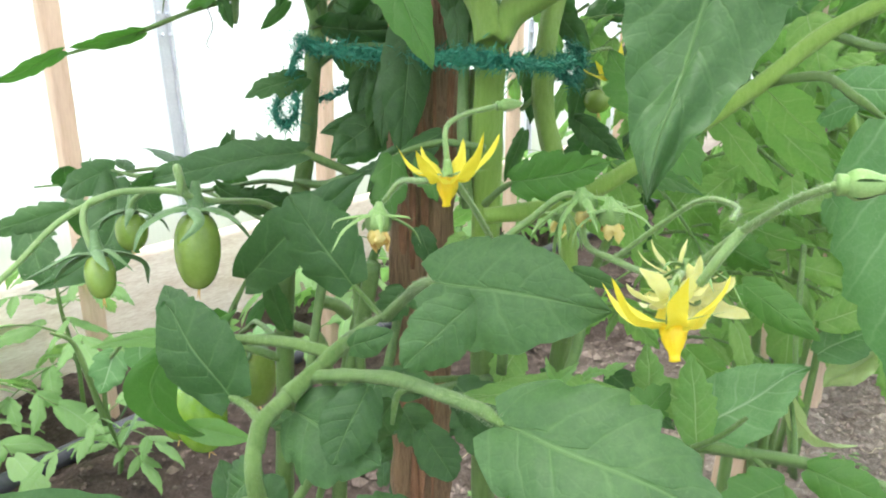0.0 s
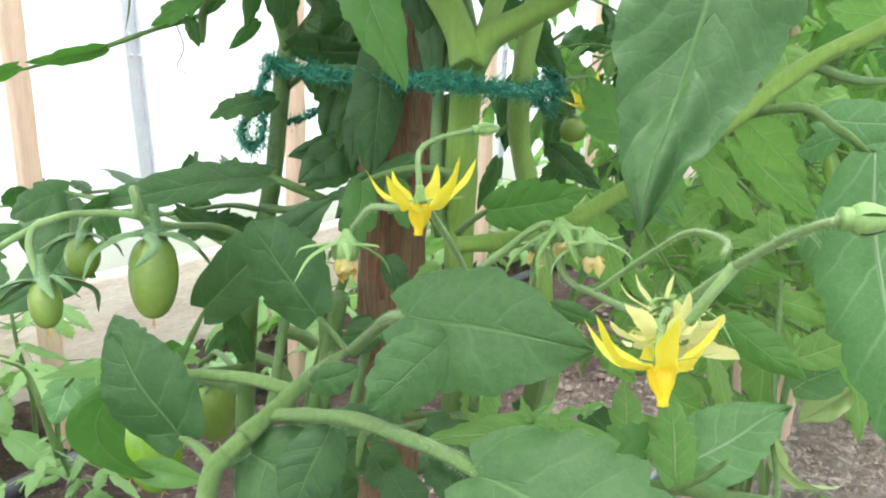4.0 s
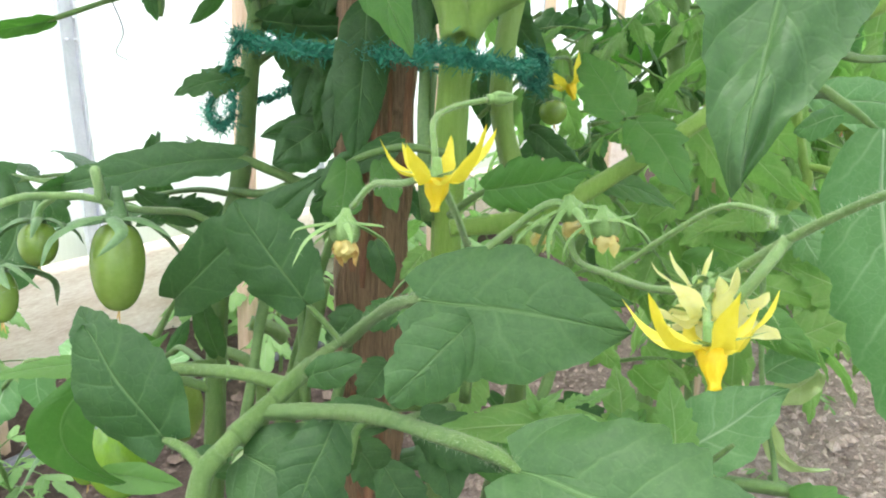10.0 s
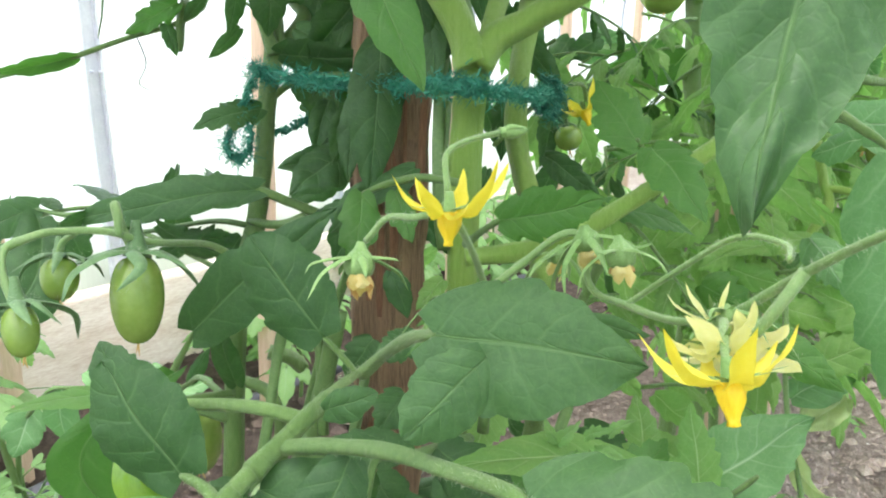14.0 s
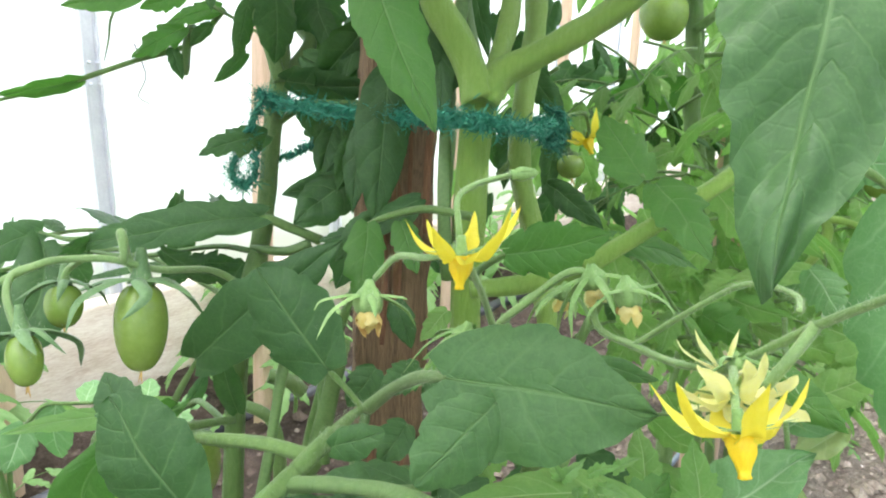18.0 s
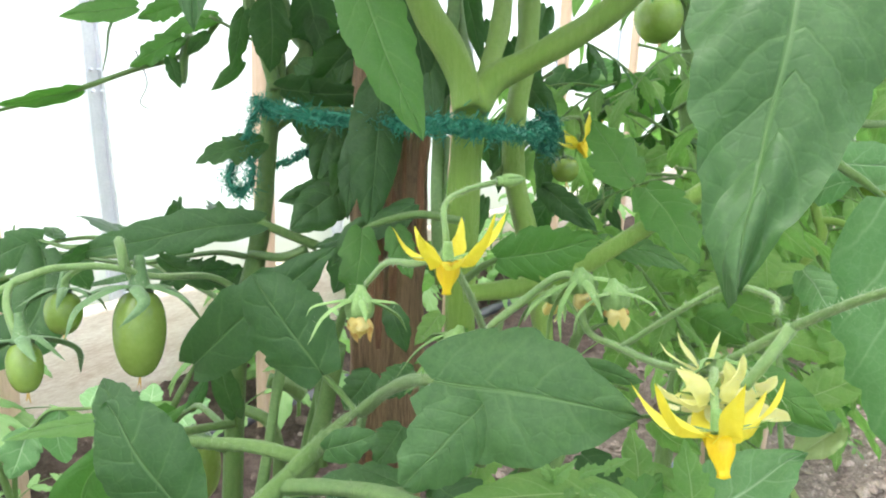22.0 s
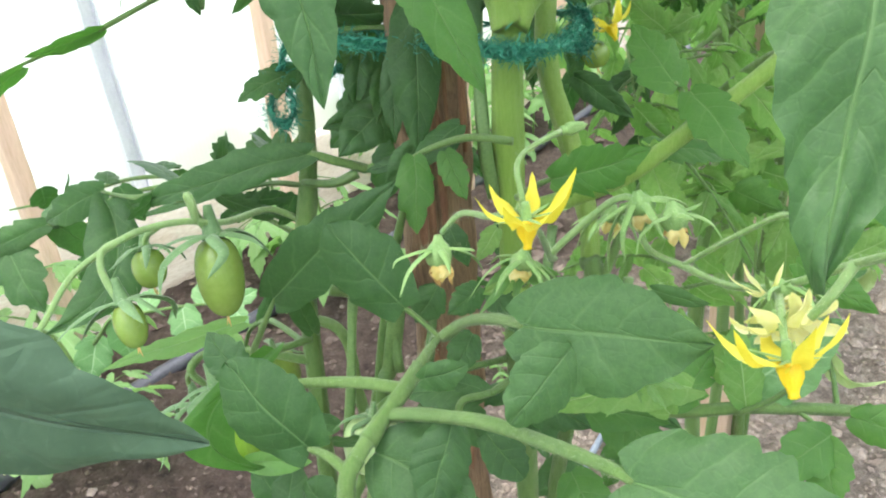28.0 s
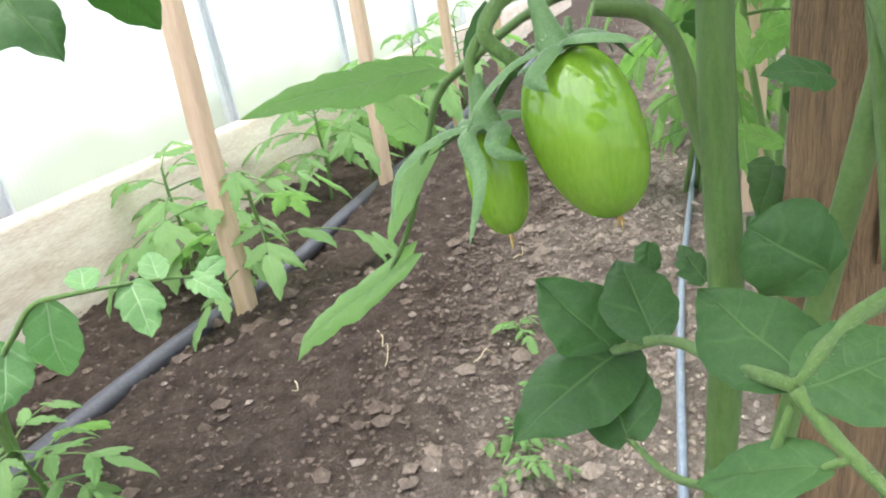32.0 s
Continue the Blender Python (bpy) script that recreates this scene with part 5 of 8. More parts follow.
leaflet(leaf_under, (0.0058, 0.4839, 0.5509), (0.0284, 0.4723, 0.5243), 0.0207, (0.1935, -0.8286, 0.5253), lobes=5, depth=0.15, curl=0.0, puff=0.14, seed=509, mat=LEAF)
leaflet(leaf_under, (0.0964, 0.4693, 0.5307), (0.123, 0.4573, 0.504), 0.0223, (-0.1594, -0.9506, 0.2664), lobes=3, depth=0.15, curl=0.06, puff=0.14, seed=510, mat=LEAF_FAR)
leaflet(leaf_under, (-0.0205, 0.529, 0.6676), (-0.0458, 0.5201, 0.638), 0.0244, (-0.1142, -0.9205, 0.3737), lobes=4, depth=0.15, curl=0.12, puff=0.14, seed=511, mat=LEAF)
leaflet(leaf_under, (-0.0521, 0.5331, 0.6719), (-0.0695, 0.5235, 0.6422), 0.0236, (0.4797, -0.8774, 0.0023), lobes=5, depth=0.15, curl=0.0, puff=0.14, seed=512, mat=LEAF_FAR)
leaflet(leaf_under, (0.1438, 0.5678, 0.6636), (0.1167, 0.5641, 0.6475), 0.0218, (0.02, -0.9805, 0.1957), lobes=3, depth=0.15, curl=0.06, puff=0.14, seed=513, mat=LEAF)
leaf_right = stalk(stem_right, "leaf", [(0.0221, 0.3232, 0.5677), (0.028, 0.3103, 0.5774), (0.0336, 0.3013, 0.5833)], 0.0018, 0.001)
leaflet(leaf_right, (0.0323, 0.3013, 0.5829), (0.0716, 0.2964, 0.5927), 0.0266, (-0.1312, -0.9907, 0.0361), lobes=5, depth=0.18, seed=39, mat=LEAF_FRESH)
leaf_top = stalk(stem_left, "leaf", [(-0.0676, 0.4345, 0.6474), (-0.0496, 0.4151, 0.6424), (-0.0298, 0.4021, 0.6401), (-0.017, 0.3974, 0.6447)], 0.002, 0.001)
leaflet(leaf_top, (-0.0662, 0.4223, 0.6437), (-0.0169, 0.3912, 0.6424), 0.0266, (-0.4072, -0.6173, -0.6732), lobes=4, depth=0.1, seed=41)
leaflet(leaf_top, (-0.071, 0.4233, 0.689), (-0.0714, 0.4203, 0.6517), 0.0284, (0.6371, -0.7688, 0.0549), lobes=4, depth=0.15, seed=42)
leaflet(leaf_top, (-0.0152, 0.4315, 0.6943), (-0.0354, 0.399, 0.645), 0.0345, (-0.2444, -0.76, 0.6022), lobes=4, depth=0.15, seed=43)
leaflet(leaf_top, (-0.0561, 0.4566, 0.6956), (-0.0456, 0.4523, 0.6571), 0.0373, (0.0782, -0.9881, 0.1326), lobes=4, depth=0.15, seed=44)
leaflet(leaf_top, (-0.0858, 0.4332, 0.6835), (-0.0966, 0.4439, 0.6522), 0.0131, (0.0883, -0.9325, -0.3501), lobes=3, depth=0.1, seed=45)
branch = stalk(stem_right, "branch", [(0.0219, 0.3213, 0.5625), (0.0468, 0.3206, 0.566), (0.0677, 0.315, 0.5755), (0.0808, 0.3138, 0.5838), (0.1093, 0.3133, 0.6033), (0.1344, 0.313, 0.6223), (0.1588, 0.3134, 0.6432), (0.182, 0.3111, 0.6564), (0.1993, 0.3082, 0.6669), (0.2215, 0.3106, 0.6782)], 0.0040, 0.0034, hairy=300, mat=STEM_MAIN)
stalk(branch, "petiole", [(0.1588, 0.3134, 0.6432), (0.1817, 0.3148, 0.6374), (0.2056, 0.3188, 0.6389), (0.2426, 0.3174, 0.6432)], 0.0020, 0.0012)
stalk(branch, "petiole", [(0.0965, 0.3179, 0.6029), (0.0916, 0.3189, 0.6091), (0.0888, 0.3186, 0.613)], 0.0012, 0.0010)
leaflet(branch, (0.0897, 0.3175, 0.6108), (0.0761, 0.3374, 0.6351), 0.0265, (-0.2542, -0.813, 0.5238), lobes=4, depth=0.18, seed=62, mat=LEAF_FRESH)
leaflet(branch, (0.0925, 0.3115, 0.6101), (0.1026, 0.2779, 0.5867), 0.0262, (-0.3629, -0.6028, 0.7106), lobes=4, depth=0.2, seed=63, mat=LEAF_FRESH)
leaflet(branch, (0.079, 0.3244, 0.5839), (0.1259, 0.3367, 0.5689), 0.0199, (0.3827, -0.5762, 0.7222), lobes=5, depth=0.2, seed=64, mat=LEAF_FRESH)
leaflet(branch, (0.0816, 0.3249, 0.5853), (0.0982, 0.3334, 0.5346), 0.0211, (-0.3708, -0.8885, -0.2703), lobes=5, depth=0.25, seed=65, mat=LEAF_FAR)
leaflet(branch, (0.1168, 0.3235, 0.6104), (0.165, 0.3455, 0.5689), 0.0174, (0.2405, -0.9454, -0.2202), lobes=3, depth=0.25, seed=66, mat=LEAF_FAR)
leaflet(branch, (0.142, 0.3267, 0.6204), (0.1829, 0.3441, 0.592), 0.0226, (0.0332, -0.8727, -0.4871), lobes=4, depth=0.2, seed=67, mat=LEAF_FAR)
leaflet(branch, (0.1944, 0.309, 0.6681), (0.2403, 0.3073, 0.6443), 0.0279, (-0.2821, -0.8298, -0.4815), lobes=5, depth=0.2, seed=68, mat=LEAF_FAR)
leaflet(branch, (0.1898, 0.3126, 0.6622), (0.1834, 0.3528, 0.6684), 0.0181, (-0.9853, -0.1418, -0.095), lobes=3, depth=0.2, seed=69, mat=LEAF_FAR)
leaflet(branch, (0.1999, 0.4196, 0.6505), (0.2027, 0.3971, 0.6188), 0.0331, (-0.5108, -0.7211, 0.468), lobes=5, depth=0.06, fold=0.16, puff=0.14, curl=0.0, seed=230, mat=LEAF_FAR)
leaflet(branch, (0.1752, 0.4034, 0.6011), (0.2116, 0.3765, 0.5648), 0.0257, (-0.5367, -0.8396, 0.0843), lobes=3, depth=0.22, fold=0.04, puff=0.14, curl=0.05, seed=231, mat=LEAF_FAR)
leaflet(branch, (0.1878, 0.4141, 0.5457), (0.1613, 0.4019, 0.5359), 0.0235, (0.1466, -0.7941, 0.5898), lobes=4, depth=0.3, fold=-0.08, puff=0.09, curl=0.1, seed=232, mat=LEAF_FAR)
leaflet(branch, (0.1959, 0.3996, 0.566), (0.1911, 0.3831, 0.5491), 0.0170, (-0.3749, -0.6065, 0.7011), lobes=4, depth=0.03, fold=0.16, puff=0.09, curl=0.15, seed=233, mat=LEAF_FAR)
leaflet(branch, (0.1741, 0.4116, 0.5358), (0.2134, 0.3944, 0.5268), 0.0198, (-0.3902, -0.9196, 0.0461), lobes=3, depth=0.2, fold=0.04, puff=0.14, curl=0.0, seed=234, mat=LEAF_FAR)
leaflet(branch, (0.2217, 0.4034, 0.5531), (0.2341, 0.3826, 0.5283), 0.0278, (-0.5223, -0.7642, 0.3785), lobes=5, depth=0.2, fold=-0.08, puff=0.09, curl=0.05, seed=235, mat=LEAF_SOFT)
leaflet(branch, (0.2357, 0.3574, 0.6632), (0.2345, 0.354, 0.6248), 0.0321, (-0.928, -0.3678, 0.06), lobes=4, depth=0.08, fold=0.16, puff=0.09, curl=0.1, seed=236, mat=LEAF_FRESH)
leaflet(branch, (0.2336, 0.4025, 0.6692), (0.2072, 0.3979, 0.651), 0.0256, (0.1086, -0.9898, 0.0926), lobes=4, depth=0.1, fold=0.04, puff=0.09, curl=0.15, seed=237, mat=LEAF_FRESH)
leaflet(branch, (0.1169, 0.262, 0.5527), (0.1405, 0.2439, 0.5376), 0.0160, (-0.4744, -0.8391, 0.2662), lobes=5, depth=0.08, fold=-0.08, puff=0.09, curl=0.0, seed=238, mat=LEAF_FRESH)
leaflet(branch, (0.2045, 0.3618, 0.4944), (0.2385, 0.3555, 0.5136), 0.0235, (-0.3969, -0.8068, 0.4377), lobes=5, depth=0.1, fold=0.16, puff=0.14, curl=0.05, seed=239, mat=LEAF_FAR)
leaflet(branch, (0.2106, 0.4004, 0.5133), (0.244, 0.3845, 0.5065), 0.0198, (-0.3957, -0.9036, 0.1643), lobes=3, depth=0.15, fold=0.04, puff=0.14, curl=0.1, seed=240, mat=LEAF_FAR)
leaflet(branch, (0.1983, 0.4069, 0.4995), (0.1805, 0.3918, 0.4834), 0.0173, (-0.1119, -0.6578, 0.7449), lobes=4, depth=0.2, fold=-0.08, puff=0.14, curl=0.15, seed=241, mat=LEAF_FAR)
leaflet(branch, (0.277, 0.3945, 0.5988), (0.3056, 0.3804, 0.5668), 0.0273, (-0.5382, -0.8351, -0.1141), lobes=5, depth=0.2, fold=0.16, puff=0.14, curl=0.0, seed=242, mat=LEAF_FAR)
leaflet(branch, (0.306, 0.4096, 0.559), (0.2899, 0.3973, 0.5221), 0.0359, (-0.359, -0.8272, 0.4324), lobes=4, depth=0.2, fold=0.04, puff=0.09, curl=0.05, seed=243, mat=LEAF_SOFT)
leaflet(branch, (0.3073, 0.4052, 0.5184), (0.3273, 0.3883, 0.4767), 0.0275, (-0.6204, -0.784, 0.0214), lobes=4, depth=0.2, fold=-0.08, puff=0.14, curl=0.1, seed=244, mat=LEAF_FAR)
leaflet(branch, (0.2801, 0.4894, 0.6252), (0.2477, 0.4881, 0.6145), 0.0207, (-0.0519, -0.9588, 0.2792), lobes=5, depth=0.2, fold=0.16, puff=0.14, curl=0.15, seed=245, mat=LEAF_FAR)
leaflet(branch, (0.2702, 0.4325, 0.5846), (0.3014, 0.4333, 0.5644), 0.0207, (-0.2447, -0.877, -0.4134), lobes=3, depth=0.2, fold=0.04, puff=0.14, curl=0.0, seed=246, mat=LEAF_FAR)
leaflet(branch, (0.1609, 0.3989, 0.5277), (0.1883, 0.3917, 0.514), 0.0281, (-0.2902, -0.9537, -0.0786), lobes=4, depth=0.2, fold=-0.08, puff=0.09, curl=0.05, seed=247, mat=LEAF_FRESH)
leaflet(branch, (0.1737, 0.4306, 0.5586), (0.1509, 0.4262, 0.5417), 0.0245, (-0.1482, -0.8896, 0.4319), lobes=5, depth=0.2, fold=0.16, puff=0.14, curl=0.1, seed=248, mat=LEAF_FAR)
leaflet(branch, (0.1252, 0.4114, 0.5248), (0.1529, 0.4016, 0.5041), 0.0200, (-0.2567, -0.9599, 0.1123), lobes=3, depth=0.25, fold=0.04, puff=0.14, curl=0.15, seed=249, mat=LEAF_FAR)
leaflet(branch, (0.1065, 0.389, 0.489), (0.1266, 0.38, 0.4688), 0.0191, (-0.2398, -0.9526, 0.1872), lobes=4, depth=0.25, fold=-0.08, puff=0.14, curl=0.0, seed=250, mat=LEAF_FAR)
stalk(branch, "petiole", [(0.134, 0.3442, 0.6055), (0.1674, 0.3761, 0.5833), (0.1959, 0.3996, 0.566)], 0.0013, 0.0008)
stalk(branch, "petiole", [(0.2064, 0.395, 0.5269), (0.1945, 0.3679, 0.5088), (0.1874, 0.3503, 0.4883), (0.1827, 0.3306, 0.463)], 0.0016, 0.0013)
leaflet(branch, (0.2996, 0.4570, 0.4300), (0.2696, 0.4606, 0.4034), 0.0278, (-0.0954, -0.5950, 0.7980), lobes=3, depth=0.05, fold=0.9, curl=0.12, puff=0.3, seed=260, mat=LEAF_CREAM, label="pale curled young leaflet")
leaflet(branch, (0.3003, 0.4631, 0.4300), (0.2735, 0.4627, 0.4109), 0.0241, (0.0905, -0.7244, 0.6835), lobes=4, depth=0.12, fold=-0.7, puff=0.3, curl=0.2, seed=261, mat=LEAF_CREAM)
low_branch = stalk(stem_right, "branch", [(0.0287, 0.3179, 0.4677), (0.0574, 0.3081, 0.4617), (0.0871, 0.2951, 0.4618), (0.1153, 0.2844, 0.4679), (0.143, 0.2813, 0.4656), (0.168, 0.2782, 0.4625), (0.204, 0.2811, 0.449)], 0.0034, 0.0026, hairy=150)
stalk(low_branch, "petiole", [(0.1389, 0.282, 0.4664), (0.1461, 0.274, 0.4608), (0.1506, 0.2695, 0.4583)], 0.0014, 0.0011)
stalk(low_branch, "petiole", [(0.1122, 0.2797, 0.4691), (0.1212, 0.2724, 0.4801), (0.1282, 0.266, 0.4932)], 0.0014, 0.0011)
stalk(low_branch, "petiole", [(0.1583, 0.2795, 0.464), (0.1608, 0.2875, 0.4716), (0.1624, 0.2951, 0.4781), (0.1636, 0.3028, 0.4849)], 0.0014, 0.0009)
leaflet(low_branch, (0.1187, 0.2948, 0.4669), (0.1662, 0.2939, 0.5020), 0.0385, (-0.2594, -0.5076, 0.8216), lobes=5, depth=0.04, fold=0.2, puff=0.16, seed=70, mat=LEAF_SOFT, label="broad mid-green leaflet with pale veins")
leaflet(low_branch, (0.1151, 0.2804, 0.4717), (0.1144, 0.2988, 0.5067), 0.0246, (-0.1423, -0.8786, 0.4558), lobes=5, depth=0.22, seed=71, mat=LEAF_FAR)
leaflet(low_branch, (0.1614, 0.2739, 0.4639), (0.1915, 0.2578, 0.4556), 0.0231, (-0.353, -0.8546, 0.3808), lobes=4, depth=0.12, seed=72, mat=LEAF_FRESH)
leaflet(low_branch, (0.1507, 0.2697, 0.4588), (0.1153, 0.2572, 0.4522), 0.0295, (0.0793, -0.6329, 0.7701), lobes=4, depth=0.12, seed=73, mat=LEAF_FRESH)
leaflet(low_branch, (0.1473, 0.2695, 0.4575), (0.1434, 0.2494, 0.4369), 0.0268, (-0.5262, -0.5574, 0.6422), lobes=4, depth=0.12, seed=74, mat=LEAF_FRESH)
leaflet(low_branch, (0.1622, 0.2986, 0.4875), (0.1939, 0.2939, 0.4526), 0.0117, (-0.5116, -0.781, -0.3583), lobes=3, depth=0.2, fold=0.8, curl=0.25, sway=0.15, puff=0.2, seed=75, mat=LEAF_CREAM)
leaflet(low_branch, (0.0856, 0.2739, 0.4911), (0.0069, 0.2447, 0.5109), 0.0297, (0.3112, -0.2098, 0.9269), lobes=5, depth=0.12, fold=0.3, seed=76, mat=LEAF_FAR, label="folded mid-green leaflet")
leaflet(low_branch, (0.0807, 0.2829, 0.4709), (0.0618, 0.2897, 0.4998), 0.0192, (-0.1289, -0.9808, 0.1461), lobes=5, depth=0.25, seed=77, mat=LEAF_FAR)
leaflet(low_branch, (0.0848, 0.2878, 0.4705), (0.1084, 0.3032, 0.4884), 0.0255, (0.0456, -0.7868, 0.6156), lobes=5, depth=0.25, seed=78, mat=LEAF_FRESH)
leaflet(low_branch, (0.0574, 0.3081, 0.4617), (0.0832, 0.2874, 0.4402), 0.0350, (-0.1583, -0.8003, 0.5784), lobes=5, depth=0.2, seed=79, mat=LEAF_FRESH)
leaflet(low_branch, (0.0992, 0.299, 0.4751), (0.106, 0.3371, 0.493), 0.0200, (-0.2096, -0.3859, 0.8984), lobes=5, depth=0.2, seed=80, mat=LEAF_FAR)
leaflet(low_branch, (0.0499, 0.2624, 0.5101), (0.0438, 0.2563, 0.5213), 0.0063, (-0.0594, -0.8639, -0.5001), lobes=4, depth=0.3, fold=0.5, curl=0.25, seed=270, mat=LEAF_YOUNG)
leaflet(low_branch, (0.0499, 0.2624, 0.5101), (0.0545, 0.2554, 0.5211), 0.0063, (-0.6917, -0.705, -0.1567), lobes=4, depth=0.3, fold=0.5, curl=0.25, seed=271, mat=LEAF_YOUNG)
leaflet(low_branch, (0.056, 0.261, 0.5076), (0.0526, 0.2497, 0.5054), 0.0063, (-0.444, -0.0465, 0.8948), lobes=4, depth=0.3, fold=0.5, curl=0.25, seed=272, mat=LEAF_YOUNG)
leaflet(low_branch, (0.0599, 0.2624, 0.5122), (0.0653, 0.2545, 0.5209), 0.0063, (-0.9048, -0.2072, 0.3721), lobes=4, depth=0.3, fold=0.5, curl=0.25, seed=273, mat=LEAF_YOUNG)
leaflet(low_branch, (0.0634, 0.2608, 0.5087), (0.0707, 0.2503, 0.5107), 0.0063, (-0.7224, -0.3944, 0.568), lobes=4, depth=0.3, fold=0.5, curl=0.25, seed=274, mat=LEAF_YOUNG)
leaflet(low_branch, (0.0609, 0.2606, 0.5076), (0.0621, 0.2485, 0.5041), 0.0063, (-0.7453, -0.2507, 0.6178), lobes=4, depth=0.3, fold=0.5, curl=0.25, seed=275, mat=LEAF_YOUNG)
leaflet(low_branch, (0.0686, 0.262, 0.5132), (0.0725, 0.2547, 0.5231), 0.0063, (-0.9475, -0.2581, 0.1889), lobes=4, depth=0.3, fold=0.5, curl=0.25, seed=276, mat=LEAF_YOUNG)
leaflet(low_branch, (0.0484, 0.2604, 0.5043), (0.0417, 0.2498, 0.5033), 0.0063, (0.3464, -0.301, 0.8885), lobes=4, depth=0.3, fold=0.5, curl=0.25, seed=277, mat=LEAF_YOUNG)
leaflet(low_branch, (-0.0101, 0.2786, 0.4347), (-0.0538, 0.2770, 0.4243), 0.0287, (-0.1434, -0.5539, 0.8202), lobes=4, depth=0.12, seed=420)
leaflet(low_branch, (0.0390, 0.2977, 0.4303), (0.0501, 0.2739, 0.4088), 0.0303, (-0.2468, -0.5640, 0.7880), lobes=4, depth=0.12, seed=421, mat=LEAF_FRESH)
leaflet(low_branch, (0.0765, 0.2969, 0.4367), (0.0905, 0.2680, 0.4134), 0.0394, (-0.3306, -0.5586, 0.7607), lobes=4, depth=0.12, seed=422)
leaflet(low_branch, (0.0280, 0.3042, 0.4707), (0.0857, 0.2920, 0.4570), 0.0268, (-0.2022, -0.5280, 0.8248), lobes=4, depth=0.12, seed=423, mat=LEAF_FRESH)
leaflet(low_branch, (0.0787, 0.3193, 0.4317), (0.0601, 0.3092, 0.4059), 0.0230, (-0.3201, -0.5814, 0.7480), lobes=4, depth=0.12, seed=424, mat=LEAF_FRESH)
leaf_deep = stalk(stem_right, "leaf", [(0.0259, 0.3179, 0.4817), (0.0102, 0.2956, 0.4902), (-0.0009, 0.2822, 0.495), (-0.0138, 0.2738, 0.4984), (-0.0167, 0.265, 0.4883)], 0.0022, 0.0014)
leaflet(leaf_deep, (0.01, 0.2911, 0.4925), (0.0391, 0.2644, 0.4843), 0.0290, (-0.3725, -0.617, 0.6932), lobes=4, depth=0.1, seed=82)
leaflet(leaf_deep, (-0.0036, 0.2825, 0.495), (-0.0388, 0.2945, 0.4912), 0.0214, (-0.2318, -0.397, 0.8881), lobes=4, depth=0.1, seed=83)
leaflet(leaf_deep, (-0.0043, 0.2724, 0.482), (0.0089, 0.26, 0.4656), 0.0219, (-0.0009, -0.797, 0.604), kind="round", lobes=4, depth=0.08, seed=84)
leaflet(leaf_deep, (-0.0165, 0.2727, 0.4949), (-0.0292, 0.2843, 0.4656), 0.0184, (-0.3922, -0.9007, -0.1866), lobes=4, depth=0.1, seed=85)
leaflet(leaf_deep, (-0.0009, 0.2822, 0.495), (-0.0206, 0.291, 0.5), 0.0146, (0.0464, -0.4182, 0.9072), kind="long", lobes=3, depth=0.08, seed=86)
leaflet(leaf_deep, (0.0153, 0.2899, 0.4903), (0.0213, 0.2698, 0.4661), 0.0268, (0.1076, -0.752, 0.6503), lobes=4, depth=0.1, seed=87)
truss = stalk(stem_right, "truss", [(0.0336, 0.3035, 0.5456), (0.0255, 0.2732, 0.5632), (0.0373, 0.2712, 0.5749), (0.047, 0.2666, 0.5848), (0.0533, 0.2628, 0.5847), (0.0558, 0.2562, 0.57), (0.0624, 0.2404, 0.5693), (0.0685, 0.2195, 0.5718), (0.0756, 0.2052, 0.5781), (0.0793, 0.1799, 0.5972), (0.082, 0.1627, 0.6091), (0.085, 0.1519, 0.6152)], 0.0014, 0.0010, hairy=400, mat=STEM_YOUNG)
stalk(truss, "pedicel", [(0.0258, 0.2769, 0.559), (0.0168, 0.2484, 0.5812), (0.0099, 0.2328, 0.5952), (0.0062, 0.225, 0.6023), (0.0052, 0.2229, 0.6081), (0.0051, 0.2278, 0.6155), (0.0106, 0.2329, 0.6188), (0.0209, 0.2392, 0.6208)], 0.0011, 0.0008, hairy=200, mat=STEM_YOUNG)
stalk(truss, "pedicel", [(0.0062, 0.225, 0.6023), (-0.002, 0.2345, 0.5973), (-0.0103, 0.2469, 0.5944), (-0.017, 0.2528, 0.5858)], 0.0011, 0.0009, hairy=150, mat=STEM_YOUNG)
stalk(truss, "pedicel", [(0.0624, 0.2404, 0.5693), (0.0732, 0.2246, 0.5867), (0.0802, 0.212, 0.5974), (0.0837, 0.1964, 0.5993), (0.0789, 0.1857, 0.5983)], 0.0009, 0.0007, hairy=200, mat=STEM_YOUNG)
stalk(truss, "pedicel", [(0.0756, 0.2052, 0.5781), (0.0673, 0.1887, 0.5807), (0.0636, 0.1789, 0.5765)], 0.0012, 0.0010, hairy=80, mat=STEM_YOUNG)
stalk(truss, "pedicel", [(0.0793, 0.1799, 0.5972), (0.0741, 0.1781, 0.5911), (0.0706, 0.1806, 0.5827)], 0.0014, 0.0012, hairy=80, mat=STEM_YOUNG)
flower(truss, (0.0056, 0.2186, 0.6022), (0.0294, -0.087, -0.9958), 0.0315, seed=3, twist=0.6, reflex=0.95)
flower(truss, (0.0633, 0.1758, 0.5738), (0.0655, -0.3932, -0.9171), 0.0332, seed=5, twist=0.4, reflex=0.80)
flower(truss, (0.0672, 0.1880, 0.5765), (0.1, -0.70, -0.70), 0.027, seed=6, mat=PETAL_PALE, reflex=0.5, cone=False, pw=0.2, petals=6, label="pale yellow fading flower")
flower(truss, (0.0745, 0.1935, 0.5735), (-0.2, -0.93, -0.30), 0.027, seed=16, mat=PETAL_PALE, reflex=-0.1, cone=False, pw=0.22, petals=6, label="pale yellow fading flower")
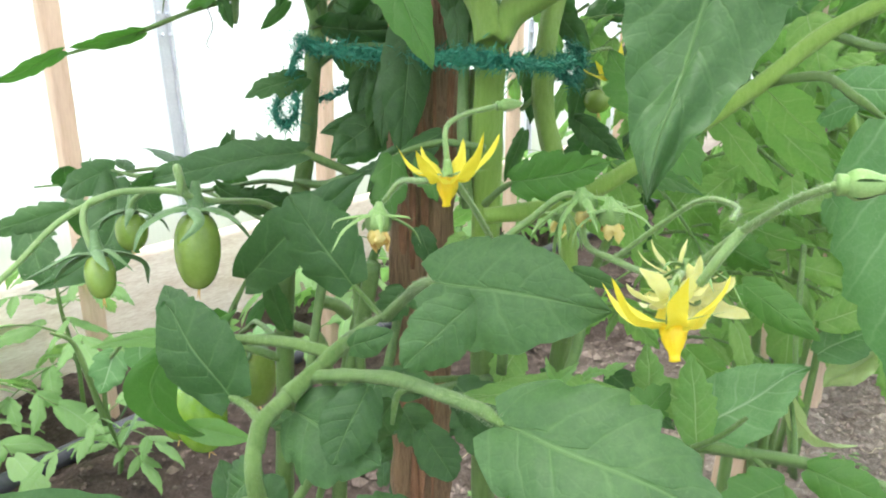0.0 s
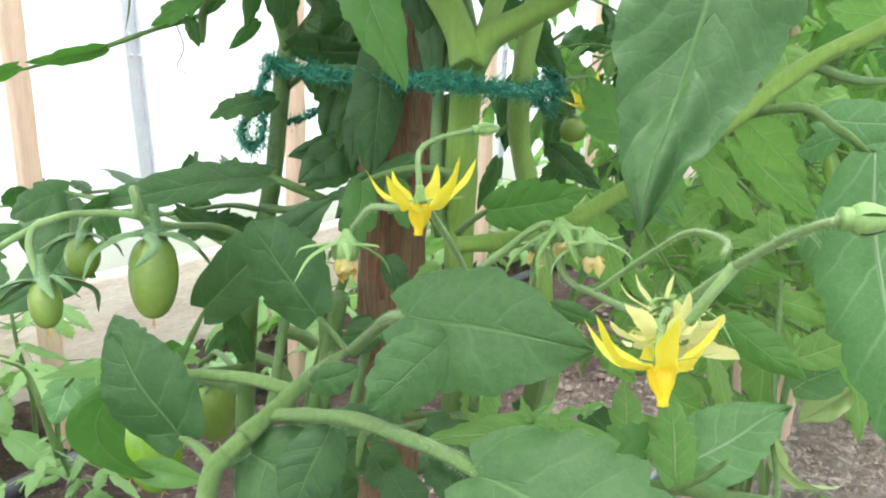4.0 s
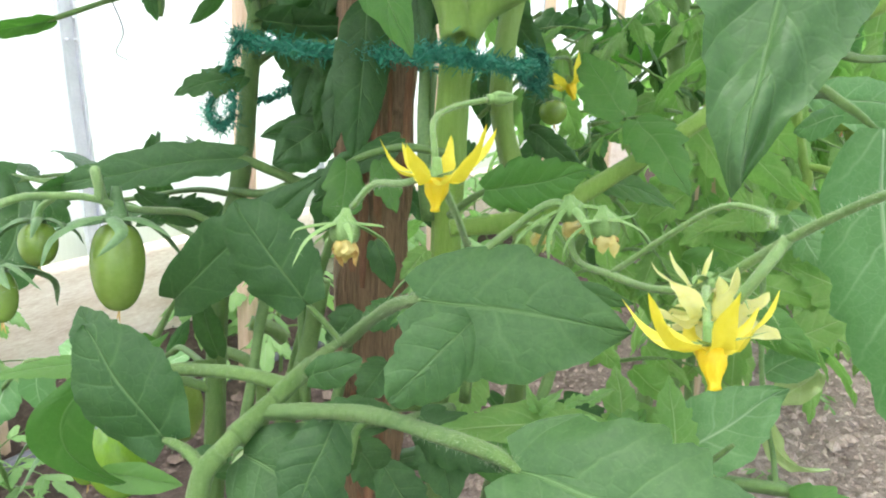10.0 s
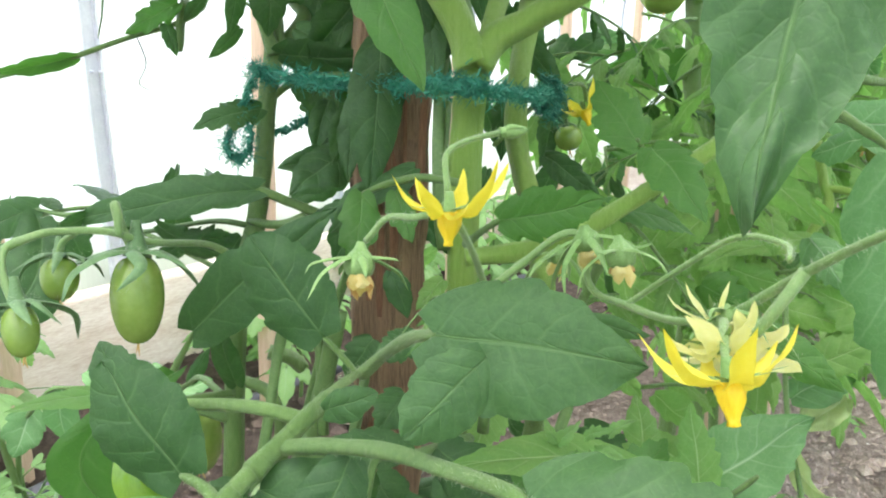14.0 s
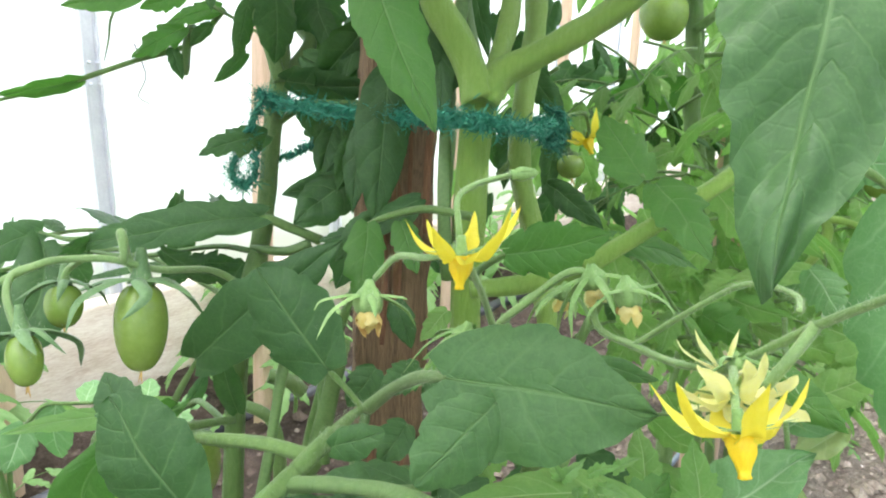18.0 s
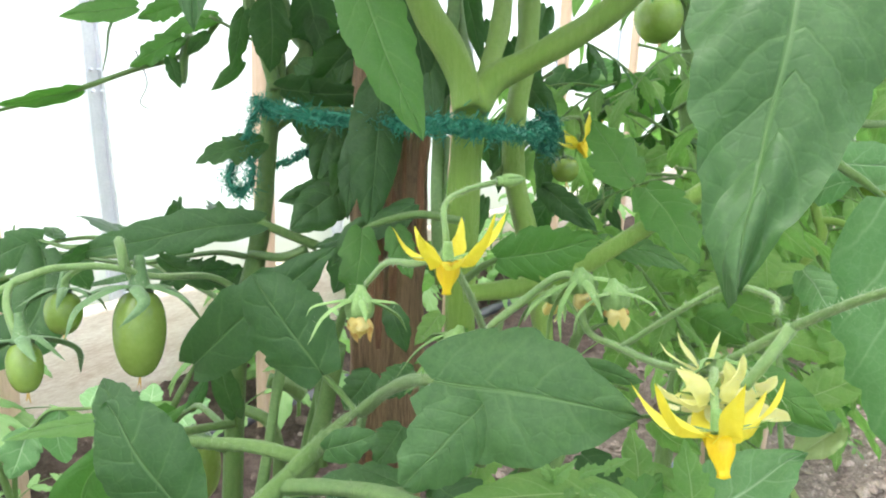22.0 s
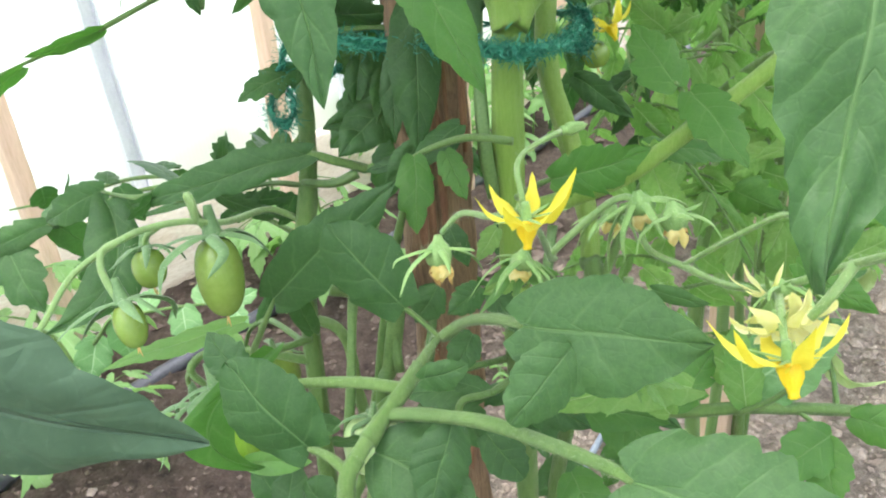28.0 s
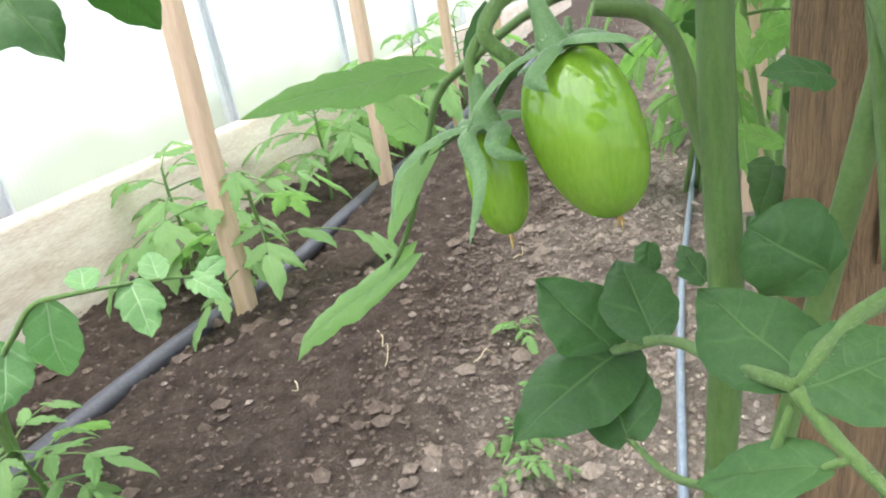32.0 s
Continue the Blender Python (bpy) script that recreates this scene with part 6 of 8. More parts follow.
flower(truss, (0.0718, 0.2022, 0.5777), (-0.4014, -0.6975, -0.5937), 0.0232, seed=7, mat=PETAL_PALE, reflex=0.6, cone=False, pw=0.07, petals=8, label="pale yellow fading flower")
spent(truss, (0.074, 0.2011, 0.5812), (0.0168, -0.7375, -0.6751), 0.0239, seed=21, brown=False)
spent(truss, (-0.0185, 0.25, 0.5835), (-0.0281, -0.3433, -0.9388), 0.034, seed=8, brown=True)
spent(truss, (0.0544, 0.2626, 0.5871), (0.217, -0.2517, -0.9431), 0.0488, seed=9, brown=False)
spent(truss, (0.05, 0.2765, 0.5774), (-0.1647, -0.2164, -0.9623), 0.0287, seed=19, brown=False)
spent(truss, (0.0623, 0.2519, 0.5858), (0.1108, -0.2903, -0.9505), 0.0329, seed=29, brown=True)
spent(truss, (0.0165, 0.2832, 0.5594), (-0.2577, -0.2005, -0.9452), 0.0421, seed=39, brown=False)
spent(truss, (0.0542, 0.2371, 0.5642), (-0.2523, -0.5253, -0.8126), 0.0171, seed=10)
bud(truss, (0.0209, 0.2392, 0.6208), (0.9747, 0.2074, 0.0828), 0.0075)
bud(truss, (0.085, 0.1519, 0.6152), (0.9817, -0.1817, 0.0574), 0.0091, fat=1.3)
leaflet(truss, (0.0465, 0.2259, 0.5699), (0.0606, 0.2139, 0.5694), 0.0080, (-0.6354, -0.7554, 0.1602), kind="long", lobes=1, depth=0.02, seed=46)
leaflet(truss, (0.0012, 0.3071, 0.5339), (-0.0151, 0.2957, 0.5286), 0.0161, (0.3325, -0.7463, 0.5766), lobes=4, depth=0.12, puff=0.08, curl=0.0, seed=600, mat=LEAF)
leaflet(truss, (0.02, 0.3028, 0.5408), (0.001, 0.2971, 0.5358), 0.0133, (0.0711, -0.784, 0.6166), lobes=5, depth=0.12, puff=0.08, curl=0.08, seed=601, mat=LEAF_FAR)
leaflet(truss, (-0.0027, 0.3176, 0.5037), (-0.0145, 0.304, 0.4931), 0.0198, (0.1979, -0.703, 0.6831), lobes=4, depth=0.12, puff=0.08, curl=0.16, seed=602, mat=LEAF)
leaflet(truss, (0.0068, 0.3157, 0.5295), (0.0151, 0.2984, 0.5133), 0.0165, (-0.4499, -0.7159, 0.534), lobes=5, depth=0.12, puff=0.08, curl=0.0, seed=603, mat=LEAF)
leaflet(truss, (-0.0089, 0.3361, 0.5525), (-0.0013, 0.3285, 0.5334), 0.0144, (0.016, -0.926, 0.3771), lobes=4, depth=0.12, puff=0.08, curl=0.08, seed=604, mat=LEAF)
leaflet(truss, (-0.0164, 0.3359, 0.5212), (-0.029, 0.3308, 0.5048), 0.0207, (-0.0399, -0.9462, 0.3212), lobes=5, depth=0.12, puff=0.08, curl=0.16, seed=605, mat=LEAF)
leaflet(truss, (0.0138, 0.3331, 0.5494), (0.0017, 0.32, 0.5401), 0.0125, (0.2699, -0.7095, 0.6509), lobes=4, depth=0.12, puff=0.08, curl=0.0, seed=606, mat=LEAF_FAR)
leaflet(truss, (-0.0157, 0.3068, 0.4715), (-0.0022, 0.2904, 0.4588), 0.0227, (-0.1163, -0.6667, 0.7362), lobes=5, depth=0.12, puff=0.08, curl=0.08, seed=607, mat=LEAF)
leaflet(truss, (0.0376, 0.3403, 0.516), (0.0486, 0.331, 0.493), 0.0212, (-0.0592, -0.9344, 0.3512), lobes=4, depth=0.12, puff=0.08, curl=0.16, seed=608, mat=LEAF)
leaflet(truss, (0.0416, 0.3494, 0.4833), (0.0301, 0.3328, 0.465), 0.0221, (-0.0008, -0.7422, 0.6702), lobes=5, depth=0.12, puff=0.08, curl=0.0, seed=609, mat=LEAF_FAR)
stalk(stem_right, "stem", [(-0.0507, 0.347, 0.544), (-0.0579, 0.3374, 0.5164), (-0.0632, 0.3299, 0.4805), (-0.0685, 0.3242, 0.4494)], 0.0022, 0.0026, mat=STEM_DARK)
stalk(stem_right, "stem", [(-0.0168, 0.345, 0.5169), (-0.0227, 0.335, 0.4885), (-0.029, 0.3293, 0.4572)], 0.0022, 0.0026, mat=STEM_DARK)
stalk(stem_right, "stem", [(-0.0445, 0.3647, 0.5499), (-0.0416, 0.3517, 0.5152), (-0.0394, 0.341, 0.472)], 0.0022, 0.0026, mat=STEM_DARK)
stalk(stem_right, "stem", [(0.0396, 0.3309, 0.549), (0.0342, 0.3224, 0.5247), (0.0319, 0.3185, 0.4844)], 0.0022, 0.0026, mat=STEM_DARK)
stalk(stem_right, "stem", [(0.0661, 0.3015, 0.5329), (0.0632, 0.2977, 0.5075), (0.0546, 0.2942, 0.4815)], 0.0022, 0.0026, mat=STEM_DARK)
shoot = stalk(stem_right, "shoot", [(0.0204, 0.31, 0.5315), (0.0185, 0.2992, 0.5454), (0.017, 0.2924, 0.5555)], 0.002, 0.001, hairy=200)
leaflet(shoot, (0.0169, 0.2929, 0.5511), (-0.0001, 0.2821, 0.547), 0.0056, (0.3505, -0.7596, 0.5478), kind="long", lobes=1, depth=0.02, seed=50, mat=LEAF_PALE)
leaflet(shoot, (0.0169, 0.2929, 0.5511), (0.0068, 0.2848, 0.556), 0.0056, (0.6686, -0.7117, 0.2156), kind="long", lobes=1, depth=0.02, seed=51, mat=LEAF_PALE)
leaflet(shoot, (0.0169, 0.2929, 0.5511), (0.0108, 0.2783, 0.5392), 0.0056, (0.0962, -0.6535, 0.7508), kind="long", lobes=1, depth=0.02, seed=52, mat=LEAF_PALE)
leaflet(shoot, (0.0169, 0.2929, 0.5511), (0.0239, 0.2783, 0.542), 0.0056, (-0.278, -0.5995, 0.7506), kind="long", lobes=1, depth=0.02, seed=53, mat=LEAF_PALE)
leaflet(shoot, (0.0169, 0.2929, 0.5511), (0.0307, 0.2806, 0.5495), 0.0056, (-0.5322, -0.6595, 0.5309), kind="long", lobes=1, depth=0.02, seed=54, mat=LEAF_PALE)
leaflet(shoot, (0.0169, 0.2929, 0.5511), (0.0199, 0.2854, 0.5604), 0.0056, (-0.4881, -0.7468, -0.4517), kind="long", lobes=1, depth=0.02, seed=55, mat=LEAF_PALE)
leaflet(shoot, (0.0169, 0.2929, 0.5511), (-0.0039, 0.2785, 0.5364), 0.0056, (0.1571, -0.8066, 0.5699), kind="long", lobes=1, depth=0.02, seed=56, mat=LEAF_PALE)
fruit_truss = stalk(stem_left, "truss", [(-0.0847, 0.3936, 0.5413), (-0.0985, 0.3856, 0.5516), (-0.1117, 0.3477, 0.5617), (-0.1251, 0.3325, 0.5698), (-0.1373, 0.3236, 0.572), (-0.1462, 0.3136, 0.5719), (-0.1679, 0.3104, 0.5602), (-0.177, 0.2929, 0.5478), (-0.1831, 0.285, 0.5406), (-0.1927, 0.2751, 0.528), (-0.1965, 0.2688, 0.52)], 0.0017, 0.0011, hairy=700, mat=STEM_YOUNG)
stalk(fruit_truss, "pedicel", [(-0.1213, 0.3347, 0.5679), (-0.1207, 0.3344, 0.5761), (-0.1224, 0.3361, 0.5803), (-0.1223, 0.3408, 0.5697), (-0.1171, 0.3396, 0.5589)], 0.0017, 0.0019, hairy=200, mat=STEM_YOUNG)
stalk(fruit_truss, "pedicel", [(-0.1462, 0.3136, 0.5719), (-0.154, 0.312, 0.5688), (-0.1554, 0.3085, 0.562), (-0.1518, 0.3047, 0.5523), (-0.1485, 0.3026, 0.5474)], 0.0014, 0.0016, hairy=120, mat=STEM_YOUNG)
stalk(fruit_truss, "pedicel", [(-0.1342, 0.3252, 0.5713), (-0.1422, 0.3302, 0.5656), (-0.1445, 0.3308, 0.5582)], 0.0012, 0.0014, mat=STEM_YOUNG)
fruit(fruit_truss, (-0.1165, 0.3395, 0.5588), (-0.1155, 0.3301, 0.5218), 0.0116, droop=0.6, span=0.034, seed=1, label="small green plum tomato")
fruit(fruit_truss, (-0.1485, 0.3029, 0.5482), (-0.1447, 0.2959, 0.5301), 0.0069, droop=0.7, span=0.026, seed=2)
fruit(fruit_truss, (-0.1445, 0.3313, 0.5595), (-0.1431, 0.325, 0.5427), 0.0079, droop=0.6, span=0.02, seed=3)
stalk(fruit_truss, "pedicel", [(-0.1832, 0.2846, 0.5398), (-0.1859, 0.2796, 0.5324), (-0.1865, 0.2738, 0.5262), (-0.1898, 0.268, 0.5169), (-0.1907, 0.2646, 0.5114)], 0.0009, 0.0009, hairy=120, mat=STEM_YOUNG)
flower(fruit_truss, (-0.1901, 0.2643, 0.5107), (0.62, -0.45, -0.64), 0.029, seed=11, mat=PETAL_PALE, reflex=-0.35, cone=False, petals=6, pw=0.12, label="pale yellow half-open flower at the end of the truss")
bud(fruit_truss, (-0.196, 0.269, 0.5207), (0.0465, -0.4484, -0.8926), 0.0149, fat=0.5)
leaflet(leaf_front, (-0.0873, 0.2856, 0.5282), (-0.0925, 0.2854, 0.4647), 0.0290, (0.30, -0.92, 0.10), lobes=3, depth=0.03, sway=0.50, fold=0.25, puff=0.04, seed=61, mat=LEAF_FRESH, kind="long", label="green leaflet curled into a crescent")
leaflet(leaf_front, (-0.1085, 0.2818, 0.4760), (-0.0820, 0.2874, 0.4660), 0.0150, (0.30, -0.92, 0.30), lobes=2, depth=0.03, fold=0.6, seed=63, mat=LEAF_PALE, kind="long", label="pale curled tip of a leaflet")
leaflet(leaf_front, (-0.0986, 0.267, 0.5284), (-0.1102, 0.2796, 0.5431), 0.0202, (-0.0765, -0.7849, 0.6148), lobes=4, depth=0.08, seed=88)
fruit_low = stalk(stem_left, "truss", [(-0.09, 0.375, 0.463), (-0.115, 0.38, 0.468), (-0.145, 0.384, 0.471), (-0.158, 0.382, 0.462), (-0.15, 0.378, 0.452)], 0.0026, 0.0018, hairy=300)
stalk(fruit_low, "pedicel", [(-0.153, 0.383, 0.467), (-0.162, 0.385, 0.455), (-0.16, 0.383, 0.44)], 0.0016, 0.0014, hairy=80)
fruit(fruit_low, (-0.143, 0.372, 0.456), (-0.1315, 0.3625, 0.409), 0.0165, mat=FRUIT_BRIGHT, ribs=0.05, droop=0.5, span=0.034, seed=4, label="glossy bright green plum tomato")
fruit(fruit_low, (-0.16, 0.384, 0.437), (-0.157, 0.382, 0.404), 0.0095, mat=FRUIT_BRIGHT, droop=0.7, span=0.034, seed=5, label="slim bright green plum tomato")
fruit(fruit_low, (-0.117, 0.41, 0.452), (-0.117, 0.415, 0.41), 0.0145, droop=0.7, span=0.018, seed=6, label="green plum tomato behind leaves")
fruit_mid = stalk(stem_right, "truss", [(0.03, 0.36, 0.46), (-0.01, 0.34, 0.468), (-0.045, 0.325, 0.468), (-0.055, 0.32, 0.46)], 0.002, 0.0016, hairy=100)
fruit(fruit_mid, (-0.055, 0.32, 0.461), (-0.06, 0.318, 0.43), 0.0155, mat=FRUIT_PALE, ribs=0.04, droop=0.5, span=0.02, seed=7, label="round pale green young tomato")
leaflet(fruit_mid, (-0.0755, 0.313, 0.4547), (-0.0387, 0.2941, 0.4711), 0.0230, (-0.2337, -0.8567, -0.4599), lobes=3, depth=0.08, kind="long", seed=90)
leaflet(fruit_mid, (-0.0761, 0.3454, 0.4388), (-0.0984, 0.3467, 0.4426), 0.0138, (0.0833, -0.6842, 0.7245), lobes=3, depth=0.1, seed=91)
stalk(stem_left, "cut_branch", [(-0.0609, 0.4459, 0.4592), (-0.0692, 0.4451, 0.4668), (-0.0812, 0.4438, 0.4707)], 0.0042, 0.0044, hairy=60, label="stub of a cut side branch")
stalk(stem_left, "stem", [(-0.0948, 0.4297, 0.4592), (-0.0787, 0.4227, 0.4549), (-0.0715, 0.4154, 0.4427), (-0.0701, 0.4083, 0.4212), (-0.0657, 0.4003, 0.3946)], 0.0034, 0.0036, hairy=200)
stalk(stem_right, "shoot", [(-0.0139, 0.402, 0.5804), (-0.0328, 0.3795, 0.5317), (-0.0418, 0.3689, 0.5037), (-0.0524, 0.354, 0.4572), (-0.06, 0.3396, 0.4143), (-0.0673, 0.3301, 0.3845)], 0.0022, 0.0026, hairy=150)
leaf_fork = stalk(stem_right, "leaf", [(-0.0524, 0.3540, 0.4572), (-0.0660, 0.3240, 0.4180), (-0.0874, 0.3081, 0.3997), (-0.1095, 0.3050, 0.3939), (-0.1202, 0.3025, 0.3907), (-0.1307, 0.2999, 0.3866)], 0.0026, 0.0019, hairy=150)
stalk(leaf_fork, "rachis", [(-0.1307, 0.2999, 0.3866), (-0.1290, 0.3220, 0.3799), (-0.1206, 0.3577, 0.3670), (-0.1239, 0.3827, 0.3518)], 0.0018, 0.0016, hairy=120)
leaflet(leaf_fork, (-0.0850, 0.3330, 0.3880), (-0.1000, 0.3480, 0.4010), 0.0340, (-0.6002, -0.7364, 0.3123), kind="round", lobes=2, depth=0.06, seed=98)
stalk(leaf_fork, "petiolule", [(-0.1310, 0.2996, 0.3859), (-0.1296, 0.2900, 0.3784), (-0.1258, 0.2821, 0.3709), (-0.1207, 0.2756, 0.3637)], 0.0019, 0.0014, hairy=80)
stalk(leaf_fork, "petiolule", [(-0.1356, 0.3579, 0.3368), (-0.1391, 0.3342, 0.3419), (-0.1404, 0.3140, 0.3530), (-0.1378, 0.3025, 0.3605), (-0.1318, 0.2998, 0.3818)], 0.0011, 0.0013)
stalk(leaf_fork, "petiolule", [(-0.1297, 0.2869, 0.3756), (-0.1338, 0.2893, 0.3735)], 0.0011, 0.0008)
leaflet(leaf_fork, (-0.1238, 0.3826, 0.3518), (-0.1409, 0.4018, 0.3767), 0.0325, (-0.4679, -0.4097, 0.7831), lobes=2, depth=0.05, fold=0.2, puff=0.06, seed=92)
leaflet(leaf_fork, (-0.1223, 0.3814, 0.3514), (-0.1701, 0.3677, 0.3424), 0.0379, (-0.4947, -0.2991, 0.8160), lobes=2, depth=0.04, fold=0.2, puff=0.06, heart=0.12, seed=93, label="broad pointed dark green leaflet over the soil")
leaflet(leaf_fork, (-0.1183, 0.3666, 0.3620), (-0.1136, 0.3941, 0.3789), 0.0310, (-0.2801, -0.5538, 0.7841), lobes=2, depth=0.05, fold=0.25, puff=0.06, seed=94)
leaflet(leaf_fork, (-0.1356, 0.3579, 0.3368), (-0.1279, 0.3853, 0.3501), 0.0310, (-0.5101, -0.4400, 0.7391), lobes=2, depth=0.05, fold=0.2, puff=0.06, heart=0.12, seed=95)
leaflet(leaf_fork, (-0.1256, 0.3030, 0.3847), (-0.1230, 0.3404, 0.3916), 0.0317, (-0.4907, -0.3276, 0.8074), lobes=3, depth=0.05, fold=0.12, puff=0.08, seed=96)
leaflet(leaf_fork, (-0.1325, 0.2884, 0.3741), (-0.1458, 0.3136, 0.3564), 0.0181, (-0.2741, -0.2315, 0.9334), lobes=2, depth=0.05, fold=0.25, puff=0.06, seed=97)
leaflet(leaf_fork, (-0.1297, 0.2984, 0.3862), (-0.1024, 0.2928, 0.3908), 0.0299, (-0.4244, -0.3887, 0.8178), lobes=3, depth=0.05, fold=0.12, puff=0.08, seed=99)
leaf_low_near = stalk(stem_right, "leaf", [(-0.0550, 0.2262, 0.4520), (-0.0760, 0.2080, 0.4500), (-0.1105, 0.2024, 0.4538), (-0.1402, 0.2007, 0.4424)], 0.0022, 0.0014)
leaflet(leaf_low_near, (-0.1105, 0.2024, 0.4538), (-0.1670, 0.2000, 0.4814), 0.0400, (-0.45, -0.88, 0.0), lobes=4, depth=0.05, fold=0.1, puff=0.05, seed=100, label="broad dark leaflet low beside the stake")
leaflet(leaf_low_near, (-0.1402, 0.2007, 0.4424), (-0.1906, 0.1893, 0.4718), 0.0420, (-0.50, -0.85, 0.0), lobes=4, depth=0.05, fold=0.1, puff=0.05, seed=106, label="broad dark leaflet low beside the stake")
leaflet(leaf_front, (-0.0831, 0.1881, 0.4996), (-0.1490, 0.1840, 0.5050), 0.0270, (-0.30, -0.93, 0.05), lobes=4, depth=0.06, fold=0.1, puff=0.05, seed=101)
stalk(leaf_front, "petiolule", [(-0.0585, 0.2150, 0.4900), (-0.0708, 0.2015, 0.4948), (-0.0831, 0.1881, 0.4996)], 0.0014, 0.0012)
leaflet(stem_left, (-0.0211, 0.4755, 0.6118), (-0.0584, 0.4680, 0.5722), 0.0404, (-0.1729, -0.9692, 0.1753), lobes=4, depth=0.12, fold=0.2, seed=430)
leaflet(stem_left, (-0.0335, 0.4821, 0.5846), (-0.0696, 0.4736, 0.5551), 0.0359, (-0.1429, -0.9008, 0.4100), lobes=4, depth=0.12, fold=0.2, seed=431)
leaflet(stem_left, (-0.0187, 0.4589, 0.5640), (-0.0418, 0.4480, 0.5245), 0.0361, (-0.2692, -0.9222, 0.2775), lobes=4, depth=0.12, fold=0.2, seed=432)
stalk(stem_left, "petiole", [(-0.0194, 0.4761, 0.6204), (-0.0211, 0.4789, 0.5959), (-0.0181, 0.4624, 0.5563)], 0.0018, 0.0014)
leaf_feather = stalk(stem_left, "leaf", [(-0.0795, 0.4118, 0.5157), (-0.1184, 0.4466, 0.5276), (-0.1738, 0.4938, 0.5341), (-0.2174, 0.5062, 0.5281), (-0.2563, 0.4946, 0.519), (-0.2881, 0.487, 0.5102), (-0.315, 0.4798, 0.5053)], 0.0018, 0.0012)
leaflet(leaf_feather, (-0.2921, 0.4869, 0.5079), (-0.2694, 0.4622, 0.4684), 0.0419, (0.0435, -0.8358, 0.5472), lobes=3, depth=0.22, puff=0.09, seed=102)
leaflet(leaf_feather, (-0.2643, 0.4906, 0.5185), (-0.3227, 0.4802, 0.5021), 0.0241, (0.0863, -0.9513, 0.2959), lobes=3, depth=0.3, seed=103)
leaflet(leaf_feather, (-0.2621, 0.4952, 0.5175), (-0.2387, 0.5378, 0.4713), 0.0345, (0.3403, -0.771, -0.5383), lobes=4, depth=0.08, seed=104)
leaflet(leaf_feather, (-0.262, 0.4939, 0.5143), (-0.2656, 0.5107, 0.5271), 0.0166, (0.0828, -0.5949, 0.7995), lobes=3, depth=0.2, seed=105)
leaflet(leaf_feather, (-0.2161, 0.5035, 0.5358), (-0.2049, 0.5018, 0.5096), 0.0276, (0.0272, -0.9967, 0.0767), lobes=3, depth=0.15, seed=106)
leaflet(leaf_feather, (-0.1524, 0.4967, 0.5253), (-0.2209, 0.515, 0.5067), 0.0108, (-0.3536, -0.5718, 0.7403), kind="long", lobes=3, depth=0.1, seed=107)
leaflet(leaf_long, (-0.1834, 0.3973, 0.5619), (-0.2092, 0.3466, 0.5134), 0.0432, (0.2713, -0.7332, 0.6235), kind="long", lobes=3, depth=0.1, sway=-0.26, fold=0.3, seed=108)
leaflet(leaf_long, (-0.1779, 0.3948, 0.5571), (-0.1785, 0.3874, 0.5394), 0.0192, (0.1876, -0.9089, 0.3724), lobes=3, depth=0.15, seed=109)
leaf_back = stalk(stem_left, "leaf", [(-0.09, 0.38, 0.47), (-0.115, 0.42, 0.465), (-0.1328, 0.4583, 0.4447), (-0.1437, 0.4681, 0.4328), (-0.1515, 0.4683, 0.4138), (-0.1622, 0.4747, 0.3804), (-0.1707, 0.49, 0.3563), (-0.1758, 0.5158, 0.333)], 0.0018, 0.001)
leaflet(leaf_back, (-0.1444, 0.4617, 0.444), (-0.2236, 0.4178, 0.4464), 0.0214, (0.4331, -0.7555, 0.4915), kind="long", lobes=6, depth=0.14, seed=110, mat=LEAF_YOUNG)
leaflet(leaf_back, (-0.1509, 0.4678, 0.4184), (-0.1664, 0.4765, 0.4358), 0.0207, (-0.2924, -0.933, 0.21), kind="round", lobes=4, depth=0.1, seed=111, mat=LEAF_YOUNG)
leaflet(leaf_back, (-0.1461, 0.468, 0.4173), (-0.1713, 0.4794, 0.371), 0.0188, (-0.8275, -0.4462, 0.3408), kind="long", lobes=3, depth=0.15, seed=112, mat=LEAF_YOUNG)
leaflet(leaf_back, (-0.1617, 0.4797, 0.3656), (-0.2147, 0.5732, 0.2812), 0.0212, (-0.9185, -0.342, 0.1983), kind="long", lobes=4, depth=0.25, seed=113, mat=LEAF_YOUNG)
leaflet(leaf_back, (-0.1328, 0.4583, 0.4447), (-0.1208, 0.4632, 0.4656), 0.0129, (0.0479, -0.9784, 0.2012), kind="long", lobes=3, depth=0.1, seed=114)
leaf_brush = stalk(stem_left, "leaf", [(-0.09, 0.38, 0.72), (-0.15, 0.25, 0.75), (-0.14, 0.12, 0.725), (-0.0753, 0.0741, 0.6660)], 0.0018, 0.0012)
leaflet(leaf_brush, (-0.0752, 0.0744, 0.6666), (-0.0478, 0.0820, 0.6443), 0.0167, (0.5732, -0.7233, -0.3852), lobes=3, depth=0.1, fold=0.12, puff=0.08, seed=115, mat=LEAF_DULL, label="dark leaflet brushing past close in front")
leaf_behind = stalk(stem_left, "leaf", [(-0.0765, 0.4166, 0.5825), (-0.0979, 0.4229, 0.566), (-0.1424, 0.4346, 0.5591), (-0.185, 0.4479, 0.5569), (-0.2298, 0.4582, 0.5462), (-0.2666, 0.4595, 0.5417)], 0.0016, 0.001)
leaflet(leaf_behind, (-0.095, 0.4318, 0.5616), (-0.0944, 0.4482, 0.5774), 0.0195, (-0.0954, -0.6879, 0.7195), lobes=3, depth=0.2, seed=120)
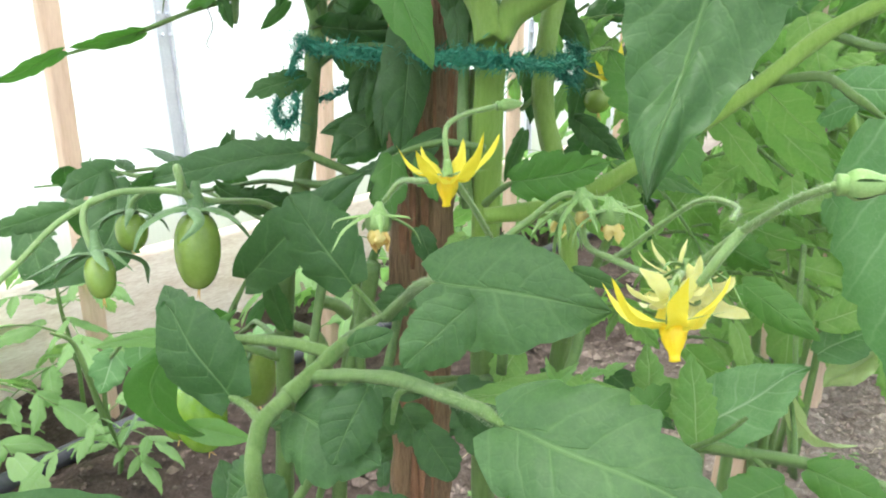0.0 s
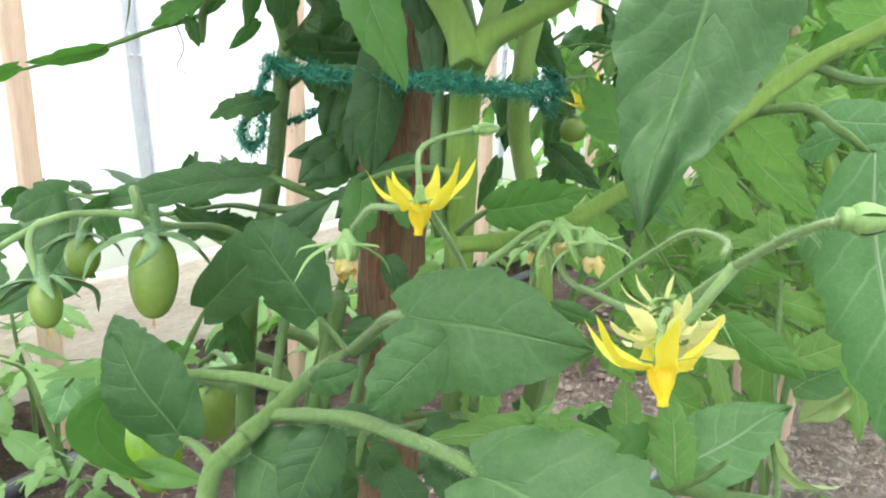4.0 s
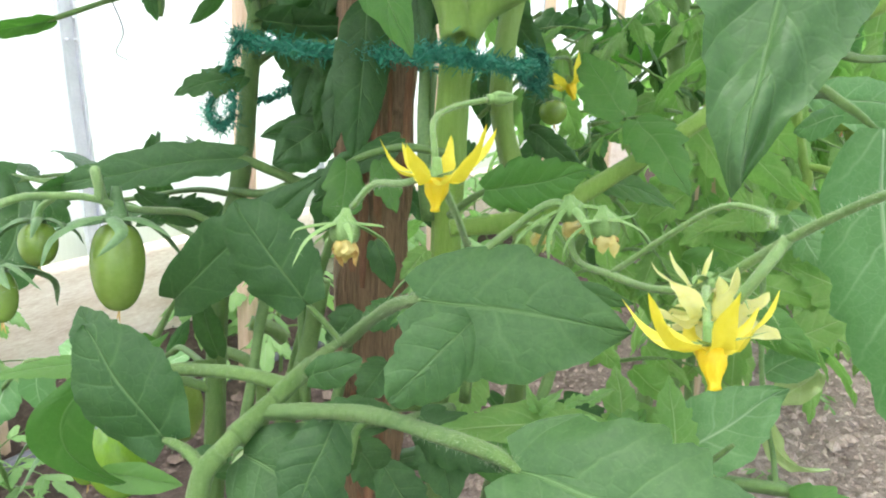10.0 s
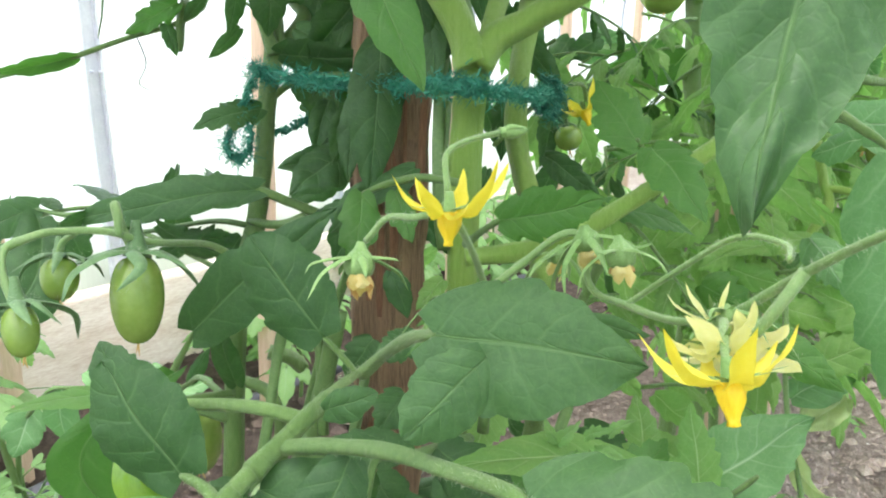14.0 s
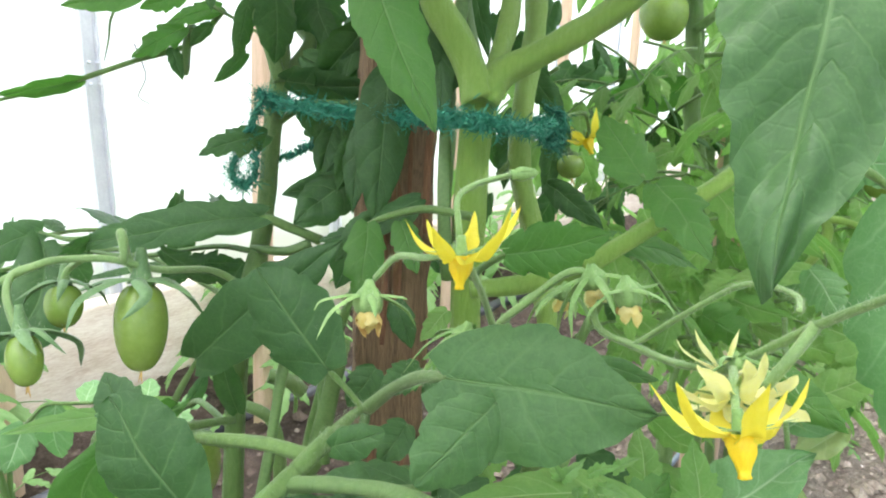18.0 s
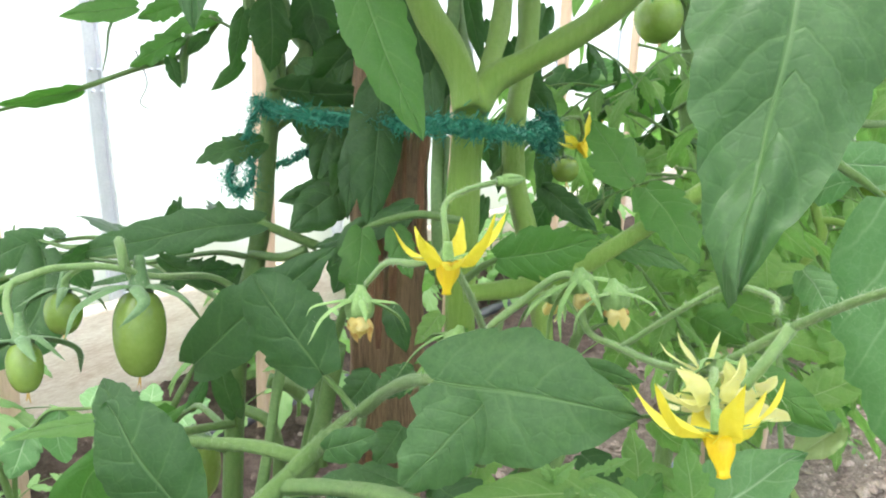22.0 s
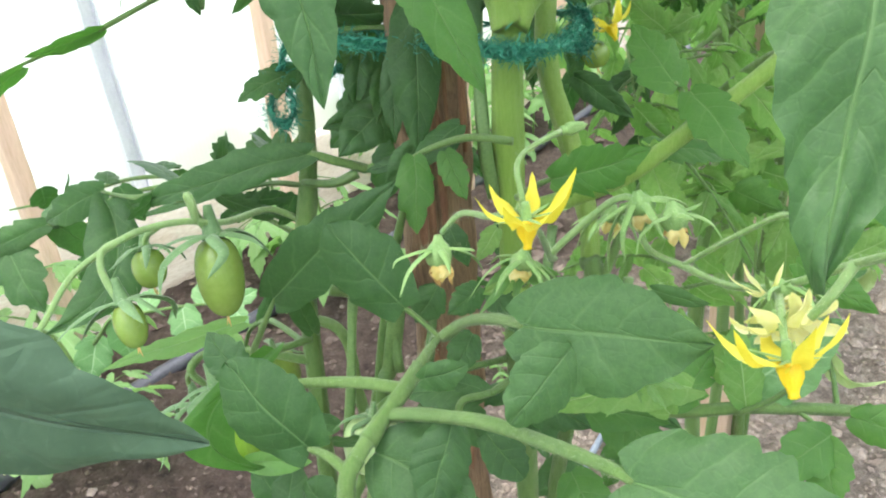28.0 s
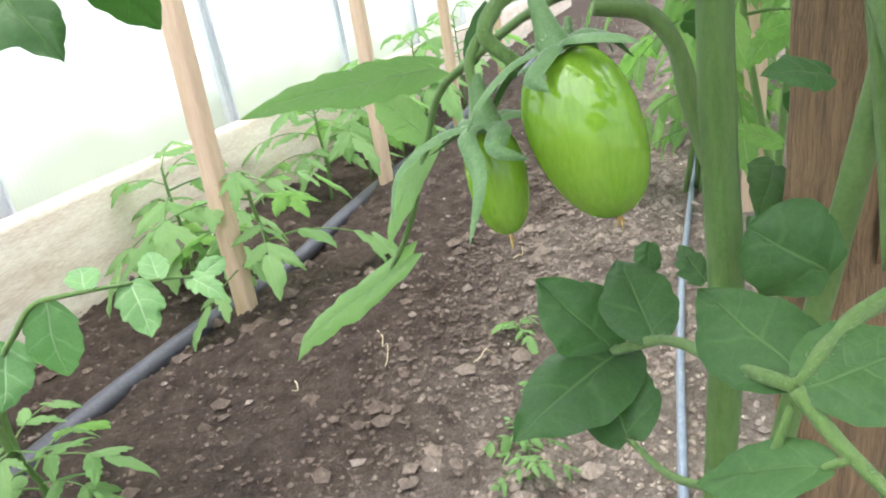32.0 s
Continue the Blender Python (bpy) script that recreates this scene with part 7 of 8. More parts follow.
leaflet(leaf_behind, (-0.1072, 0.4328, 0.5618), (-0.1069, 0.4499, 0.5793), 0.0178, (0.2688, -0.6913, 0.6707), lobes=3, depth=0.2, seed=121)
leaflet(leaf_behind, (-0.1282, 0.4346, 0.5621), (-0.1285, 0.4505, 0.5763), 0.0213, (0.6182, -0.515, 0.5938), lobes=3, depth=0.2, seed=122)
leaflet(leaf_behind, (-0.1632, 0.4376, 0.5627), (-0.1649, 0.4493, 0.565), 0.0213, (0.1268, -0.1774, 0.9759), lobes=3, depth=0.2, seed=123)
leaflet(leaf_behind, (-0.1967, 0.4387, 0.5583), (-0.1991, 0.451, 0.5622), 0.0160, (0.4384, -0.1958, 0.8772), lobes=3, depth=0.2, seed=124)
leaflet(leaf_behind, (-0.2212, 0.4408, 0.5587), (-0.2245, 0.4507, 0.5559), 0.0178, (0.8819, 0.1627, -0.4424), lobes=3, depth=0.2, seed=125)
leaflet(leaf_behind, (-0.2352, 0.442, 0.5589), (-0.2393, 0.4476, 0.5443), 0.0213, (0.6607, -0.6188, -0.425), lobes=3, depth=0.2, seed=126)
leaflet(leaf_behind, (-0.1545, 0.4369, 0.5626), (-0.1569, 0.4412, 0.5447), 0.0178, (0.2952, -0.9192, -0.2607), lobes=3, depth=0.2, seed=127)
leaflet(leaf_behind, (-0.1265, 0.4345, 0.5621), (-0.1284, 0.4381, 0.5425), 0.0195, (-0.0909, -0.9808, -0.1726), lobes=3, depth=0.2, seed=128)
leaflet(leaf_behind, (-0.1064, 0.4076, 0.5515), (-0.1304, 0.405, 0.5393), 0.0168, (0.0129, -0.9831, 0.1827), lobes=3, depth=0.35, seed=130)
leaflet(leaf_behind, (-0.0864, 0.4059, 0.5512), (-0.0972, 0.401, 0.5356), 0.0201, (0.1365, -0.9684, 0.2087), lobes=3, depth=0.35, seed=131)
leaflet(leaf_behind, (-0.1133, 0.407, 0.5485), (-0.0897, 0.4062, 0.5512), 0.0168, (-0.0672, -0.959, 0.2752), lobes=3, depth=0.35, seed=132)
leaflet(leaf_behind, (-0.2012, 0.4064, 0.5279), (-0.2118, 0.4027, 0.5154), 0.0168, (0.2325, -0.9683, 0.0918), lobes=3, depth=0.35, seed=133)
leaflet(leaf_behind, (-0.1881, 0.403, 0.5214), (-0.1711, 0.4039, 0.5274), 0.0134, (-0.0249, -0.9773, 0.2103), lobes=3, depth=0.35, seed=134)
back_plant = thing("tomato_plant", (0.27, 0.62, 0), "tomato plant behind with round green tomatoes and pale stems", "tomato plant", "background tomato plants")
stalk(back_plant, "stem", [(0.2351, 0.6574, 0.8141), (0.2455, 0.6571, 0.7266), (0.2514, 0.6553, 0.6758), (0.2536, 0.6556, 0.6328), (0.2671, 0.6513, 0.5742), (0.2795, 0.6519, 0.4911), (0.25, 0.62, 0.3), (0.27, 0.62, -0.02)], 0.0075, 0.0075, hairy=200)
stalk(back_plant, "stem", [(0.3201, 0.7267, 0.7885), (0.3142, 0.7188, 0.7067), (0.3045, 0.7179, 0.654), (0.3015, 0.7112, 0.5786), (0.3, 0.66, 0.25), (0.28, 0.64, -0.02)], 0.0060, 0.0060)
stalk(back_plant, "branch", [(0.2463, 0.6507, 0.6986), (0.2603, 0.6423, 0.7124), (0.2779, 0.6367, 0.7393)], 0.0040, 0.0030)
stalk(back_plant, "branch", [(0.255, 0.6555, 0.6329), (0.2046, 0.6442, 0.6547), (0.171, 0.6478, 0.6578), (0.1522, 0.647, 0.6476)], 0.0028, 0.0018)
stalk(back_plant, "branch", [(0.2683, 0.6501, 0.5693), (0.283, 0.6223, 0.5882), (0.3006, 0.602, 0.5958), (0.3252, 0.581, 0.6035)], 0.0028, 0.0018)
stalk(back_plant, "branch", [(0.3354, 0.5447, 0.4936), (0.3218, 0.5419, 0.5212), (0.3252, 0.5395, 0.557), (0.3512, 0.5259, 0.552)], 0.0035, 0.0030)
truss_back = stalk(back_plant, "truss", [(0.2458, 0.655, 0.7173), (0.2292, 0.6499, 0.7339), (0.2175, 0.6502, 0.7311)], 0.0022, 0.0016)
fruit(truss_back, (0.2152, 0.6497, 0.7277), (0.2168, 0.6405, 0.6883), 0.0217, droop=0.3, span=0.016, seed=31, label="round green tomato")
truss_far = stalk(back_plant, "truss", [(0.3006, 0.602, 0.5958), (0.3187, 0.5744, 0.617), (0.3277, 0.553, 0.6169), (0.3399, 0.5413, 0.6155)], 0.002, 0.0015)
fruit(truss_far, (0.3346, 0.5412, 0.6128), (0.3365, 0.5353, 0.5878), 0.0133, droop=0.3, span=0.014, seed=32, label="small green tomato")
fruit(truss_far, (0.3527, 0.5368, 0.6007), (0.3514, 0.5312, 0.5755), 0.0133, droop=0.3, span=0.014, seed=33, label="small green tomato")
back_leaf = stalk(back_plant, "leaf", [(0.2671, 0.6513, 0.5742), (0.2319, 0.603, 0.5746), (0.198, 0.5547, 0.5759), (0.1797, 0.528, 0.5872)], 0.0026, 0.0014)
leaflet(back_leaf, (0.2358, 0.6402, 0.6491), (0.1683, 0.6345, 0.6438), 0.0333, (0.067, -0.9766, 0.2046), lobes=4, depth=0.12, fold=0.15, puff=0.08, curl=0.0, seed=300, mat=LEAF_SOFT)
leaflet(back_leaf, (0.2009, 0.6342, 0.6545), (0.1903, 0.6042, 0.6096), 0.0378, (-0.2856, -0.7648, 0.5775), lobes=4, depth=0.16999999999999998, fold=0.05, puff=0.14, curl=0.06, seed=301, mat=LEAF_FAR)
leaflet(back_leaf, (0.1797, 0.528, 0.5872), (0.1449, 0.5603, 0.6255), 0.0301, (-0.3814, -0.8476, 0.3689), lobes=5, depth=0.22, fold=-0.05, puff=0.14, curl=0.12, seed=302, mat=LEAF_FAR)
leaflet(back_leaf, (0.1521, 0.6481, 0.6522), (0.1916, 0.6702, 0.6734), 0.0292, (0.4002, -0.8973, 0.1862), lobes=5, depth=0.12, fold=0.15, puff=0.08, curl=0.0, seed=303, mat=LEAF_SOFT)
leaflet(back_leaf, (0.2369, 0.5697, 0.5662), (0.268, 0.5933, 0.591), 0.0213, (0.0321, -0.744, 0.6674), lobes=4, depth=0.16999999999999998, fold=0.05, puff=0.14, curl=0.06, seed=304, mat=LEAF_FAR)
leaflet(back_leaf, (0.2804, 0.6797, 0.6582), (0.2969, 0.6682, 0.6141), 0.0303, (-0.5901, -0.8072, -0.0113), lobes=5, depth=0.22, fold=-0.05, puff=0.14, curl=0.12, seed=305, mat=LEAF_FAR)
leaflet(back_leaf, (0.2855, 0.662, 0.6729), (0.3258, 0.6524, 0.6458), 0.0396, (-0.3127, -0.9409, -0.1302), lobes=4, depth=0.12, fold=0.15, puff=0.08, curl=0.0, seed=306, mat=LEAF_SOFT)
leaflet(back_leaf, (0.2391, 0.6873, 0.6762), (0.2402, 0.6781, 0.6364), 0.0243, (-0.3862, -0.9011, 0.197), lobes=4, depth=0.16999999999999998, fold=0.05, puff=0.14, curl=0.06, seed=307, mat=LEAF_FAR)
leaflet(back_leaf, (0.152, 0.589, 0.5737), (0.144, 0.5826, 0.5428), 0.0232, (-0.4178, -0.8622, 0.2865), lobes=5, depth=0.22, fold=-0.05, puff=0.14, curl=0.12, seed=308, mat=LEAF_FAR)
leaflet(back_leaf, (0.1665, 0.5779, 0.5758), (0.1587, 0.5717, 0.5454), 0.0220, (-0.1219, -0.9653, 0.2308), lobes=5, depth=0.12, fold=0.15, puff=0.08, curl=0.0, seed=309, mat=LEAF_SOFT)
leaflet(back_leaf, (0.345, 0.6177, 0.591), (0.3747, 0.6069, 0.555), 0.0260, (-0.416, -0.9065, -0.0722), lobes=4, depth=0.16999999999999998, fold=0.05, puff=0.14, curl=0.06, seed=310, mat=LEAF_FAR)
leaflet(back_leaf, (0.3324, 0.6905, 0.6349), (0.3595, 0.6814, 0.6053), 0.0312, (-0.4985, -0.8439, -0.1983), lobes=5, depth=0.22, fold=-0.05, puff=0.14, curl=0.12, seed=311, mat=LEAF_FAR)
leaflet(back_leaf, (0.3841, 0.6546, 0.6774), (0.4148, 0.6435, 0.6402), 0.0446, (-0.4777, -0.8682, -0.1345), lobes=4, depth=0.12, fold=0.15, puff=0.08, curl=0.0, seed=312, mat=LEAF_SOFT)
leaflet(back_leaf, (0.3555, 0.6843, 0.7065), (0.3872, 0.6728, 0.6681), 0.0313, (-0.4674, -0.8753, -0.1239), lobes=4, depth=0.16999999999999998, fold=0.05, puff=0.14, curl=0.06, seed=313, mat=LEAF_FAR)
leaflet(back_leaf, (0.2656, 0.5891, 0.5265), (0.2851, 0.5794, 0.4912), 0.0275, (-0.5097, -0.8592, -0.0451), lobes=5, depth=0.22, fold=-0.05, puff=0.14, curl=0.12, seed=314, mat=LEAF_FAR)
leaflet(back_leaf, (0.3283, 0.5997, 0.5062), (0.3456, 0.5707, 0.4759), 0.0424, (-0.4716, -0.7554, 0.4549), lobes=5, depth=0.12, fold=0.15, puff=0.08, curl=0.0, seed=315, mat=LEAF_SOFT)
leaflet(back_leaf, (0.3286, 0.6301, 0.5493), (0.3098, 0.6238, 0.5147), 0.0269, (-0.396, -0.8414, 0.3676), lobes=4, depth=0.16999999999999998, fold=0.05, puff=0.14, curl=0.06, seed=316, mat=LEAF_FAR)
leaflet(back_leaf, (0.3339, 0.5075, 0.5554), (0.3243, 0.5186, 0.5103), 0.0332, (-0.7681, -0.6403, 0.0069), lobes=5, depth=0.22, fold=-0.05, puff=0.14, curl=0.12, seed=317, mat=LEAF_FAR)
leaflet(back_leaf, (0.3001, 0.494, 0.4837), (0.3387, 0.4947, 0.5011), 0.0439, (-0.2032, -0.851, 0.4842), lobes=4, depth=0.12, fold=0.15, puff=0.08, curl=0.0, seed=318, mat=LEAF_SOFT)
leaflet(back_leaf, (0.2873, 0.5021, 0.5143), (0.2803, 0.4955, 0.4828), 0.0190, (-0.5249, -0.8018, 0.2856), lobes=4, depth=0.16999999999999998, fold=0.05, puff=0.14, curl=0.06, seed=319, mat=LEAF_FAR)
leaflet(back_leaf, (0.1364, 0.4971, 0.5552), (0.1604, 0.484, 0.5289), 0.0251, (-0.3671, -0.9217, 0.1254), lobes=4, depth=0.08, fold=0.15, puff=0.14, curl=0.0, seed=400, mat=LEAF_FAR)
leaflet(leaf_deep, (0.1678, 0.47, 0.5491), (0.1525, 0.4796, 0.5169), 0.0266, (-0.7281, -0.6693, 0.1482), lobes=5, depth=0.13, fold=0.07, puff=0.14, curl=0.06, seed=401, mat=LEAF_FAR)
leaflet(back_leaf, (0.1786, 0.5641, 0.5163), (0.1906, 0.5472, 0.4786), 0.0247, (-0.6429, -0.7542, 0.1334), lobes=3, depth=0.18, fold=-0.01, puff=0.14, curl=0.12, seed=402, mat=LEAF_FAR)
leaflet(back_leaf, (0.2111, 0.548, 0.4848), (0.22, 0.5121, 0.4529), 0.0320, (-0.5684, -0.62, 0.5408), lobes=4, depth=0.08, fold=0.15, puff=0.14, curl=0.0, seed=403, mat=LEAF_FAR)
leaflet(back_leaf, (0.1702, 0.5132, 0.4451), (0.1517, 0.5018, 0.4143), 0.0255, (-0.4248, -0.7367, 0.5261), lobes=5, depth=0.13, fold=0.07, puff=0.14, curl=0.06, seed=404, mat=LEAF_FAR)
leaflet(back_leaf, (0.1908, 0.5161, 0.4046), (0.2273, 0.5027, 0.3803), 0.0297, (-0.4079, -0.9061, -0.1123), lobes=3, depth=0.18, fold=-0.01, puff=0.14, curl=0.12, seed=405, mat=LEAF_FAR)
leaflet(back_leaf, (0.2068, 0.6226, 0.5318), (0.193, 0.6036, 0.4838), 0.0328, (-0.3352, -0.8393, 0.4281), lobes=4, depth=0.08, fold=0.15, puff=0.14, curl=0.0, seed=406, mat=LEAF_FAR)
leaflet(leaf_deep, (0.1155, 0.442, 0.4197), (0.1521, 0.4083, 0.3991), 0.0315, (-0.2792, -0.7036, 0.6534), lobes=5, depth=0.13, fold=0.07, puff=0.14, curl=0.06, seed=407, mat=LEAF)
leaflet(leaf_deep, (0.1083, 0.4271, 0.3828), (0.1386, 0.3937, 0.3615), 0.0304, (-0.4606, -0.7357, 0.4966), lobes=3, depth=0.18, fold=-0.01, puff=0.14, curl=0.12, seed=408, mat=LEAF)
leaflet(leaf_deep, (0.1244, 0.4096, 0.3446), (0.1584, 0.3953, 0.3178), 0.0296, (-0.0753, -0.9169, 0.3919), lobes=4, depth=0.08, fold=0.15, puff=0.14, curl=0.0, seed=409, mat=LEAF)
leaflet(leaf_deep, (0.1097, 0.4645, 0.3944), (0.0606, 0.4466, 0.3934), 0.0234, (0.2145, -0.6317, 0.745), lobes=5, depth=0.13, fold=0.07, puff=0.14, curl=0.06, seed=410, mat=LEAF)
leaflet(leaf_deep, (0.0536, 0.4181, 0.4019), (-0.0198, 0.3843, 0.4096), 0.0207, (0.2535, -0.3441, 0.9041), lobes=3, depth=0.18, fold=-0.01, puff=0.14, curl=0.12, seed=411, mat=LEAF)
leaflet(leaf_deep, (0.0732, 0.4101, 0.3352), (0.0374, 0.4037, 0.3124), 0.0273, (-0.2321, -0.7769, 0.5852), lobes=4, depth=0.08, fold=0.15, puff=0.14, curl=0.0, seed=412, mat=LEAF)
leaflet(back_leaf, (0.1422, 0.5802, 0.4176), (0.1044, 0.5725, 0.3914), 0.0260, (-0.1961, -0.8276, 0.526), lobes=5, depth=0.13, fold=0.07, puff=0.14, curl=0.06, seed=413, mat=LEAF_FAR)
leaflet(back_leaf, (0.0705, 0.5078, 0.3599), (0.0404, 0.5174, 0.3764), 0.0149, (-0.0362, -0.8916, 0.4514), lobes=3, depth=0.18, fold=-0.01, puff=0.14, curl=0.12, seed=414, mat=LEAF_FAR)
leaflet(back_leaf, (0.1454, 0.5634, 0.4945), (0.1792, 0.5444, 0.4644), 0.0339, (-0.4282, -0.8995, 0.087), lobes=4, depth=0.08, fold=0.15, puff=0.14, curl=0.0, seed=415, mat=LEAF_FAR)
leaflet(back_leaf, (0.1729, 0.5092, 0.4828), (0.1531, 0.5187, 0.4403), 0.0319, (-0.6705, -0.7265, 0.1505), lobes=5, depth=0.13, fold=0.07, puff=0.14, curl=0.06, seed=416, mat=LEAF_FAR)
leaflet(back_leaf, (0.1454, 0.5395, 0.4334), (0.1796, 0.5218, 0.4068), 0.0262, (-0.5771, -0.7864, -0.2203), lobes=3, depth=0.18, fold=-0.01, puff=0.14, curl=0.12, seed=417, mat=LEAF_FAR)
leaflet(back_leaf, (0.2004, 0.5781, 0.506), (0.224, 0.5639, 0.4825), 0.0299, (-0.4778, -0.8771, 0.0495), lobes=4, depth=0.08, fold=0.15, puff=0.14, curl=0.0, seed=418, mat=LEAF_FAR)
leaflet(back_leaf, (-0.0078, 0.513, 0.5058), (0.0102, 0.5065, 0.4991), 0.0192, (-0.3266, -0.9445, 0.0357), lobes=5, depth=0.13, fold=0.07, puff=0.08, curl=0.06, seed=419, mat=LEAF_FAR)
leaflet(leaf_deep, (0.0033, 0.506, 0.438), (0.0286, 0.4977, 0.4307), 0.0201, (-0.3712, -0.8825, -0.2888), lobes=4, depth=0.18, fold=-0.01, puff=0.08, curl=0.12, seed=420, mat=LEAF)
leaflet(leaf_deep, (0.0313, 0.4413, 0.4838), (0.0409, 0.4524, 0.5175), 0.0209, (-0.6362, -0.6598, 0.4), lobes=4, depth=0.08, fold=0.15, puff=0.14, curl=0.0, seed=421, mat=LEAF)
leaflet(back_leaf, (-0.0269, 0.6126, 0.4701), (-0.0015, 0.6009, 0.4541), 0.0207, (-0.3387, -0.9302, 0.1417), lobes=5, depth=0.13, fold=0.07, puff=0.14, curl=0.06, seed=422, mat=LEAF_FAR)
leaflet(back_leaf, (0.0039, 0.5598, 0.492), (0.0305, 0.5603, 0.5078), 0.0178, (-0.0775, -0.9838, 0.1619), lobes=3, depth=0.18, fold=-0.01, puff=0.14, curl=0.12, seed=423, mat=LEAF_FAR)
leaflet(leaf_deep, (-0.0166, 0.4237, 0.3847), (-0.0448, 0.4035, 0.3736), 0.0224, (0.1567, -0.6343, 0.757), lobes=4, depth=0.08, fold=0.15, puff=0.08, curl=0.0, seed=424, mat=LEAF)
leaflet(leaf_deep, (-0.0246, 0.4243, 0.3644), (-0.0243, 0.3836, 0.348), 0.0252, (-0.4707, -0.3321, 0.8174), lobes=5, depth=0.13, fold=0.07, puff=0.14, curl=0.06, seed=425, mat=LEAF)
leaflet(leaf_deep, (-0.0395, 0.4381, 0.3317), (-0.0409, 0.4557, 0.3458), 0.0182, (-0.4897, -0.5693, 0.6604), lobes=4, depth=0.18, fold=-0.01, puff=0.08, curl=0.12, seed=426, mat=LEAF)
leaflet(leaf_deep, (-0.0143, 0.5153, 0.3196), (-0.0229, 0.5097, 0.2995), 0.0192, (-0.4024, -0.8223, 0.4024), lobes=5, depth=0.08, fold=0.15, puff=0.08, curl=0.0, seed=427, mat=LEAF)
leaflet(leaf_deep, (0.0814, 0.5133, 0.3878), (0.1045, 0.4943, 0.3598), 0.0260, (-0.7521, -0.6296, -0.1949), lobes=5, depth=0.13, fold=0.07, puff=0.14, curl=0.06, seed=428, mat=LEAF)
leaflet(back_leaf, (0.1136, 0.5695, 0.4118), (0.1396, 0.5639, 0.4182), 0.0178, (-0.2418, -0.9597, 0.1432), lobes=3, depth=0.18, fold=-0.01, puff=0.14, curl=0.12, seed=429, mat=LEAF_FAR)
leaflet(back_leaf, (0.2286, 0.6202, 0.5306), (0.2613, 0.6079, 0.5083), 0.0299, (-0.168, -0.9472, 0.2732), lobes=4, depth=0.12, fold=0.12, puff=0.14, curl=0.0, seed=700, mat=LEAF_FAR)
leaflet(back_leaf, (0.2446, 0.5707, 0.5457), (0.2114, 0.5651, 0.5255), 0.0295, (-0.1437, -0.8677, 0.4759), lobes=5, depth=0.12, fold=0.12, puff=0.14, curl=0.06, seed=701, mat=LEAF_FAR)
leaflet(back_leaf, (0.2284, 0.6389, 0.4457), (0.2437, 0.6223, 0.4093), 0.0267, (-0.7364, -0.6766, -0.0006), lobes=3, depth=0.12, fold=0.12, puff=0.14, curl=0.12, seed=702, mat=LEAF_FAR)
leaflet(back_leaf, (0.2619, 0.5925, 0.4717), (0.2328, 0.5838, 0.4449), 0.0299, (-0.0615, -0.9276, 0.3686), lobes=4, depth=0.12, fold=0.12, puff=0.14, curl=0.0, seed=703, mat=LEAF_FAR)
leaflet(back_leaf, (0.2686, 0.5695, 0.4184), (0.236, 0.5612, 0.3918), 0.0357, (-0.3079, -0.7327, 0.607), lobes=5, depth=0.12, fold=0.12, puff=0.14, curl=0.06, seed=704, mat=LEAF_FAR)
leaflet(back_leaf, (0.2409, 0.6114, 0.3829), (0.2667, 0.5973, 0.3547), 0.0267, (-0.5751, -0.809, -0.1215), lobes=3, depth=0.12, fold=0.12, puff=0.14, curl=0.12, seed=705, mat=LEAF_FAR)
leaflet(back_leaf, (0.2286, 0.6781, 0.5389), (0.2434, 0.6596, 0.4981), 0.0260, (-0.2372, -0.9146, 0.3274), lobes=4, depth=0.12, fold=0.12, puff=0.14, curl=0.0, seed=706, mat=LEAF_FAR)
leaflet(back_leaf, (0.2805, 0.6517, 0.487), (0.3105, 0.639, 0.4631), 0.0319, (-0.3836, -0.9234, 0.0087), lobes=5, depth=0.12, fold=0.12, puff=0.14, curl=0.06, seed=707, mat=LEAF_FAR)
leaflet(back_leaf, (0.2589, 0.6243, 0.4173), (0.2908, 0.6151, 0.4021), 0.0237, (-0.3568, -0.913, -0.1978), lobes=3, depth=0.12, fold=0.12, puff=0.14, curl=0.12, seed=708, mat=LEAF_FAR)
leaflet(branch, (0.2613, 0.4586, 0.4290), (0.3106, 0.4616, 0.4538), 0.0340, (-0.2033, -0.6306, 0.7490), lobes=5, depth=0.08, fold=0.25, puff=0.12, seed=251, mat=LEAF_SOFT)
leaflet(branch, (0.2626, 0.3778, 0.5100), (0.2236, 0.3989, 0.5258), 0.0373, (-0.6295, -0.4840, 0.6079), lobes=5, depth=0.14, fold=0.2, puff=0.16, seed=252, mat=LEAF_FAR)
leaflet(branch, (0.1357, 0.3178, 0.4558), (0.1081, 0.3511, 0.4696), 0.0257, (-0.1769, -0.5236, 0.8334), lobes=5, depth=0.14, fold=0.2, puff=0.16, seed=253, mat=LEAF_FAR)
leaflet(back_leaf, (0.2197, 0.5972, 0.6483), (0.1593, 0.5977, 0.6429), 0.0452, (-0.2748, -0.9122, -0.3039), lobes=4, depth=0.1, fold=0.3, puff=0.14, seed=254, mat=LEAF_FRESH)
leaflet(back_leaf, (0.2151, 0.5989, 0.6540), (0.1368, 0.6245, 0.6543), 0.0172, (-0.3272, -0.8080, 0.4899), lobes=4, depth=0.14, fold=0.2, puff=0.14, seed=255, mat=LEAF_FRESH)
leaflet(back_leaf, (0.2072, 0.5473, 0.6059), (0.1667, 0.5303, 0.5960), 0.0214, (-0.3433, -0.7970, 0.4970), lobes=4, depth=0.14, fold=0.2, puff=0.14, seed=256, mat=LEAF_FAR)
